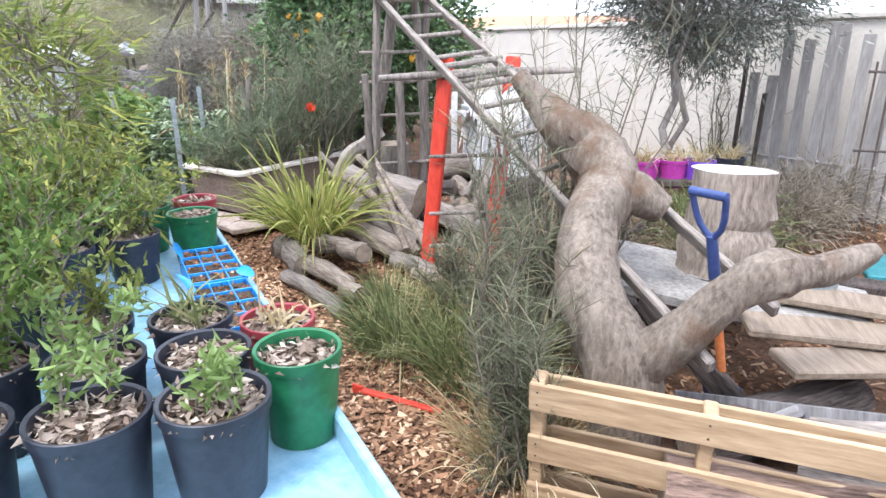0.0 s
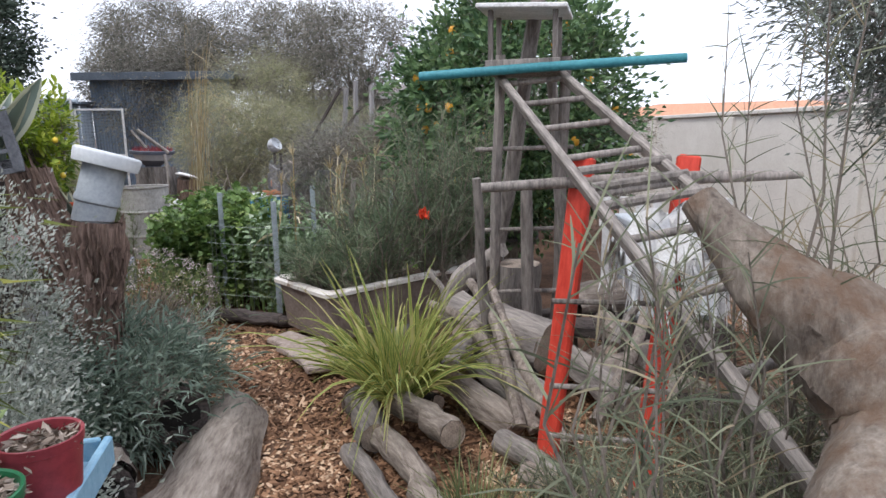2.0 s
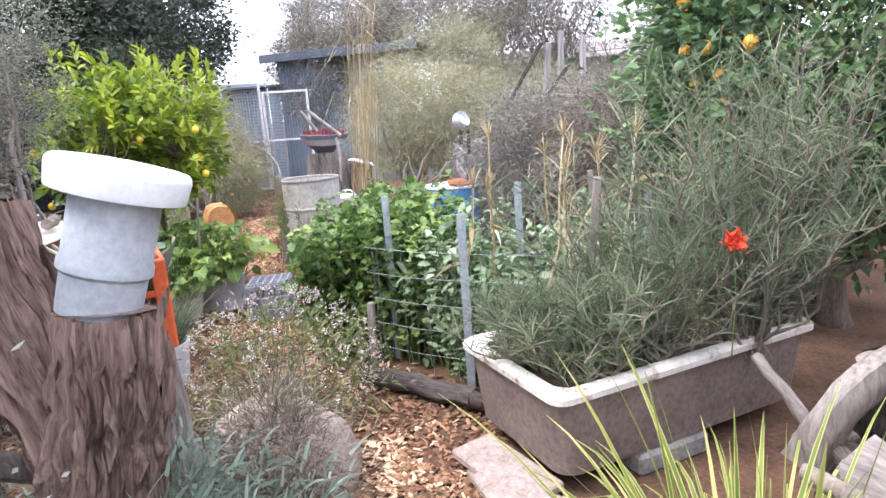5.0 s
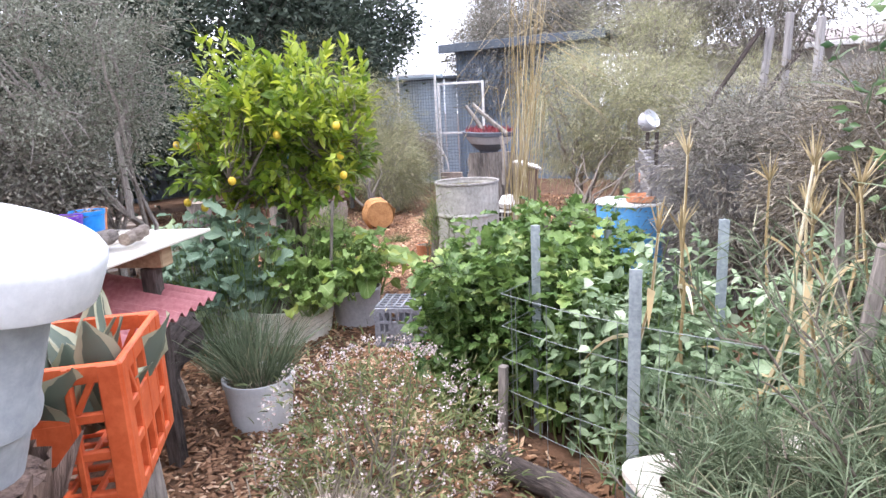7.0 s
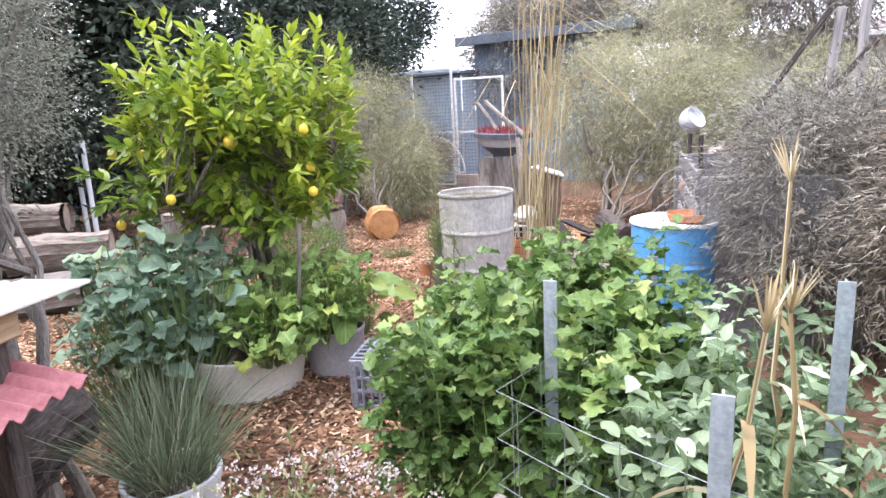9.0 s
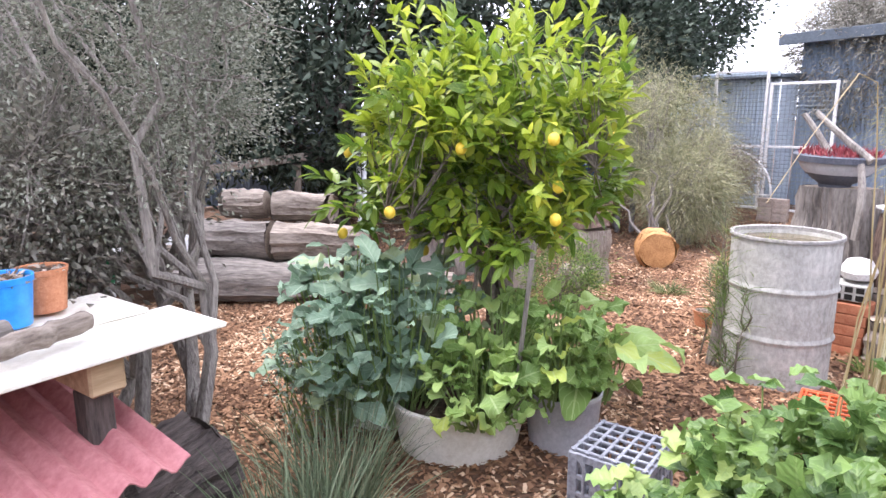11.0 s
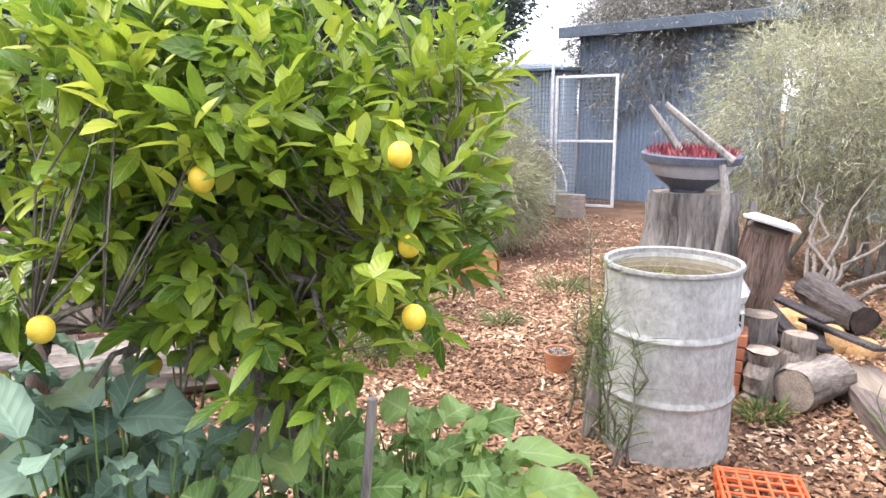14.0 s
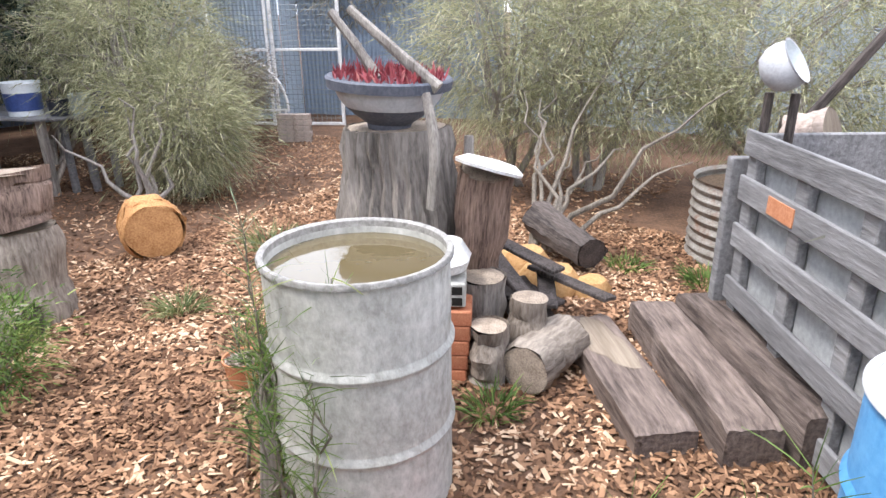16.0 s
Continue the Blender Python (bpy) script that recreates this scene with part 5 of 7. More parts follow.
for k, (a, b, w, mt) in enumerate([((1.0, 2.35, 0.05), (1.75, 1.75, 0.28), 0.12, "grey_plank"), ((0.95, 2.75, 0.38), (1.3, 2.3, 0.02), 0.13, "dark_wood"), ((1.15, 1.85, 0.3), (1.5, 2.35, 0.0), 0.16, "grey_plank")]):
    m, L = along(a, b)
    thing("timber_offcut", Geo().box((w, 0.045, L), pose(0, 0, L / 2), 0.006), mt, "weathered grey timber offcut leaning under the slab", "timber", m @ pose(0, 0, 0, 0, 0, 60 + 40 * k), "timber offcuts under the slab")
for k, (x, y, z, a) in enumerate([(1.75, 2.45, 0.34, -10), (1.95, 2.6, 0.4, -22), (1.8, 2.3, 0.28, 5)]):
    thing("plank", Geo().box((0.85, 0.2, 0.04), None, 0.008), "ply", "short tan timber plank stacked by the slab", "plank", pose(x, y, z, 3, 2, a), "planks stacked by the slab")
log("bark_log", (1.32, 1.88, 0.02), (2.1, 1.45, 0.16), 0.24, 0.22, "grey_wood", "thick grey log with deeply furrowed bark", 22, "end_grain", 0, 0.05, 0.09, 36)
log("bark_log", (1.0, 2.1, 0.0), (1.75, 2.35, 0.1), 0.12, 0.1, "dark_wood", "dark rough log beneath the slab", 23, "end_grain", 0, 0.06, 0.05, 20)
log("bark_log", (0.75, 1.75, 0.08), (1.5, 1.6, 0.08), 0.13, 0.12, "brown_wood", "brown log behind the pallet", 24, "end_grain", 0, 0.06, 0.05, 20)
log("bark_log", (1.2, 3.3, 0.1), (2.0, 3.6, 0.12), 0.13, 0.12, "grey_wood", "grey log lying behind the slab", 25, "end_grain", 0, 0.06, 0.05, 20)
shovel = empty("shovel", "shovel with navy D-handle and orange shaft leaning on the log", "shovel", along((1.22, 2.42, 0.15), (0.97, 2.24, 1.05))[0])
part("shaft", Geo().tube([(0, 0, 0), (0, 0, 0.62)], 0.019, 12), "fibreglass", shovel)
part("socket", Geo().tube([(0, 0, 0.52), (0, 0, 0.72)], [0.024, 0.021], 12), "navy", shovel)
dh = smooth_path([(0, 0, 0.7), (0.05, 0, 0.77), (0.068, 0, 0.88), (0.068, 0, 0.9)], 8)
for s in (1, -1):
    part("yoke", Geo().tube(dh * (s, 1, 1), 0.013, 10), "navy", shovel)
part("grip", Geo().tube([(-0.075, 0, 0.9), (0.075, 0, 0.9)], 0.018, 12), "navy", shovel)
part("blade", Geo().box((0.2, 0.008, 0.28), pose(0, 0, -0.15, 6, 0, 0), 0.003), "navy", shovel)

# pallet standing as a barrier
def pallet(name, width, height, mat, label, m, slats, group=""):
    root = empty(name, label, "pallet", m, group)
    for z, h in slats:
        part("slat", Geo().box((width, 0.02, h), pose(width / 2, -0.05, z), 0.004), mat, root, smooth=False)
        part("slat", Geo().box((width, 0.02, h), pose(width / 2, 0.05, z - 0.02), 0.004), mat, root, smooth=False)
        nails = Geo()
        for x in (0.03, width / 2, width - 0.03):
            for dz in (-0.025, 0.025):
                nails.lathe([(0.001, 0.002), (0.004, 0.002), (0.004, 0)], 6, centre=(0, 0, 0))
                nails.v[-1] = np.stack([nails.v[-1][:, 0] + x, -nails.v[-1][:, 2] - 0.06, nails.v[-1][:, 1] + z + dz], 1)
        part("nail", nails, "iron", root)
    for x in (0.025, width / 2, width - 0.025):
        part("bearer", Geo().box((0.045, 0.078, height), pose(x, 0, height / 2), 0.005), mat, root, smooth=False)
    return root


pallet("pallet", 1.15, 0.57, "pine", "clean pale pine pallet standing on edge", pose(0.33, 1.95, gz(0, 1), 4, 0, -21), [(0.515, 0.11), (0.3, 0.11), (0.09, 0.11)])

# ---- red trestle, beam and ladder to the bird feeder ----
trestle = empty("red_trestle", "red painted timber trestle holding a bare pole", "trestle", pose(0, 0, 0))
for a, b in (((-0.13, 4.2, gz(0, 4)), (0.02, 4.31, 1.44)), ((0.3, 4.12, gz(0, 4)), (0.47, 4.43, 1.44))):
    m, L = along(a, b)
    leg = part("leg", Geo().box((0.1, 0.055, L), pose(0, 0, L / 2), 0.012), "red_paint", trestle, m=m @ pose(0, 0, 0, 0, 0, 35))
    part("bolt", Geo().tube([(0, -0.045, L - 0.13), (0, 0.045, L - 0.13)], 0.016, 8), "iron", leg)
part("pole", Geo().tube(smooth_path([(-0.42, 4.17, 1.31), (0.1, 4.3, 1.335), (0.5, 4.4, 1.345), (0.95, 4.52, 1.35)], 10), [0.022, 0.024, 0.026, 0.028, 0.03, 0.03, 0.029, 0.026, 0.022, 0.016], 12, True, 0.03, 4), "grey_wood", trestle)
for z, y in ((0.42, 4.14), (0.8, 4.2), (0.2, 4.1)):
    part("rung", Geo().tube([(-0.1, y, z), (0.42, y + 0.02, z + 0.01)], 0.013, 8), "grey_wood", trestle)
ladder = empty("ladder", "old grey wooden ladder sloping up to the bird feeder", "ladder", pose(0, 0, 0))
la, lb = np.array((-0.51, 5.18, 1.86)), np.array((0.66, 2.72, 0.72))
ra, rb = np.array((-0.17, 5.2, 1.88)), np.array((1.02, 2.95, 0.8))
for a, b in ((la, lb), (ra, rb)):
    e = b + (b - a) * 0.28
    e[2] = max(e[2], gz(0, 2))
    m, L = along(e, a)
    part("stile", Geo().box((0.075, 0.036, L), pose(0, 0, L / 2), 0.008), "grey_wood", ladder, m=m @ pose(0, 0, 0, 0, 0, 65))
for k in range(9):
    u = 0.03 + 0.115 * k
    part("rung", Geo().tube([la + (lb - la) * u, ra + (rb - ra) * u], 0.016, 9), "grey_wood", ladder)
for k in range(3):
    u = 0.44 + 0.05 * k
    part("rail", Geo().tube([la + (lb - la) * u + [0, 0, 0.03], ra + (rb - ra) * u + [0.02, 0, 0.03]], 0.02, 8), "grey_wood", ladder)
tower = empty("feeder_tower", "rough pole tower carrying a small roofed bird feeder", "tower", pose(0, 0, 0))
for k, (a, b, q) in enumerate([((-0.62, 5.35, 0), (-0.52, 5.22, 2.0), 0.035), ((-0.75, 5.75, 0), (-0.3, 5.4, 2.5), 0.055), ((-0.2, 5.5, 0), (-0.14, 5.25, 1.98), 0.04), ((-0.1, 5.75, 0), (-0.25, 5.45, 1.9), 0.04), ((-0.55, 5.05, 0.0), (-0.6, 4.9, 1.3), 0.032), ((-0.33, 5.3, 0), (-0.36, 5.2, 1.25), 0.045)]):
    part("pole", Geo().tube(bough(a, b, 0, 7, np.random.RandomState(k), 0.008), np.linspace(q * 1.1, q * 0.8, 7), 10, True, 0.04, k), "grey_wood", tower)
for z in (0.55, 0.95, 1.22, 1.45):
    part("crossbar", Geo().tube([(-0.68, 5.25, z), (-0.1, 5.4, z + 0.01)], 0.014, 8), "grey_wood", tower)
feeder = part("feeder", Geo().box((0.4, 0.3, 0.03), pose(-0.37, 5.2, 1.89), 0.006), "grey_wood", tower)
part("roof", Geo().box((0.5, 0.42, 0.025), pose(-0.37, 5.2, 2.23, 0, 3, 0), 0.006), "white_paint", feeder, "pale flat roof of the feeder")
for x in (-0.55, -0.19):
    for y in (5.07, 5.33):
        part("upright", Geo().box((0.03, 0.025, 0.32), pose(x, y, 2.065), 0.004), "grey_wood", feeder)
for y in (5.06, 5.34):
    part("lip", Geo().box((0.42, 0.018, 0.05), pose(-0.37, y, 1.93), 0.004), "grey_wood", feeder)
thing("teal_pole", Geo().tube([(-0.62, -0.06, 0), (0, 0, 0.03), (0.82, 0.1, 0.06)], 0.026, 12, True, 0.02, 6), "teal_pipe", "teal painted pole tied across the feeder tower", "pole", pose(-0.32, 5.02, 1.87))
cloth = Geo()
r = np.random.RandomState(9)
cu, cv = np.meshgrid(np.linspace(-1, 1, 22), np.linspace(-1, 1, 16))
cz = -0.16 * np.abs(cv) ** 1.5 - 0.1 * np.abs(cu) ** 3 + 0.03 * r.randn(16, 22) + 0.03 * np.sin(cu * 7 + cv * 3)
cloth.add(np.stack([cu * 0.3, cv * 0.2, cz], -1).reshape(-1, 3), [(j * 22 + i, j * 22 + i + 1, (j + 1) * 22 + i + 1, (j + 1) * 22 + i) for j in range(15) for i in range(21)])
cl = thing("fringed_cloth", cloth, "fleece", "white ragged fleecy cloth draped over the ladder rail", "cloth", pose(0.46, 4.1, 1.22, 0, 0, 18))
part("fringe", Geo().blades(np.stack([r.uniform(-0.3, 0.3, 170), np.where(r.rand(170) > 0.5, -0.2, 0.2), np.full(170, -0.15)], 1), np.stack([r.randn(170) * 0.15, r.randn(170) * 0.2, np.full(170, -1.0)], 1), 0.24, 0.016, 0, 3, r), "fleece", cl)

# woodpile behind the strap-leaved plant
WOOD = [((-0.2, 5.02, 0.3), (-0.82, 5.3, 0.4), 0.15, "grey_wood"), ((-0.15, 4.62, 0.1), (-0.75, 5.1, 0.25), 0.11, "grey_wood"), ((-0.3, 4.5, 0.02), (-0.85, 4.85, 0.2), 0.09, "drift"), ((0.1, 5.0, 0.12), (0.5, 5.4, 0.15), 0.13, "drift"),
        ((0.3, 4.75, 0.1), (-0.2, 5.35, 0.2), 0.1, "grey_wood"), ((0.55, 4.9, 0.1), (0.1, 5.5, 0.35), 0.08, "drift"), ((-0.9, 5.6, 0.2), (-0.45, 5.95, 0.55), 0.1, "grey_wood"), ((-0.1, 5.5, 0.45), (0.5, 5.75, 0.5), 0.12, "drift")]
for k, (a, b, q, mt) in enumerate(WOOD):
    log("log", a, b, q, q * 0.9, mt, "weathered log in a rough woodpile", 40 + k, "end_grain", 0.02, 0.05, 0.03, 18, group="logs in the woodpile")
STICKS = [((-0.28, 4.45, 0.05), (-0.5, 4.95, 0.45), (-0.72, 5.25, 0.62)), ((-0.2, 4.5, 0.02), (-0.62, 4.9, 0.42), (-0.95, 5.1, 0.5)), ((-0.05, 4.4, 0.0), (-0.35, 4.8, 0.33), (-0.6, 5.3, 0.6)), ((0.1, 4.6, 0.05), (0.3, 5.0, 0.35), (0.4, 5.5, 0.6))]
for k, p in enumerate(STICKS):
    stick("branch", smooth_path(p, 8), np.linspace(0.042, 0.026, 8), "drift", "bare grey branch leaning on the woodpile", 60 + k, group="branches on the woodpile")
r = np.random.RandomState(15)
for k in range(22):
    a = np.array([r.uniform(-0.9, 0.7), r.uniform(4.55, 6.1), 0.02 + 0.4 * r.rand()])
    th = r.uniform(0, 3.14)
    b = a + np.array([math.cos(th), math.sin(th), 0.25 * r.randn()]) * r.uniform(0.25, 0.6)
    b[2] = max(b[2], 0.0)
    q = 0.02 + 0.05 * r.rand()
    log("split_wood", a, b, q, q * 0.85, ("grey_wood", "drift", "dark_wood")[k % 3], "weathered split branch in the rough woodpile", 700 + k, "end_grain", 0.02, 0.12, 0.06, 12, group="split branches in the woodpile")
log("cut_stump", (-0.47, 5.62, gz(0, 5)), (-0.46, 5.6, 0.68), 0.16, 0.15, "grey_wood", "upright cut stump with a flat top behind the woodpile", 65, "end_grain", 0, 0.04, 0.05, 26, "stump")
log("cut_stump", (-0.75, 5.75, gz(0, 5)), (-0.72, 5.7, 0.62), 0.14, 0.11, "dark_wood", "dark upright stump behind the woodpile", 66, "end_grain", 0, 0.06, 0.05, 22, "stump")
stick("driftwood_root", smooth_path([(-0.95, 5.55, 0.3), (-0.85, 5.5, 0.55), (-0.7, 5.6, 0.68), (-0.55, 5.5, 0.78)], 12), np.linspace(0.08, 0.045, 12), "grey_wood", "twisted grey driftwood root on the woodpile", 67, "driftwood", rough=0.15)
# edging logs along the path
EDGE = [((-0.98, 4.28, 0.0), (-0.52, 3.72, -0.02), 0.085, 0.04, "drift"), ((-1.12, 4.2, -0.06), (-0.62, 3.6, -0.08), 0.07, 0.02, "grey_wood"), ((-0.95, 4.5, 0.1), (-0.55, 4.12, 0.14), 0.09, 0.02, "drift"), ((-1.25, 4.6, 0.03), (-1.0, 4.25, 0.0), 0.11, 0.02, "grey_wood"),
        ((-0.35, 4.35, 0.02), (0.05, 3.95, 0.0), 0.08, 0.02, "grey_wood"), ((-0.2, 4.1, 0.0), (0.35, 3.6, 0.0), 0.06, 0.02, "drift")]
for k, (a, b, q, bd, mt) in enumerate(EDGE):
    log("edging_log", a, b, q * 0.82, q * 0.74, mt, "pale weathered log edging the mulch path", 70 + k, "end_grain", bd, 0.06, 0.02, 18, group="logs edging the path")
log("flat_log", (-1.98, 4.5, -0.12), (-1.5, 3.1, -0.14), 0.17, 0.26, "drift", "broad flat grey log lying beside the path", 80, "end_grain", 0.05, 0.08, 0.03, 26)
log("hollow_log", (-2.3, 4.25, 0.1), (-1.98, 4.0, 0.14), 0.14, 0.15, "drift", "short hollow grey log with dark mouth", 81, "dark_wood", 0, 0.07, 0.03, 24, hollow=0.6)
log("hollow_log", (-2.1, 3.55, 0.05), (-1.85, 3.3, 0.1), 0.15, 0.16, "drift", "short hollow grey log with dark mouth", 82, "dark_wood", 0, 0.08, 0.03, 24, hollow=0.65)
thing("red_stake", Geo().box((0.06, 0.012, 0.05), None, 0.004).box((0.44, 0.035, 0.02), pose(0.24, 0, 0), 0.005), "red_paint", "red painted stake lying on the mulch", "stake", pose(-0.42, 2.72, gz(0, 2) + 0.03, 0, 3, -22))

# ---- old stump with grey pipe and crates ----
log("old_stump", (-2.46, 3.98, 0.38), (-2.48, 4.11, 1.12), 0.112, 0.13, "brown_wood", "shaggy red-brown stump standing on a block", 90, "brown_wood", 0.02, 0.09, 0.16, 44, "stump", seg=16)
log("old_stump", (-2.42, 3.92, -0.1), (-2.44, 3.96, 0.37), 0.09, 0.13, "dark_wood", "dark stump block carrying a taller stump", 91, "grey_wood", 0, 0.06, 0.06, 28, "stump")
log("old_stump", (-2.52, 4.06, 0.6), (-2.76, 3.96, 1.38), 0.1, 0.115, "brown_wood", "leaning brown limb of the old stump with a hollow top", 92, "dark_wood", 0.03, 0.09, 0.15, 36, "stump", hollow=0.6)
for a, b, q, sd in (((-2.46, 3.98, 0.38), (-2.48, 4.11, 1.12), 0.122, 1), ((-2.52, 4.06, 0.6), (-2.76, 3.96, 1.38), 0.108, 2)):
    m, L = along(a, b)
    r = np.random.RandomState(sd)
    n = 240
    w = r.rand(n) * 6.283
    p = np.stack([q * np.cos(w), q * np.sin(w), L * (0.05 + 0.85 * r.rand(n))], 1)
    d = np.stack([0.14 * np.cos(w) + 0.05 * r.randn(n), 0.14 * np.sin(w) + 0.05 * r.randn(n), np.where(r.rand(n) < 0.7, -1.0, 1.0)], 1)
    thing("shaggy_bark", Geo().leaves(p, d, 0.12, 0.026, 0.3, r), "brown_wood", "loose red-brown bark strips hanging on the old stump", "bark", m, kind="stuff")
pipe = empty("vent_pipe", "grey plastic pipe with a white lid on the old stump", "pipe", along((-2.49, 4.1, 1.115), (-2.42, 4.18, 1.455))[0])
part("pipe", Geo().lathe([(0.1, 0.0), (0.102, 0.1), (0.112, 0.11), (0.112, 0.13), (0.106, 0.145), (0.106, 0.33), (0.001, 0.33)], 40), "pvc", pipe)
part("lid", Geo().lathe([(0.125, 0.302), (0.16, 0.304), (0.162, 0.312), (0.166, 0.36), (0.164, 0.37), (0.156, 0.378), (0.14, 0.38), (0.001, 0.382)], 48), "lid_white", pipe, "white cap over the pipe")


def crate(name, m, mat, label, w=0.33, h=0.28, ribs=4, cat="crate"):
    """Moulded plastic bottle crate: open side panels with uprights and rails."""
    root = empty(name, label, cat, m)
    t = 0.014
    for s in range(4):
        a = pose(0, 0, 0, 0, 0, 90 * s)
        g = Geo()
        for z, hh in ((h - 0.018, 0.036), (h * 0.63, 0.02), (h * 0.36, 0.02), (0.012, 0.024)):
            g.box((w - 0.002 * (s % 2) - 0.004, t, hh), a @ pose(0, -w / 2 + t / 2, z), 0.003)
        for k in range(ribs + 1):
            x = -w / 2 + 0.022 + (w - 0.044) * k / ribs
            wd = 0.04 if k in (0, ribs) else 0.014
            g.box((wd, t + 0.003, h - 0.004), a @ pose(x, -w / 2 + t / 2, h / 2), 0.003)
        g.box((w * 0.42, t + 0.001, h * 0.26), a @ pose(0, -w / 2 + t / 2, h * 0.49), 0.003)
        for k in (-1, 1):
            g.box((0.012, t, h * 0.3), a @ pose(k * w * 0.3, -w / 2 + t / 2, h * 0.8, 0, k * 28, 0), 0.002)
        part("side", g, mat, root, smooth=False)
    g = Geo()
    for k in range(6):
        y = -w / 2 + 0.03 + (w - 0.06) * k / 5
        g.box((w - 0.03, 0.012, 0.012), pose(0, y, 0.008), 0.002).box((0.012, w - 0.03, 0.012), pose(y, 0, 0.0085), 0.002)
    part("base", g, mat, root, smooth=False)
    return root


log("cut_stump", (-2.84, 4.39, gz(0, 4)), (-2.84, 4.33, 0.89), 0.16, 0.15, "grey_wood", "grey stump under the orange crate", 93, "end_grain", 0, 0.05, 0.04, 24, "stump")
crate("orange_crate", pose(-2.83, 4.32, 0.9, 0, 0, 60), "orange_plastic", "orange plastic bottle crate holding agaves")


def agave(base, n, L, seed, label, name="agave"):
    r = np.random.RandomState(seed)
    a = np.arange(n) * 2.4 + r.rand(n) * 0.3
    d = np.stack([np.cos(a) * 0.6, np.sin(a) * 0.6, 0.9 + 0.3 * r.rand(n)], 1)
    ob = empty(name, label, "succulent", pose(*base))
    for k in range(n):
        part("leaf", Geo().broad(r.randn(1, 3) * 0.01, d[k:k + 1], L, 0.085, 0.3, 0.05, r, 0, True, 10, 5, -0.1 if k % 2 else 0.15), "lf_agave", ob)
    part("rosette_core", Geo().lathe([(0.03, -0.02), (0.035, 0.03), (0.001, 0.07)], 10), "lf_agave", ob)
    return ob


for k, (dx, dy) in enumerate([(-0.06, 0.05), (0.07, -0.04), (0.05, 0.09)]):
    agave((-2.83 + dx, 4.32 + dy, 0.97), 6, 0.27, 95 + k, "grey-green agave with broad pointed leaves in a crate")
log("cut_stump", (-2.6, 3.6, gz(0, 3)), (-2.58, 3.6, 1.37), 0.09, 0.085, "dark_wood", "tall grey post stump under the charcoal crate", 98, "end_grain", 0, 0.05, 0.04, 20, "stump")
crate("charcoal_crate", pose(-2.6, 3.6, 1.4, 5, -9, 48), "dark_plastic", "weathered charcoal plastic crate planted with agaves", 0.37, 0.27, 5)
for k, (dx, dy) in enumerate([(-0.1, 0.02), (0.1, 0.0), (0.0, 0.1)]):
    agave((-2.58 + dx, 3.6 + dy, 1.48), 8, 0.3, 99 + k, "grey-green agave with dry tips in a crate")
stick("pole", [(-2.55, 2.95, 1.35), (-2.6, 3.3, 1.15), (-2.66, 3.75, 0.85), (-2.7, 4.1, 0.6)], [0.035, 0.036, 0.038, 0.04], "grey_wood", "bare grey pole leaning below the crate", 104, "pole")
boulder = Geo().lathe([(0.001, 0.4), (0.16, 0.37), (0.28, 0.25), (0.33, 0.08), (0.3, -0.05)], 22, 0.07, 5)
thing("boulder", boulder, "stone", "rounded pink-grey boulder beside the bed", "boulder", pose(-3.0, 5.06, gz(0, 5) + 0.02) @ Matrix.Diagonal((1.15, 0.9, 0.9, 1)))

# ---- old bath planter ----
bx = Matrix.Translation((-2.1, 5.53, 0)) @ pose(0, 0, 0, 0, 0, -33)
bath = empty("bath_planter", "old chipped white bathtub planted with shrubs", "planter", bx)
def rounded(w, l, r, z, n=6):
    out = []
    for cx, cy, a0 in ((w / 2 - r, l - r, 0), (-w / 2 + r, l - r, 90), (-w / 2 + r, r, 180), (w / 2 - r, r, 270)):
        for k in range(n):
            a = radians(a0 + 90 * k / (n - 1))
            out.append((cx + r * math.cos(a), cy + r * math.sin(a), z))
    return out
rings = [[(x * k, 0.8 + (y - 0.8) * k2, z) for x, y, z in rounded(0.82, 1.5, 0.1, zz)] for k, k2, zz in ((0.86, 0.92, 0.08), (0.93, 0.965, 0.41))]
n = len(rings[0])
part("shell", Geo().add(np.array(rings[0] + rings[1]), [(i, (i + 1) % n, n + (i + 1) % n, n + i) for i in range(n)]), "bath_side", bath)
rr = [rounded(0.82 - 2 * a, 1.5 - a * 2, 0.07, z) for a, z in ((0.0, 0.425), (0.0, 0.45), (0.02, 0.465), (0.065, 0.462), (0.085, 0.44))]
rr = [[(x, y + a, z) for x, y, z in ring] for ring, a in zip(rr, (0, 0, 0.02, 0.065, 0.085))]
part("rim", Geo().add(np.array(sum(rr, [])), [(k * n + i, k * n + (i + 1) % n, (k + 1) * n + (i + 1) % n, (k + 1) * n + i) for k in range(4) for i in range(n)]), "enamel", bath, "chipped white enamel rim")
part("soil", Geo().add(np.array(rounded(0.7, 1.35, 0.08, 0.4)) + [0, 0.075, 0], [tuple(range(n))]), "dirt", bath)
for x, y, z, a, k in ((-1.95, 5.35, 0.0, -30, 0), (-1.88, 5.22, 0.05, -38, 1), (-2.05, 5.42, 0.045, -26, 2), (-1.6, 5.15, 0.05, 40, 3)):
    thing("paving_slab", Geo().box((0.5, 0.22, 0.042), None, 0.01), "stone", "broken pinkish stone slab stacked under the bath", "slab", pose(x, y, z, 2, 1, a), "slabs under the bath")
thing("bath_block", Geo().box((0.5, 0.4, 0.1), None, 0.015), "grey_stone", "rough grey block supporting the bath", "block", pose(-1.65, 6.0, 0.02, 0, 0, -33))
fl = thing("red_flower", Geo().leaves(np.zeros((40, 3)) + rs.randn(40, 3) * 0.012, rs.randn(40, 3), 0.045, 0.03), "flower_red", "vivid red flower head on a thin stem", "flower", pose(-1.25, 6.0, 0.95))
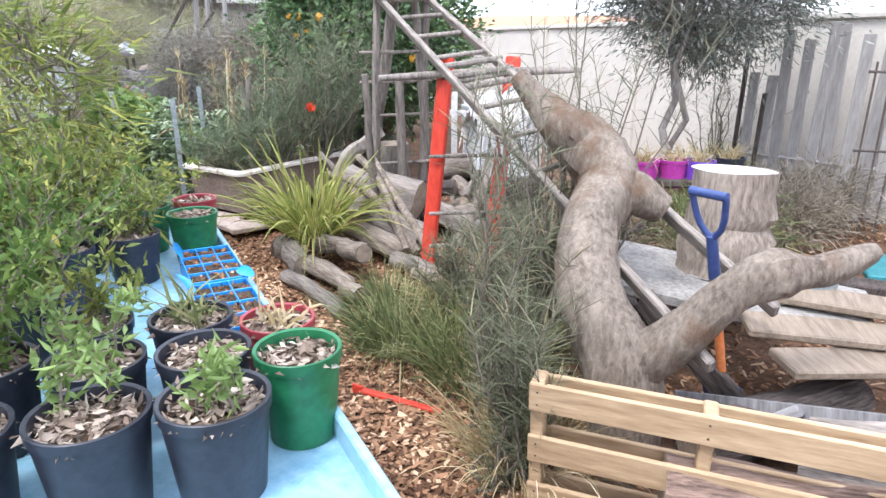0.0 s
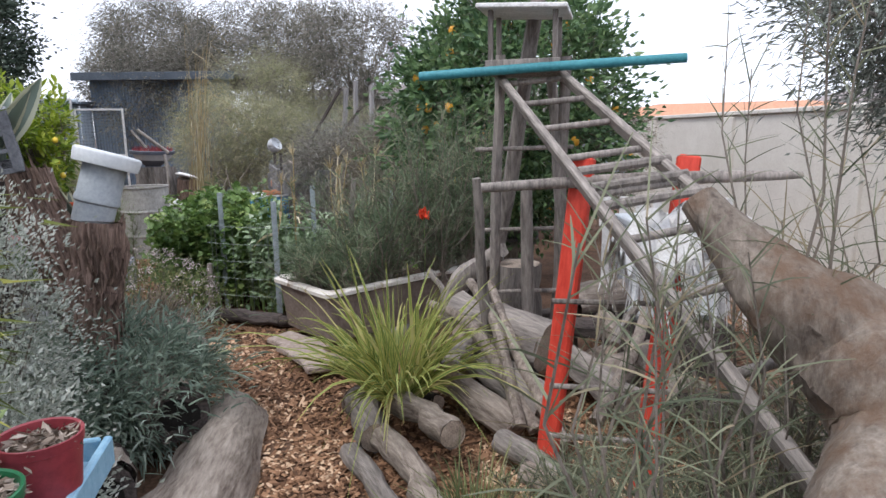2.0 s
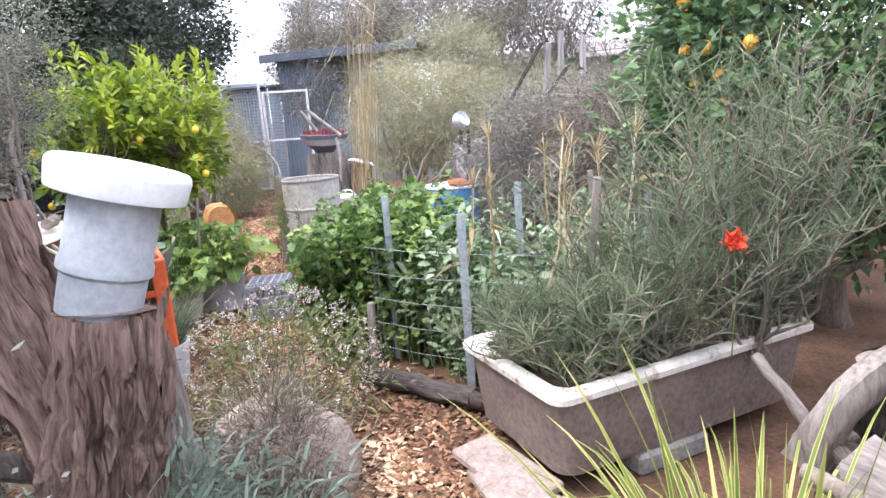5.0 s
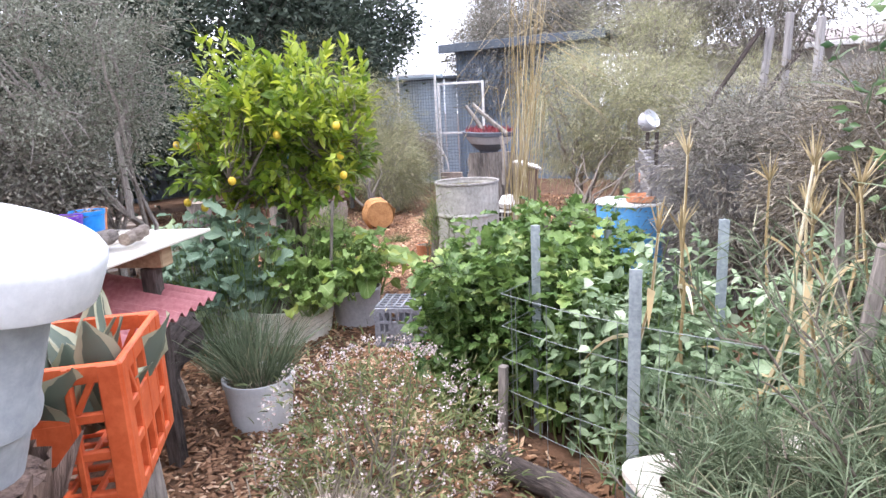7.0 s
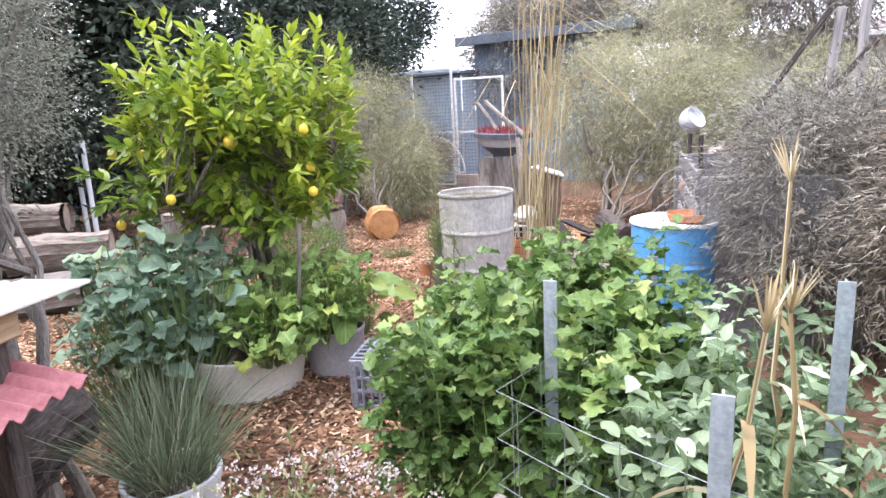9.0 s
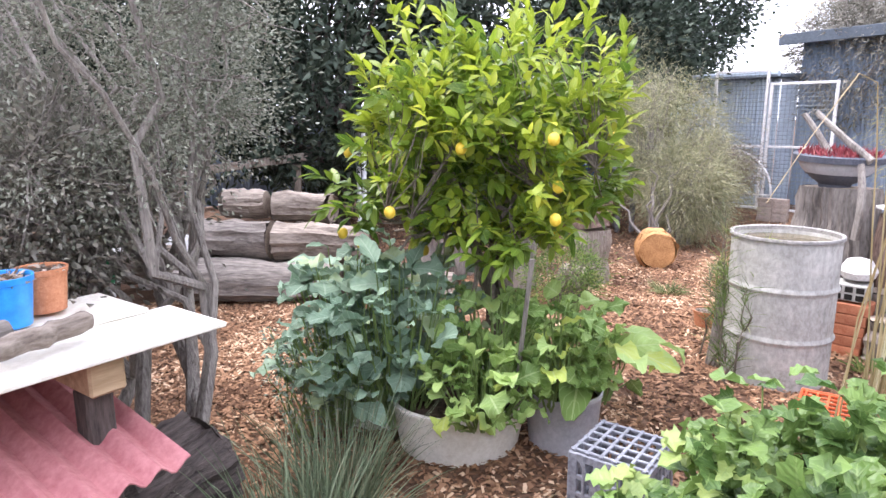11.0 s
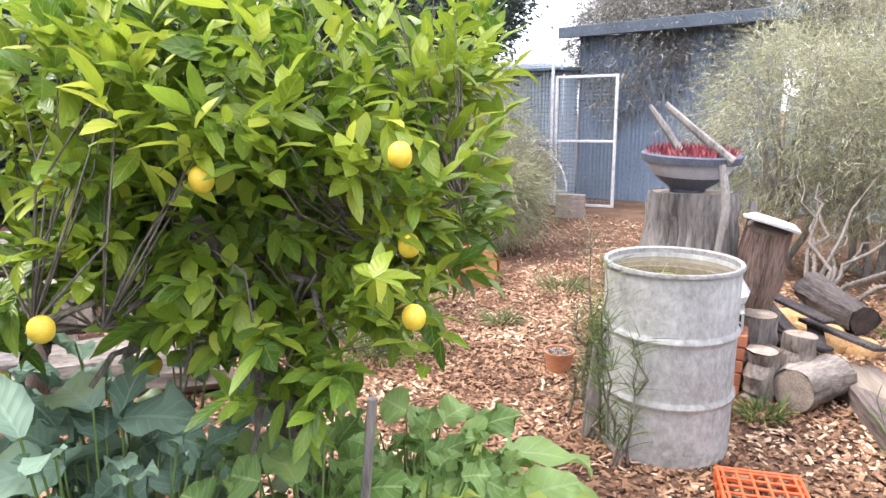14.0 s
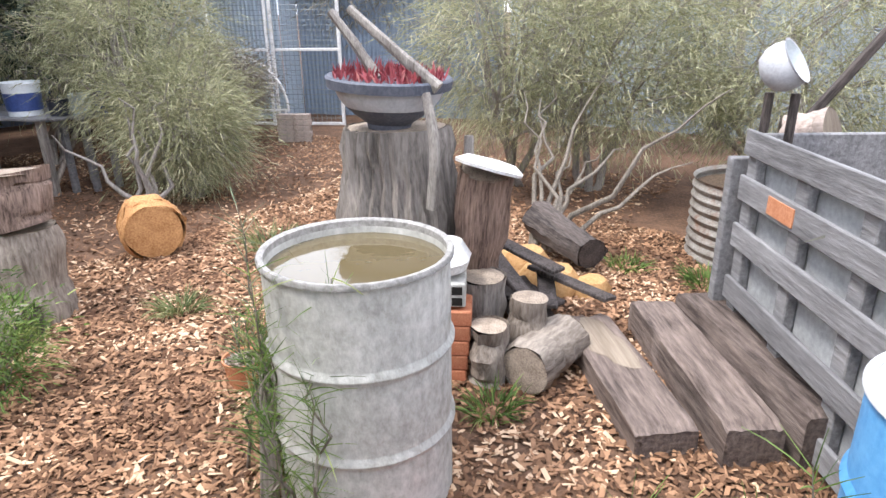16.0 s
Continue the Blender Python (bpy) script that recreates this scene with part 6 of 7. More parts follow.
part("stem", Geo().tube([(0, 0, 0), (0.01, 0, -0.25), (0, 0, -0.5)], 0.003, 5), "lf_celery", fl)

# ---- vegetable bed: pickets, wire, edging ----
def picket(p, h, mat, label, w=0.045, lean=(0, 0)):
    g = Geo()
    for k, (dx, dy, sx, sy) in enumerate(((0, 0, w, 0.006), (0, 0.014, 0.006, 0.028))):
        g.box((sx, sy, h), pose(dx, dy, h / 2), 0.002)
    return thing("steel_picket", g, mat, label, "picket", pose(*p, gz(*p), lean[0], lean[1], 25), "steel pickets of the bed fence")


for p, h in (((-2.56, 6.06), 1.05), ((-3.31, 6.42), 1.08), ((-1.75, 5.95 + 0.7), 1.1), ((-2.59, 6.83), 1.12), ((-3.45, 7.25), 1.0)):
    picket(p, h, "steel", "galvanised steel picket holding the bed fence")
for p, h, l in (((-1.93, 5.95), 1.25, 6), ((-2.2, 7.3), 1.15, -4), ((-3.24, 6.07), 0.5, 2)):
    thing("timber_stake", Geo().box((0.04, 0.035, h), pose(0, 0, h / 2), 0.005), "grey_wood", "grey square timber stake in the vegetable bed", "stake", pose(*p, gz(*p), 0, l, 20), "timber stakes in the bed")
wire = empty("wire_fence", "thin galvanised wire mesh round the vegetable bed", "fence", pose(0, 0, 0), kind="structure")
for a, b in (((-3.24, 6.09), (-2.56, 6.08)), ((-2.56, 6.08), (-1.3, 6.35)), ((-3.24, 6.09), (-3.45, 7.25))):
    for z in (0.2, 0.35, 0.5, 0.65, 0.8):
        part("strand", Geo().tube([(*a, z), ((a[0] + b[0]) / 2, (a[1] + b[1]) / 2, z - 0.01), (*b, z)], 0.0016, 5, False), "wire", wire)
    k = max(int(math.dist(a, b) / 0.15), 1)
    for i in range(k):
        u = (i + 0.5) / k
        part("strand", Geo().tube([(a[0] + (b[0] - a[0]) * u, a[1] + (b[1] - a[1]) * u, 0.05), (a[0] + (b[0] - a[0]) * u, a[1] + (b[1] - a[1]) * u, 0.8)], 0.0016, 5, False), "wire", wire)
for a, b, k in (((-3.3, 6.02), (-2.5, 5.98), 0), ((-2.5, 5.98), (-2.15, 5.95), 1)):
    log("edging_log", (*a, 0.03), (*b, 0.03), 0.05, 0.055, "dark_wood", "dark half-buried log edging the bed", 300 + k, "end_grain", 0.01, 0.06, 0.02, 12)

# ---- pots and potting bench at the start ----
def pot(name, m, r0, h, mat, label, seed, taper=0.78, fill="dirt", group="", sprig=None, cat="plant pot"):
    root = empty(name, label, cat, m, group)
    b = r0 * taper
    part("body", Geo().lathe([(0.001, 0), (b, 0), (r0 * 0.96, h * 0.86), (r0, h * 0.87), (r0 * 1.02, h * 0.99), (r0 * 1.0, h), (r0 * 0.93, h * 0.985), (r0 * 0.9, h * 0.8)], 36), mat, root)
    rr = np.random.RandomState(seed)
    part("soil", Geo().lathe([(r0 * 0.92, h * 0.84), (r0 * 0.5, h * 0.87), (0.001, h * 0.88)], 22, 0.02, seed), fill, root)
    k = int(420 * (r0 / 0.12) ** 2)
    a, q = rr.rand(k) * 6.28, r0 * 0.88 * np.sqrt(rr.rand(k))
    p = np.stack([q * np.cos(a), q * np.sin(a), h * 0.87 + 0.012 * rr.rand(k)], 1)
    d = rr.randn(k, 3) * [1, 1, 0.25]
    part("mulch", Geo().leaves(p, d, 0.026, 0.01, 0.15, rr), "litter", root)
    if sprig:
        leaf, n, L, kind = sprig
        P = np.stack([rr.randn(n) * r0 * 0.3, rr.randn(n) * r0 * 0.3, np.full(n, h * 0.86)], 1)
        D = np.stack([rr.randn(n) * 0.5, rr.randn(n) * 0.5, np.full(n, 1.0)], 1)
        g = Geo()
        if kind == "fern":
            stem = Geo()
            for i in range(n):
                e = P[i] + D[i] / np.linalg.norm(D[i]) * L * (0.5 + 0.6 * rr.rand())
                path = bough(P[i], e, 0.03, 6, rr, 0.008)
                stem.tube(path, np.linspace(0.003, 0.001, 6), 5, False)
                pp = np.repeat(path[1:], 10, 0) + rr.randn(50, 3) * 0.012
                g.leaves(pp, rr.randn(50, 3) + [0, 0, 0.4], 0.03, 0.011, 0.3, rr)
            part("stem", stem, "bark_brown", root)
        else:
            g.blades(P, D, L, 0.006, 0.5, 4, rr)
        part("foliage", g, leaf, root)
    return root


BZ = 0.79
bench = empty("potting_bench", "low bench topped with a faded blue sheet tray", "bench", pose(-0.126, 0.919, 0, 0, 0, 28))
tray = part("top", Geo().box((0.95, 2.1, 0.02), pose(-0.475, 0.82, BZ - 0.012), 0.004), "blue_board", bench)
for x in (-0.01, -0.94):
    part("lip", Geo().box((0.02, 2.1, 0.06), pose(x, 0.82, BZ + 0.02), 0.004), "blue_board", tray)
part("lip", Geo().box((0.9, 0.02, 0.06), pose(-0.475, 1.86, BZ + 0.02), 0.004), "blue_board", tray)
for x in (-0.08, -0.87):
    for y in (-0.1, 1.75):
        part("leg", Geo().box((0.06, 0.06, BZ - 0.024 - gz(0, 1)), pose(x, y, (BZ - 0.024 + gz(0, 1)) / 2), 0.005), "grey_wood", bench)
POTS = [(-0.275, 1.05, 0.083, 0.19, "green_pot", None), (-0.377, 0.88, 0.092, 0.185, "black_pot", ("lf_celery", 3, 0.12, "fern")), (-0.56, 0.83, 0.092, 0.185, "black_pot", ("lf_celery", 2, 0.12, "fern")), (-0.75, 0.77, 0.092, 0.185, "black_pot", None),
        (-0.46, 1.06, 0.088, 0.18, "black_pot", None), (-0.65, 1.02, 0.088, 0.18, "black_pot", ("lf_celery", 4, 0.16, "fern")), (-0.555, 1.24, 0.088, 0.17, "black_pot", ("lf_grass", 30, 0.16, "blade")), (-0.76, 1.2, 0.088, 0.17, "black_pot", ("lf_wattle", 6, 0.22, "fern")),
        (-0.36, 1.23, 0.08, 0.17, "maroon_pot", ("lf_straw", 26, 0.13, "blade")), (-0.89, 2.13, 0.085, 0.17, "green_pot", None), (-0.96, 2.34, 0.08, 0.17, "maroon_pot", None), (-1.1, 2.22, 0.085, 0.17, "green_pot", ("lf_broad", 6, 0.14, "fern")),
        (-0.85, 1.0, 0.09, 0.18, "black_pot", ("lf_herb", 18, 0.4, "fern")), (-0.97, 1.35, 0.09, 0.18, "black_pot", ("lf_herb", 18, 0.45, "fern")), (-1.1, 1.68, 0.09, 0.18, "black_pot", ("lf_wattle", 16, 0.42, "fern")), (-1.22, 1.98, 0.09, 0.17, "black_pot", ("lf_wattle", 20, 0.42, "fern")), (-1.0, 1.9, 0.085, 0.16, "black_pot", ("lf_wattle", 16, 0.32, "fern"))]
for k, (x, y, q, h, mt, sp) in enumerate(POTS):
    words = {"green_pot": "dark green plastic nursery pot filled with chips", "black_pot": "black plastic nursery pot filled with chips", "maroon_pot": "maroon plastic nursery pot filled with dry litter"}[mt]
    pot("nursery_pot", pose(x, y, BZ, 0, 0, 40 * k), q, h, mt, words, 400 + k, sprig=sp, group="nursery pots on the bench")
for k, (x, y) in enumerate(((-0.57, 1.52), (-0.73, 1.84))):
    st = empty("seedling_tray", "bright blue plastic seedling tray with soil cells", "tray", pose(x, y, BZ, 0, 0, 28) @ Matrix.Diagonal((0.6, 1, 0.8, 1)), "blue seedling trays on the bench")
    g = Geo()
    for s in (-0.5, -0.17, 0.17, 0.5):
        g.box((0.005, 0.34, 0.098), pose(s * 0.26, 0.004 * s, 0.054, 0, 3 * s, 0), 0.001)
    for s in (-0.5, -0.25, 0.0, 0.25, 0.5):
        g.box((0.264, 0.005, 0.096), pose(0, s * 0.34, 0.054, 4 * s, 0, 0), 0.001)
    part("frame", g, "blue_tray", st, smooth=False)
    part("soil", Geo().box((0.25, 0.325, 0.089), pose(0, 0, 0.047), 0.01), "dirt", st)
    rr = np.random.RandomState(k)
    part("mulch", Geo().leaves(np.stack([rr.uniform(-0.12, 0.12, 200), rr.uniform(-0.155, 0.155, 200), np.full(200, 0.094)], 1), rr.randn(200, 3) * [1, 1, 0.2], 0.03, 0.014, 0.1, rr), "chip", st)
    for q, d in (((0.1, -0.1, 0.1), (0.4, -1, 0.3)), ((-0.12, 0.1, 0.1), (-0.3, 0.9, 0.4))):
        part("flap", Geo().broad(np.array([q]), np.array([d]), 0.16, 0.05, 0.1, 0.01), "blue_tray", st)
# low foliage around the bench
for k, (x, y, z, q, lf) in enumerate([(-1.6, 1.3, 0.8, 0.4, "lf_herb"), (-1.75, 2.0, 0.75, 0.4, "lf_wattle"), (-1.35, 0.8, 0.95, 0.35, "lf_wattle"), (-1.9, 1.5, 0.9, 0.45, "lf_wattle")]):
    shrub("feathery_bush", (x, y, gz(x, y)), (x, y, z), (q, q, q * 0.9), 80, 0.08, 40, lf, 0.12, 0.011, "feathery green bush beside the potting bench", 420 + k, "blades")

# ---- drum, stump with bowl, sleepers, compost bay ----
def drum(name, m, mat, label, h=0.9, r=0.288, water=None, rimmat=None):
    root = empty(name, label, "drum", m)
    prof = [(0.001, 0.02), (r * 0.97, 0.02), (r * 0.985, 0.0), (r, 0.012), (r, 0.022)]
    for z in (h * 0.33, h * 0.66):
        prof += [(r, z - 0.03), (r, z - 0.02), (r + 0.013, z - 0.004), (r + 0.013, z + 0.004), (r, z + 0.02), (r, z + 0.03)]
    prof += [(r, h - 0.03), (r, h - 0.02)]
    part("body", Geo().lathe(prof, 64), mat, root)
    part("rim", Geo().lathe([(r - 0.012, h - 0.035), (r - 0.012, h - 0.006), (r - 0.004, h), (r + 0.008, h), (r + 0.013, h - 0.008), (r + 0.012, h - 0.02), (r, h - 0.024)], 64), rimmat or mat, root)
    part("inner_wall", Geo().lathe([(r - 0.012, h - 0.03), (r - 0.014, h - 0.2)], 64), mat, root)
    if water:
        part("water", Geo().lathe([(r - 0.013, h - water), (r * 0.5, h - water), (0.001, h - water)], 48), "water", root)
    return root


drum("cement_drum", pose(-6.05, 8.67, -0.07), "cement", "pale cement-coated steel drum full of rainwater", 0.975, 0.322, 0.055, "grey_stone")
thing("leaning_plank", Geo().box((0.07, 0.03, 0.52), pose(0, 0, 0.26), 0.006), "grey_wood", "short grey plank leaning on the drum", "plank", pose(-6.28, 8.36, gz(0, 8), -6, 4, 30))
thing("leaning_plank", Geo().box((0.05, 0.025, 0.4), pose(0, 0, 0.2), 0.006), "grey_wood", "short grey plank leaning on the drum", "plank", pose(-6.38, 8.46, gz(0, 8), -4, 8, 60))
pot("terracotta_pot", pose(-7.0, 8.86, gz(0, 8)), 0.1, 0.15, "terracotta", "small terracotta pot standing on the mulch", 500, 0.75)
crate("orange_crate", pose(-5.4, 8.5, gz(0, 8) + 0.08, 180, 0, 40), "orange_plastic", "orange plastic crate upturned in the mulch", 0.36, 0.2)
for k, (x, y, h, q) in enumerate([(-6.22, 8.36, 1.25, "lf_herb"), (-6.42, 8.5, 1.05, "lf_grass"), (-6.5, 8.62, 1.15, "lf_rush"), (-6.0, 8.3, 0.85, "lf_herb")]):
    sheoak((x, y, gz(x, y)), 5, h, 0.1, 501 + k, "thin wispy weed growing against the drum", q)

log("bowl_stump", (-6.68, 9.74, gz(0, 9)), (-6.72, 9.76, 1.1), 0.36, 0.27, "grey_wood", "massive pale grey stump carrying a planted bowl", 510, "end_grain", 0.0, 0.05, 0.07, 56, "stump", seg=14)
bowl = empty("succulent_bowl", "wide charcoal bowl of red succulents on the stump", "planter", pose(-6.7, 9.7, 1.1, 0, 3, 0) @ Matrix.Diagonal((0.72, 0.72, 1, 1)))
part("foot", Geo().lathe([(0.15, 0), (0.16, 0.03), (0.24, 0.07), (0.31, 0.115)], 40), "bowl", bowl)
part("band", Geo().lathe([(0.305, 0.112), (0.35, 0.15), (0.375, 0.185), (0.38, 0.2)], 48), "bowl_pale", bowl)
part("rim", Geo().lathe([(0.37, 0.2), (0.43, 0.205), (0.44, 0.25), (0.425, 0.26), (0.4, 0.25), (0.001, 0.235)], 48), "bowl", bowl)
r = np.random.RandomState(77)
a, q = r.rand(420) * 6.28, 0.39 * np.sqrt(r.rand(420))
part("succulent_carpet", Geo().leaves(np.stack([q * np.cos(a), q * np.sin(a), np.full(420, 0.24)], 1), r.randn(420, 3) * 0.5 + [0, 0, 1], 0.075, 0.02, 0.3, r), "lf_red", bowl)
for k, (p, q) in enumerate([([(-0.02, -0.05, 0.25), (-0.14, -0.08, 0.42), (-0.24, -0.12, 0.56)], 0.028), ([(0.34, -0.05, 0.22), (0.14, -0.1, 0.38), (-0.1, -0.14, 0.57)], 0.03), ([(0.32, -0.1, -0.35), (0.36, -0.12, -0.05), (0.3, -0.1, 0.2)], 0.03)]):
    stick("pale_branch", [Vector(x) + Vector((-6.7, 9.7, 1.1)) for x in smooth_path(p, 7)], np.linspace(q, q * 0.75, 7), "bark_grey", "pale bare branch resting on the bowl", 512 + k, group="branches on the bowl")
log("bark_stump", (-6.38, 9.98, 0.0), (-6.16, 9.76, 0.94), 0.12, 0.13, "brown_wood", "leaning dark-barked stump topped with white slab", 520, "end_grain", 0, 0.05, 0.08, 32, "stump")
thing("white_slab", Geo().lathe([(0.001, 0.05), (0.12, 0.045), (0.17, 0.015), (0.165, 0.0), (0.001, 0.0)], 14, 0.1, 4), "white_paint", "chipped white slab capping the leaning stump", "slab", pose(-6.12, 9.72, 0.95, -12, 14, 20))
stick("pale_branch", smooth_path([(-6.38, 9.85, 0.0), (-6.36, 9.9, 0.5), (-6.38, 9.95, 1.05)], 7), np.linspace(0.035, 0.025, 7), "bark_grey", "upright pale bare branch beside the stump", 521)
for k, (x, y, h, q, mt) in enumerate([(-6.17, 9.72, 0.4, 0.12, "grey_wood"), (-6.0, 9.5, 0.26, 0.09, "drift"), (-5.92, 9.76, 0.32, 0.1, "drift"), (-6.33, 9.5, 0.3, 0.1, "dark_wood")]):
    log("small_stump", (x, y, gz(0, 9)), (x + 0.01, y, h), q, q * 0.95, mt, "short upright cut log standing in the mulch", 530 + k, "end_grain", 0, 0.05, 0.03, 22, "stump", "short cut logs by the drum")
log("small_stump", (-5.76, 9.9, 0.08), (-5.8, 9.5, 0.07), 0.125, 0.13, "drift", "thick cut log lying with pale end showing", 536, "end_grain", 0, 0.04, 0.03, 24, "log")
BR = mesh_of("brick", Geo().box((0.23, 0.11, 0.076), None, 0.006), "brick", False)
stack = empty("brick_stack", "stack of red bricks with a hollow block on top", "bricks", pose(-6.2, 9.42, gz(0, 9), 0, 0, 30))
for k in range(5):
    for j in (0, 1):
        part("brick", BR, None, stack, m=pose(0.0 + 0.006 * k, 0.115 * j, 0.04 + 0.079 * k))
blk = part("hollow_block", Geo().box((0.22, 0.2, 0.12), pose(0, 0.06, 0.47), 0.006), "cement", stack)
# thin dark plates on the solid block's face paint the shade of its holes
for k in range(3):
    for j in range(2):
        part("hole_shade", Geo().box((0.05, 0.004, 0.04), pose(-0.07 + 0.07 * k, -0.042, 0.44 + 0.055 * j), 0.001), "hole_shade", blk)
thing("pale_stone", Geo().lathe([(0.001, 0.15), (0.08, 0.13), (0.13, 0.05), (0.11, 0)], 14, 0.08, 3), "white_paint", "rounded white stone on the brick stack", "stone", pose(-6.24, 9.52, 0.5))
for k, (x, y, q, s) in enumerate([(-6.2, 10.65, 0.2, 5), (-5.95, 10.75, 0.13, 6), (-6.5, 10.9, 0.18, 9)]):
    thing("ochre_rock", Geo().lathe([(0.001, q), (q * 0.7, q * 0.85), (q, q * 0.4), (q * 0.9, -0.03)], 12, 0.12, s), "ochre_stone", "ochre sandstone rock lying on the mulch", "rock", pose(x, y, gz(x, y)), "ochre rocks")
for k in range(9):
    r = np.random.RandomState(700 + k)
    x, y = -6.1 + 0.25 * r.randn(), 10.25 + 0.12 * r.randn()
    thing("bark_piece", Geo().box((0.5 + 0.2 * r.rand(), 0.1, 0.025), None, 0.01), "dark_wood", "curled dark bark slab in a heap", "bark", pose(x, y, 0.04 + 0.035 * k, 8 * r.randn(), 9 * r.randn(), -30 + 18 * r.randn()), "bark slabs in a heap")
log("dead_root", (-6.05, 11.0, 0.12), (-6.6, 11.3, 0.2), 0.1, 0.12, "dark_wood", "dark hollow root end beside the rocks", 545, "dark_wood", 0, 0.08, 0.06, 20, hollow=0.6)
r = np.random.RandomState(21)
for k in range(9):
    e = np.array([-6.5 + 1.6 * (r.rand() - 0.3), 11.7 + 0.8 * r.rand(), 0.45 + 0.75 * r.rand()])
    stick("bare_branch", bough((-6.45 + 0.08 * r.randn(), 11.15, 0.02), e, 0.1, 8, r, 0.03), np.linspace(0.022, 0.004, 8), "bark_brown", "bare pale branch sprawling from the shrub", 550 + k, group="bare branches of the shrub")

# sleepers
def sleeper(p_near, p_far, w, h, label, seed, mats="sleeper"):
    """A split, worn hardwood sleeper lying along near-far."""
    a, b = Vector((*p_near, 0)), Vector((*p_far, 0))
    d = b - a
    L = d.length
    r = np.random.RandomState(seed)
    nx_, ny_ = 9, 40
    sec = [(-w / 2, 0), (-w / 2, h * 0.93), (-w / 2 + 0.012, h)] + [(x, h) for x in np.linspace(-w / 2 + 0.03, w / 2 - 0.03, nx_)] + [(w / 2 - 0.012, h), (w / 2, h * 0.93), (w / 2, 0)]
    v, k = [], len(sec)
    for j in range(ny_ + 1):
        y = L * j / ny_
        for i, (x, z) in enumerate(sec):
            crack = -0.012 * max(0, noise.noise((x * 40, y * 1.5, seed)) - 0.18) * 4 if z == h else 0
            wear = -0.02 * (max(0, 0.06 - y) / 0.06 + max(0, y - L + 0.06) / 0.06) * (z > 0)
            v.append((x + 0.004 * noise.noise((i, y * 6, seed)), y + 0.012 * noise.noise((x * 25, z * 25, seed + j // ny_)) * (j in (0, ny_)), z + crack + wear + 0.004 * noise.noise((x * 12, y * 3, seed))))
    f = [(j * k + i, j * k + i + 1, (j + 1) * k + i + 1, (j + 1) * k + i) for j in range(ny_) for i in range(k - 1)]
    f += [tuple(range(k))[::-1], tuple(ny_ * k + i for i in range(k))]
    return thing("sleeper", Geo().add(v, [q[::-1] for q in f]), mats, label, "sleeper", pose(a.x, a.y, gz(a.x, a.y), 0, 0, math.degrees(math.atan2(d.y, d.x)) - 90), "old sleepers on the mulch")


sleeper((-5.11, 9.4), (-5.8, 10.22), 0.27, 0.14, "short worn sleeper with a sawdusted pale top", 1)
sleeper((-4.81, 9.52), (-5.5, 10.47), 0.235, 0.2, "dark cracked hardwood sleeper on the mulch", 2)
sleeper((-4.56, 9.66), (-5.28, 10.56), 0.235, 0.27, "thick dark hardwood sleeper on the mulch", 3)
thing("sawdust_patch", Geo().lathe([(0.001, 0.008), (0.08, 0.006), (0.11, 0)], 20, 0.18, 3), "ply", "pale sawdust on a sleeper", "sawdust", pose(-5.58, 9.96, gz(0, 9) + 0.142, 0, 0, 40) @ Matrix.Diagonal((0.95, 2.3, 0.7, 1)), kind="stuff")

# compost bay of grey pallets
bay = empty("compost_bay", "compost bay of weathered grey pallets lined with sheeting", "compost bay", pose(-5.13, 10.44, gz(0, 10), 0, 0, -57))
for k, z in enumerate((0.1, 0.38, 0.66, 0.9, 1.12)):
    part("slat", Geo().box((1.9, 0.022, 0.12), pose(0.95, 0, z), 0.005), "grey_plank", bay, smooth=False)
for x in (0.05, 0.5, 0.95, 1.4, 1.85):
    part("upright", Geo().box((0.09, 0.05, 1.14), pose(x, 0.04, 0.58), 0.005), "grey_plank", bay, smooth=False)
part("liner", Geo().box((1.9, 0.01, 1.05), pose(0.95, 0.075, 0.56), 0.003), "bay_liner", bay, "pale sheet lining behind the slats")
for x in (0.0, 1.9):
    part("side_panel", Geo().box((0.04, 1.0, 1.15), pose(x, 0.56, 0.58), 0.006), "grey_plank", bay, smooth=False)
part("back_panel", Geo().box((1.9, 0.04, 1.15), pose(0.95, 1.08, 0.58), 0.006), "grey_plank", bay, smooth=False)
part("compost", Geo().box((1.8, 0.9, 0.85), pose(0.95, 0.57, 0.44), 0.05), "dirt", bay)
part("patch", Geo().box((0.22, 0.006, 0.08), pose(0.42, -0.014, 0.9), 0.002), "terracotta", bay, "rust-orange patch on a slat")
part("timber_end", Geo().box((0.06, 0.12, 1.02), pose(-0.07, 0.02, 0.52), 0.006), "grey_plank", bay)
kettle = empty("upturned_bucket", "dark dented bucket stuck on posts above the bay", "bucket", along((-5.1, 10.45, 1.36), (-5.1 + 0.68, 10.45 - 0.1, 1.36 + 0.42))[0] @ Matrix.Scale(0.64, 4))
part("body", Geo().lathe([(0.001, -0.02), (0.07, -0.012), (0.13, 0.02), (0.165, 0.08), (0.172, 0.13), (0.165, 0.19), (0.155, 0.21), (0.17, 0.225), (0.155, 0.222)], 36), "bowl_pale", kettle)
part("inside", Geo().lathe([(0.156, 0.222), (0.15, 0.14), (0.001, 0.12)], 30), "lid_white", kettle)
for dx in (-0.05, 0.06):
    thing("bucket_post", Geo().tube([(0, 0, 0), (0, 0, 1.34)], 0.022, 7, True, 0.03), "dark_wood", "dark post holding the dented bucket", "post", pose(-5.03 + dx, 10.52, gz(0, 10)))
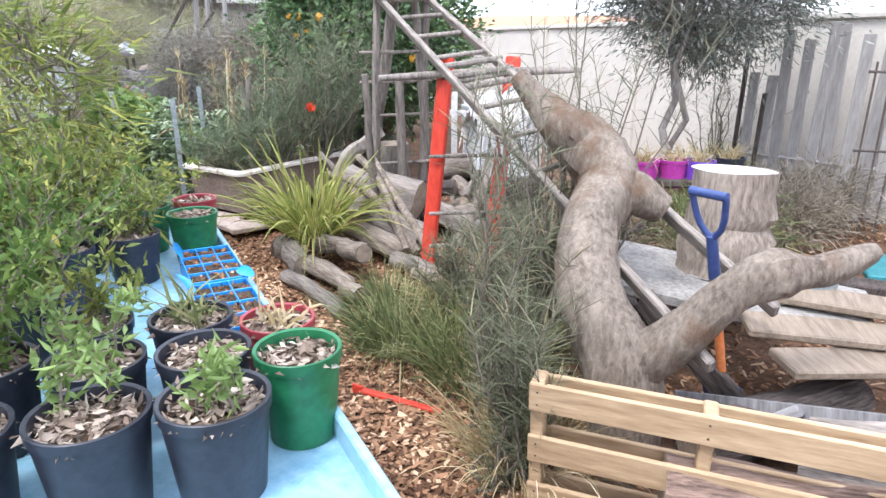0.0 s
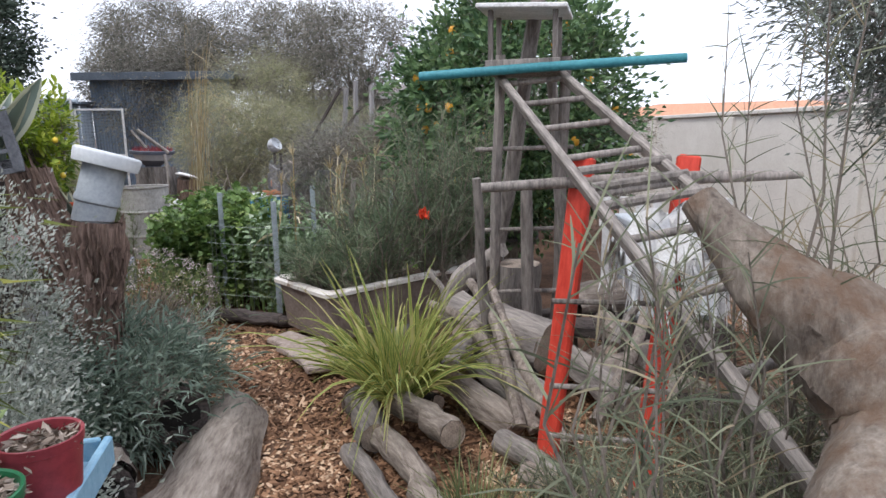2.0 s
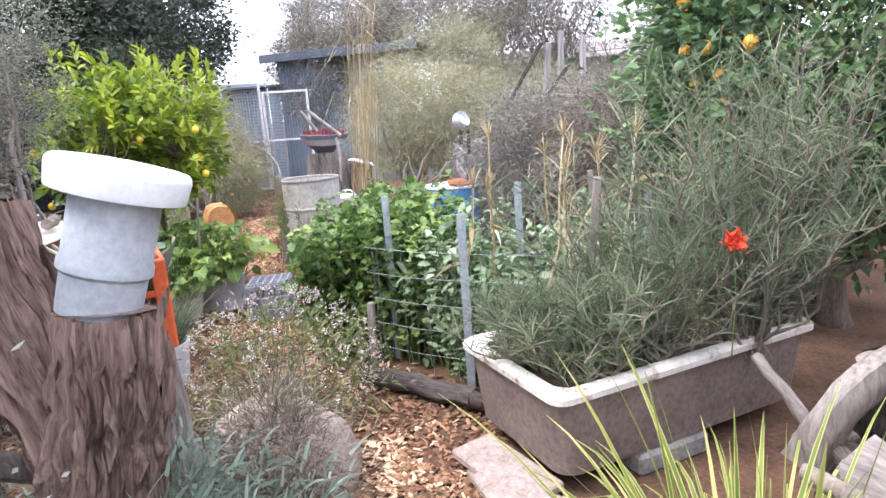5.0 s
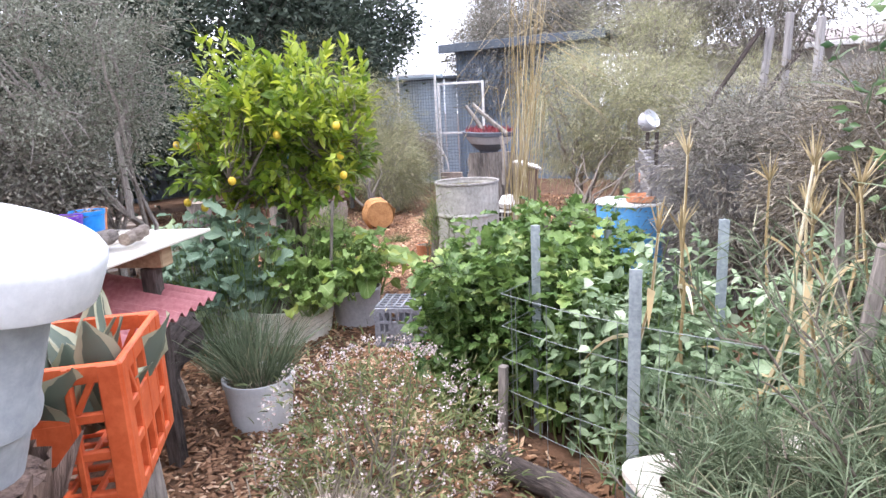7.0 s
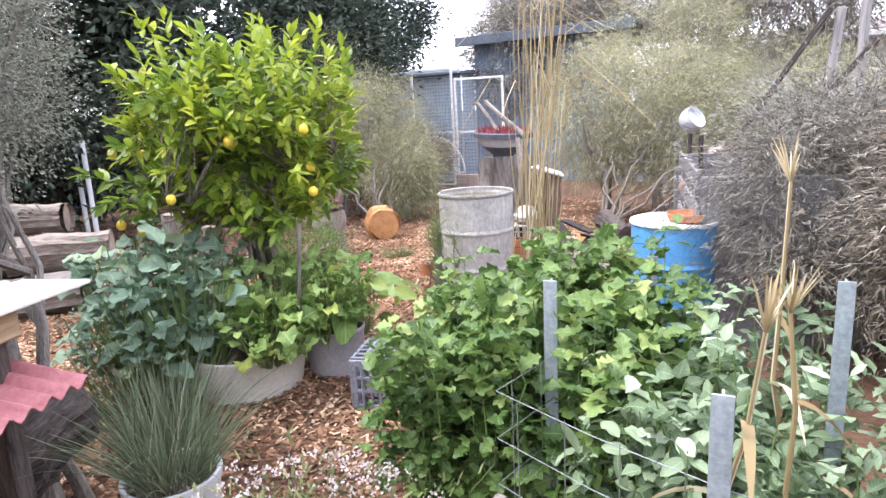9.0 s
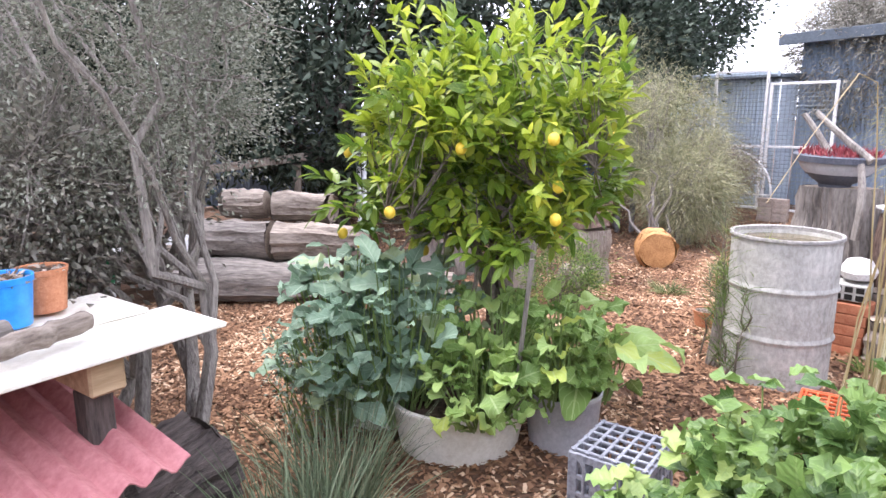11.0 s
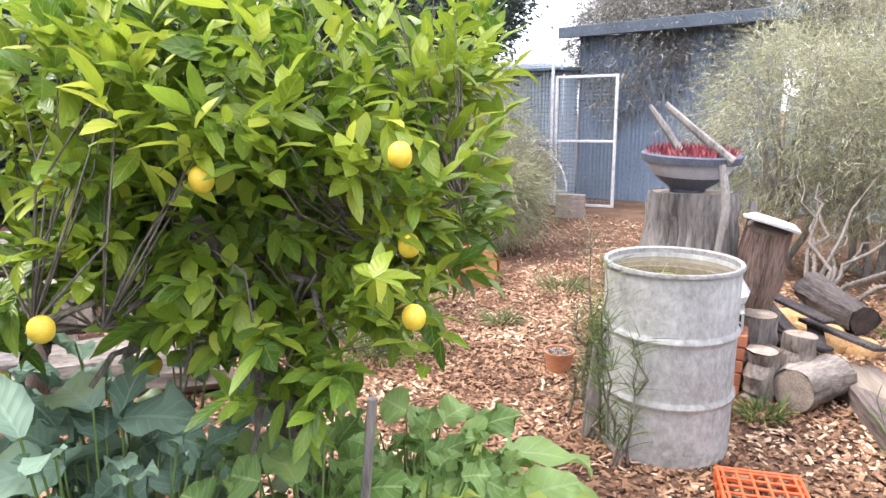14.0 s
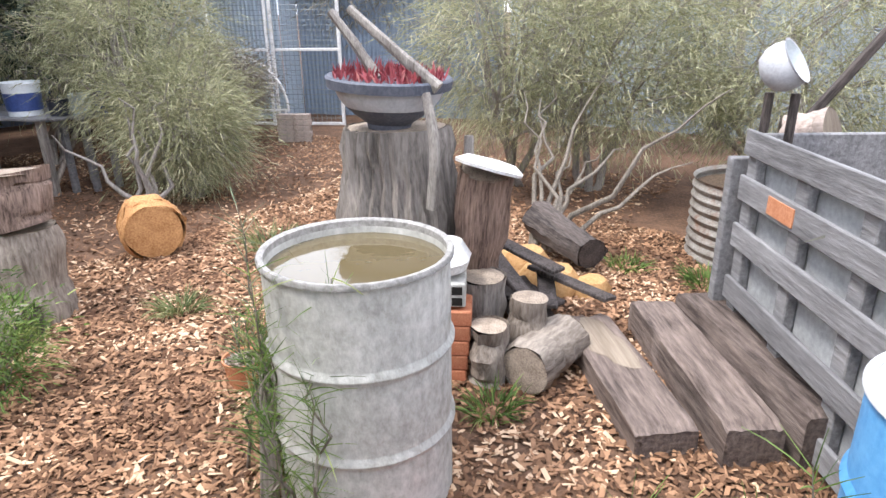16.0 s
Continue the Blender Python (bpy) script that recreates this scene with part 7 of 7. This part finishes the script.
for k, (a, b) in enumerate([((-4.35, 11.3, 0), (-4.15, 11.3, 2.3)), ((-3.95, 11.1, 0), (-3.9, 11.1, 2.4)), ((-3.6, 10.9, 0), (-3.55, 10.9, 2.3))]):
    m, L = along(a, b)
    thing("grey_post", Geo().box((0.1, 0.05, L), pose(0, 0, L / 2), 0.006), "fence_wood", "tall grey timber post behind the compost bay", "post", m, "grey posts behind the bay")
for a, b in (((-5.0, 11.0, 1.0), (-4.2, 11.2, 2.3)), ((-4.8, 10.9, 0.7), (-3.8, 11.1, 2.0))):
    m, L = along(a, b)
    thing("dark_brace", Geo().box((0.07, 0.04, L), pose(0, 0, L / 2), 0.005), "dark_wood", "dark timber brace leaning behind the bay", "brace", m)
log("pale_round", (-5.0, 10.85, 1.0), (-4.8, 10.8, 1.06), 0.13, 0.13, "stone", "pale timber round lying on the bay", 560, "ply", 0, 0.03, 0, 22, "log")
n_ = 44
tank = Geo()
an = np.linspace(0, 2 * np.pi, n_, endpoint=False)
zz = np.linspace(0, 0.62, 49)
tank.add(np.concatenate([np.stack([(0.5 + 0.012 * math.sin(z / 0.076 * 2 * math.pi)) * np.cos(an), (0.5 + 0.012 * math.sin(z / 0.076 * 2 * math.pi)) * np.sin(an), np.full(n_, z)], 1) for z in zz]), [(i * n_ + j, i * n_ + (j + 1) % n_, (i + 1) * n_ + (j + 1) % n_, (i + 1) * n_ + j) for i in range(48) for j in range(n_)])
tk = thing("tank_planter", tank, "rusty_steel", "round corrugated steel garden bed with rusty ridges", "planter", pose(-5.24, 12.0, gz(0, 11)) @ Matrix.Diagonal((0.84, 0.84, 0.95, 1)))
part("soil", Geo().lathe([(0.49, 0.55), (0.001, 0.58)], 30), "dirt", tk)
bdrum = drum("blue_drum", pose(-4.27, 8.86, -0.06), "blue_drum", "light blue plastic drum with a white rim", 0.86, 0.285, 0.2, "lid_white")
thing("wooden_paddle", Geo().tube([(0, 0, 0), (0.04, 0.02, 0.3), (0.06, 0.02, 0.62)], [0.012, 0.014, 0.03], 8), "grey_wood", "pale stick standing against the blue drum", "stick", pose(-4.46, 8.3, gz(0, 8)))
part("lid", Geo().lathe([(0.274, 0.846), (0.24, 0.838), (0.001, 0.842)], 48), "lid_white", bdrum, "white plastic lid")
bpot = empty("pot_lid", "shallow terracotta dish on the blue drum", "dish", pose(-4.2, 8.92, 0.79))
part("body", Geo().lathe([(0.001, 0), (0.13, 0), (0.15, 0.05), (0.14, 0.052), (0.12, 0.01), (0.001, 0.008)], 28), "terracotta", bpot)
sheoak((-4.45, 8.35, gz(0, 8)), 10, 0.9, 0.18, 610, "thin green sheoak seedling beside the blue drum", "lf_herb")
for k, (x, y, q) in enumerate([(-5.85, 9.3, 0.2), (-5.35, 11.3, 0.25), (-4.7, 9.1, 0.2), (-5.9, 11.3, 0.2), (-8.0, 9.2, 0.25), (-8.4, 10.3, 0.35)]):
    tussock("ground_weed", (x, y, gz(x, y)), 160, q * 0.8, 0.006, "lf_herb" if k < 4 else "lf_grass", 1.6, 0.4, "small green weed growing through the mulch", 620 + k, q * 0.5)
shrub("green_bush", (-7.99, 8.05, gz(0, 8)), (-7.99, 8.05, 0.2), (0.36, 0.36, 0.34), 90, 0.07, 46, "lf_herb", 0.05, 0.006, "low fine-leaved green bush growing on the mulch", 690, "blades")
# rounds, stacked logs, table of pots to the west
log("orange_round", (-9.15, 9.75, 0.16), (-8.88, 9.64, 0.16), 0.22, 0.215, "orange_cut", "freshly cut orange timber round lying on mulch", 570, "orange_cut", 0, 0.06, 0, 26, "log")
log("stacked_log", (-8.7, 8.72, gz(0, 8)), (-8.7, 8.72, 0.5), 0.2, 0.19, "drift", "upright pale log under a second log", 571, "end_grain", 0, 0.05, 0.04, 26, "log")
log("stacked_log", (-8.72, 8.72, 0.5), (-8.74, 8.74, 0.82), 0.2, 0.19, "brown_wood", "short brown round stacked on a pale log", 572, "end_grain", 0, 0.05, 0.04, 26, "log")
log("stacked_log", (-8.35, 8.5, 0.02), (-8.6, 8.35, 0.05), 0.13, 0.12, "drift", "hollow pale log lying by the stack", 573, "dark_wood", 0, 0.06, 0.03, 22, "log", hollow=0.6)
table = empty("outdoor_table", "rough grey timber table crowded with pots", "table", pose(-12.1, 10.2, gz(0, 9), 0, 0, 20))
for k in range(5):
    part("board", Geo().box((1.5, 0.14, 0.03), pose(0, -0.3 + 0.15 * k, 0.78), 0.005), "grey_plank", table, smooth=False)
for x in (-0.65, 0.65):
    for y in (-0.27, 0.27):
        part("leg", Geo().box((0.07, 0.07, 0.763), pose(x, y, 0.38), 0.006), "grey_wood", table)
    part("brace", Geo().tube([(x, -0.27, 0.1), (x, 0.27, 0.7)], 0.03, 8), "drift", table)
tub = empty("white_tub", "white plastic tub with a dark blue label", "tub", pose(-11.7, 10.2, gz(0, 9) + 0.795))
part("body", Geo().lathe([(0.001, 0), (0.15, 0), (0.17, 0.3), (0.178, 0.3), (0.178, 0.32), (0.168, 0.32), (0.16, 0.26), (0.001, 0.26)], 36), "lid_white", tub)
part("label", Geo().lathe([(0.158, 0.05), (0.1685, 0.22)], 36), "navy", tub, "dark blue label band")
for k, (x, y, q, h, mt, lb) in enumerate([(-11.35, 10.35, 0.1, 0.16, "black_pot", "black plastic pot on the table"), (-11.22, 10.5, 0.1, 0.2, "steel", "grey metal pail on the table"), (-12.2, 10.05, 0.12, 0.2, "blue_tray", "blue plastic pot on the table"), (-11.15, 10.7, 0.09, 0.2, "navy", "navy plastic pot on the table"), (-12.5, 10.15, 0.1, 0.18, "orange_plastic", "orange plastic pot on the table")]):
    z = gz(0, 9) + 0.795
    if x > -11.4:
        thing("side_shelf", Geo().box((0.3, 0.3, 0.03), pose(0, 0, -0.017), 0.004).box((0.06, 0.06, z - gz(0, 9) - 0.034), pose(0, 0, -(z - gz(0, 9)) / 2 - 0.017), 0.004), "grey_plank", "small grey shelf on a post beside the table", "shelf", pose(x, y, z))
    pot("small_pot", pose(x, y, z), q, h, mt, lb, 640 + k, 0.85, group="pots on the table", sprig=("lf_broad", 12, 0.25, "fern") if k == 2 else None)
bucket = empty("green_bucket", "dark green slatted plastic basket on the ground", "basket", pose(-11.7, 12.5, gz(0, 11)))
part("body", Geo().lathe([(0.001, 0), (0.18, 0), (0.21, 0.45), (0.225, 0.45), (0.22, 0.47), (0.2, 0.44)], 30), "green_pot", bucket)
BR2 = mesh_of("brick", Geo().box((0.23, 0.11, 0.076), None, 0.006), "stone", False)
far = empty("brick_stack", "stack of dusty pinkish bricks at the path end", "bricks", pose(-11.3, 13.55, gz(0, 13), 0, 0, 30))
for k in range(5):
    for j in range(2):
        part("brick", BR2, None, far, m=pose(0.24 * j - 0.24 + 0.01 * (k % 2), 0, 0.04 + 0.079 * k))
r = np.random.RandomState(83)
for k in range(7):
    end = np.array([-10.15 + 0.35 * r.randn(), 10.45 + 0.3 * r.randn(), 0.65 + 0.55 * r.rand()])
    stick("dead_branch", bough((-9.85 + 0.05 * r.randn(), 10.2 + 0.05 * r.randn(), gz(0, 9)), end, 0.05, 8, r, 0.04), np.linspace(0.028, 0.006, 8), "bark_grey", "bare pale dead branch of the shrub by the table", 580 + k, group="dead branches by the table")

# log pile behind the lemon tree
for k, (a, b, q, mt) in enumerate([((-9.0, 4.6, 0.15), (-8.45, 6.0, 0.16), 0.2, "grey_wood"), ((-8.4, 6.1, 0.13), (-8.0, 7.0, 0.13), 0.17, "drift"), ((-9.42, 4.7, 0.16), (-8.86, 6.2, 0.17), 0.21, "grey_wood"), ((-9.2, 4.75, 0.5), (-8.93, 5.45, 0.5), 0.19, "grey_wood"),
                                   ((-8.9, 5.5, 0.49), (-8.6, 6.3, 0.48), 0.18, "drift"), ((-9.32, 5.0, 0.82), (-9.16, 5.42, 0.82), 0.14, "drift"), ((-9.13, 5.48, 0.8), (-8.92, 6.02, 0.79), 0.14, "drift"), ((-9.7, 4.0, 0.15), (-9.1, 4.5, 0.3), 0.16, "drift")]):
    log("firewood_log", a, b, q, q * 0.95, mt, "thick grey firewood log in a pile behind the lemon tree", 590 + k, "end_grain", 0.02, 0.05, 0.07, 26, group="firewood log pile")
for k, (x, y) in enumerate([(-9.2, 7.4), (-8.6, 7.9), (-8.9, 7.0)]):
    log("post_stump", (x, y, gz(0, 7)), (x, y, 0.45 + 0.12 * k), 0.14, 0.13, "grey_wood", "upright grey cut post behind the lemon tree", 600 + k, "end_grain", 0, 0.05, 0.04, 20, "stump")
for x in (-11.2, -10.7):
    thing("white_post", Geo().tube([(0, 0, 0), (0, 0, 1.5)], 0.03, 10), "lid_white", "slim white pipe post beneath the dark trees", "post", pose(x, 6.6, gz(0, 6)))
rustic = empty("rustic_fence", "low rustic timber rail fence beneath the dark trees", "fence", pose(0, 0, 0), kind="structure")
for p in ((-10.9, 4.4), (-11.2, 5.8)):
    part("post", Geo().box((0.12, 0.1, 1.15), pose(*p, 0.5), 0.01), "drift", rustic)
part("rail", Geo().box((0.1, 1.7, 0.1), pose(-11.05, 5.1, 1.08, 6, 0, 10), 0.01), "drift", rustic)

# rubble, bin and bags beneath the trees
r = np.random.RandomState(31)
for k in range(16):
    x, y, q = -9.3 + 1.1 * r.randn() * 0.7, 3.4 + 0.7 * r.randn(), 0.1 + 0.13 * r.rand()
    thing("rubble_stone", Geo().lathe([(0.001, q * 0.9), (q * 0.6, q * 0.85), (q, q * 0.35), (q * 0.9, -0.04)], 9, 0.14, 800 + k), "white_paint" if k % 3 == 0 else "grey_stone", "pale broken stone dumped beneath the trees", "stone", pose(x, y, gz(x, y), 0, 0, 40 * k), "pale stones beneath the trees")
bin_ = empty("green_bin", "dark green plastic bin with a white label", "bin", pose(-8.75, 3.85, gz(0, 4)))
part("body", Geo().lathe([(0.001, 0), (0.2, 0), (0.25, 0.5), (0.265, 0.5), (0.265, 0.53), (0.24, 0.53), (0.22, 0.3)], 30), "green_pot", bin_)
part("label", Geo().lathe([(0.222, 0.18), (0.243, 0.36)], 30), "lid_white", bin_, "white label band")
for k, (x, y, q) in enumerate([(-10.3, 3.6, 0.3), (-10.0, 4.25, 0.26), (-10.6, 4.4, 0.28)]):
    thing("white_sack", Geo().lathe([(0.001, q * 1.5), (q * 0.3, q * 1.5), (q * 0.75, q * 1.2), (q, q * 0.5), (q * 0.85, -0.03)], 18, 0.07, 840 + k), "fleece", "full white sack standing beneath the dark trees", "sack", pose(x, y, gz(x, y)), "white sacks")

# tubs of vegetables, grey crate, white bucket
for k, (x, y, q, h, mt) in enumerate([(-5.72, 6.36, 0.36, 0.27, "sheet"), (-6.2, 6.05, 0.36, 0.27, "sheet"), (-5.55, 6.88, 0.2, 0.3, "bowl_pale")]):
    tb = empty("planting_tub", "cut-down pale tub planted with vegetables", "tub", pose(x, y, gz(x, y)), "tubs of vegetables")
    part("wall", Geo().lathe([(0.001, 0), (q * 0.88, 0), (q, h * 0.92), (q * 1.03, h * 0.94), (q * 1.03, h), (q * 0.97, h), (q * 0.9, h * 0.7)], 40, 0.015, k), mt, tb)
    part("soil", Geo().lathe([(q * 0.93, h * 0.82), (0.001, h * 0.85)], 24), "dirt", tb)
crate("grey_crate", pose(-4.92, 6.85, gz(0, 6), 0, 0, 38), "grey_plastic", "upturned grey plastic bottle crate on the mulch", 0.34, 0.29, 6)
lid = Geo()
for i in range(6):
    lid.box((0.33, 0.014, 0.012), pose(0, -0.15 + 0.06 * i, 0), 0.002).box((0.014, 0.33, 0.012), pose(-0.15 + 0.06 * i, 0, 0.0005), 0.002)
thing("crate_grid", lid, "grey_plastic", "grey plastic grid lying on the crate", "grid", pose(-4.92, 6.85, gz(0, 6) + 0.297, 0, 0, 38))
pot("white_bucket", pose(-4.5, 5.5, gz(0, 5)), 0.19, 0.3, "lid_white", "white bucket planted with fine rushes", 650, 0.82)
tussock("rush", (-4.5, 5.5, gz(0, 5) + 0.24), 420, 0.55, 0.004, "lf_rush", 0.8, 0.3, "fine grey-green rush growing in the bucket", 651, 0.13)
tussock("rush", (-5.2, 5.68, gz(0, 5)), 380, 0.6, 0.004, "lf_rush", 0.6, 0.25, "fine grey-green rush beside the tubs", 652, 0.14)
pot("white_bucket", pose(-5.2, 5.02, gz(0, 5)), 0.16, 0.25, "lid_white", "white bucket standing under the sheet table", 653, 0.82)
stick("cane", [(-5.4, 6.55, 0.2), (-5.38, 6.57, 0.6), (-5.35, 6.6, 1.0)], 0.012, "grey_wood", "straight timber cane among the vegetables", 654, "cane")

# low shelter of sheets with pots
shel = empty("sheet_bench", "low bench of pale fibre sheets on a pallet base", "bench", pose(-4.48, 5.33, 0, 0, 0, 129))
for k, (x1, y0, z) in enumerate([(0.0, 0.0, 1.08), (-0.08, 0.25, 1.096), (-0.3, 0.5, 1.08)]):
    part("sheet", Geo().box((1.5, 0.28, 0.014), pose(x1 - 0.75, y0 + 0.14, z, 0, 0, 0), 0.003), "sheet", shel, smooth=False)
for s in (-1.25, -0.3):
    part("bearer", Geo().box((0.09, 0.6, 0.1), pose(s, 0.36, 1.02), 0.006), "pine", shel, smooth=False)
for x in (-1.3, -0.3):
    for y in (0.15, 0.6):
        part("leg", Geo().box((0.07, 0.07, 1.0), pose(x, y, 0.465), 0.006), "dark_wood", shel)
me = corrugated(1.2, 0.75, 0.076, 0.03)
part("red_sheet", me, "red_iron", shel, "faded red corrugated iron sheet", m=pose(-1.4, -0.1, 0.8, -80, 0, 0))
log("sheet_weight", (-4.22, 4.86, 1.138), (-4.42, 5.0, 1.138), 0.027, 0.025, "drift", "short round timber lying on the sheets", 655, "end_grain", 0, 0.04, 0, 14, "log")
log("sheet_weight", (-4.22, 4.75, 1.143), (-4.36, 4.85, 1.143), 0.032, 0.03, "grey_wood", "short round timber lying on the sheets", 656, "end_grain", 0, 0.04, 0, 14, "log")
for k, (x, y, q, h, mt, lb) in enumerate([(-4.5, 4.8, 0.072, 0.13, "blue_tray", "blue plastic pot on the sheet bench"), (-4.63, 4.85, 0.065, 0.12, "terracotta", "orange terracotta pot on the sheet bench"), (-4.4, 4.69, 0.07, 0.13, "purple", "purple plastic pot on the sheet bench"), (-4.28, 4.58, 0.07, 0.12, "black_pot", "black plastic pot on the sheet bench"), (-4.02, 4.48, 0.065, 0.12, "green_pot", "green plastic pot on the sheet bench")]):
    pot("small_pot", pose(x, y, 1.117), q, h, mt, lb, 660 + k, 0.8, group="pots on the sheet bench")
log("dark_log", (-4.62, 4.95, 0.45), (-4.85, 5.2, 0.5), 0.16, 0.15, "dark_wood", "dark burnt log beneath the red sheet", 657, "dark_wood", 0, 0.08, 0.1, 30, hollow=0.5)

# jerry can, tub, clutter by the tower
can = empty("plastic_can", "pale green plastic water can with a bent neck", "can", pose(-1.42, 8.0, 0.38))
part("body", Geo().lathe([(0.001, 0), (0.16, 0.01), (0.17, 0.05), (0.17, 0.3), (0.13, 0.38), (0.05, 0.42), (0.001, 0.42)], 26), "pvc", can)
part("neck", Geo().tube([(0, 0, 0.4), (-0.04, 0, 0.5), (-0.1, 0, 0.58)], 0.018, 8), "lid_white", can)
thing("can_stand", Geo().box((0.6, 0.5, 0.46), None, 0.02), "bath_side", "old grey tub under the water can", "tub", pose(-1.42, 8.05, 0.14, 0, 0, 10))
wt = empty("water_tub", "large pale plastic tub behind the ladder", "tub", pose(0.5, 5.75, 0.34, 0, 0, 15) @ Matrix.Diagonal((0.75, 0.8, 0.8, 1)))
part("body", Geo().box((0.75, 0.5, 0.75), pose(0, 0, 0.38), 0.05), "lid_white", wt)
part("lid", Geo().box((0.8, 0.55, 0.06), pose(0, 0, 0.79), 0.02), "lid_white", wt)
thing("tub_stand", Geo().box((0.7, 0.5, 0.42), None, 0.01), "dark_wood", "timber base under the pale tub", "base", pose(0.5, 5.75, 0.125, 0, 0, 15))
wr = empty("white_trellis", "white painted slatted trellis behind the ladder", "trellis", pose(0.1, 6.3, gz(0, 6)))
for k in range(8):
    part("slat", Geo().box((0.06, 0.02, 1.1), pose(0.12 * k, 0, 0.55), 0.003), "white_paint", wr)
for z in (0.25, 0.9):
    part("rail", Geo().box((0.95, 0.02, 0.05), pose(0.42, 0.022, z), 0.003), "white_paint", wr)
for k in range(5):
    thing("stacked_plank", Geo().box((1.6, 0.18, 0.05), None, 0.006), "grey_plank", "weathered plank in a stack beneath the orange tree", "plank", pose(-1.5, 8.75, 0.3 + 0.07 * k, 0, 0, 3 * (k % 3)), "planks beneath the orange tree")
thing("plank_stand", Geo().box((1.2, 0.3, 0.4), None, 0.02), "dark_wood", "dark timber base under the plank stack", "base", pose(-1.5, 8.75, 0.07))
# pots and litter by the wall
for k, (x, y, mt, lb) in enumerate([(1.6, 5.0, "magenta", "magenta plastic pot of dry stalks"), (1.85, 5.05, "magenta", "magenta plastic pot of dry stalks"), (2.05, 5.0, "purple", "purple plastic pot of dry stalks"), (2.35, 5.15, "black_pot", "black plastic pot of dry stalks")]):
    pot("coloured_pot", pose(x, y, 0.42), 0.12, 0.22, mt, lb, 670 + k, 0.85, group="coloured pots by the wall", sprig=("lf_straw", 60, 0.25, "blade"))
ben = empty("plank_bench", "low dark plank bench under the coloured pots", "bench", pose(1.98, 5.05, gz(0, 5)))
part("seat", Geo().box((1.2, 0.34, 0.05), pose(0, 0, 0.52), 0.006), "dark_wood", ben)
for s in (-0.5, 0.5):
    part("leg", Geo().box((0.08, 0.3, 0.495), pose(s, 0, 0.247), 0.006), "dark_wood", ben)
for k, (x, y) in enumerate([(1.2, 4.4), (1.9, 4.3), (2.7, 4.9), (2.5, 5.9), (3.2, 5.3)]):
    shrub("dry_weeds", (x, y, gz(x, y)), (x, y, 0.25), (0.45, 0.4, 0.3), 50, 0.08, 40, "lf_brown" if k % 2 == 0 else "lf_grass", 0.12, 0.005, "dry tangled weeds by the boundary wall", 680 + k, "blades")
for k, (x, y, a) in enumerate([(1.2, 3.6, 20), (1.5, 4.0, -30), (1.0, 4.3, 60), (2.1, 3.9, 10), (2.4, 3.4, -15)]):
    thing("timber_scrap", Geo().box((0.8, 0.14, 0.06), None, 0.008), "grey_plank" if k % 2 else "dark_wood", "weathered timber scrap lying in the yard", "timber", pose(x, y, gz(x, y) + 0.12 + 0.05 * k, 4, 3, a), "timber scraps in the yard")
thing("teal_cover", Geo().box((0.9, 0.6, 0.05), None, 0.02), "teal_pipe", "flat teal plastic cover on the ground", "cover", pose(3.6, 4.4, gz(0, 4) + 0.04, 0, 0, -20))
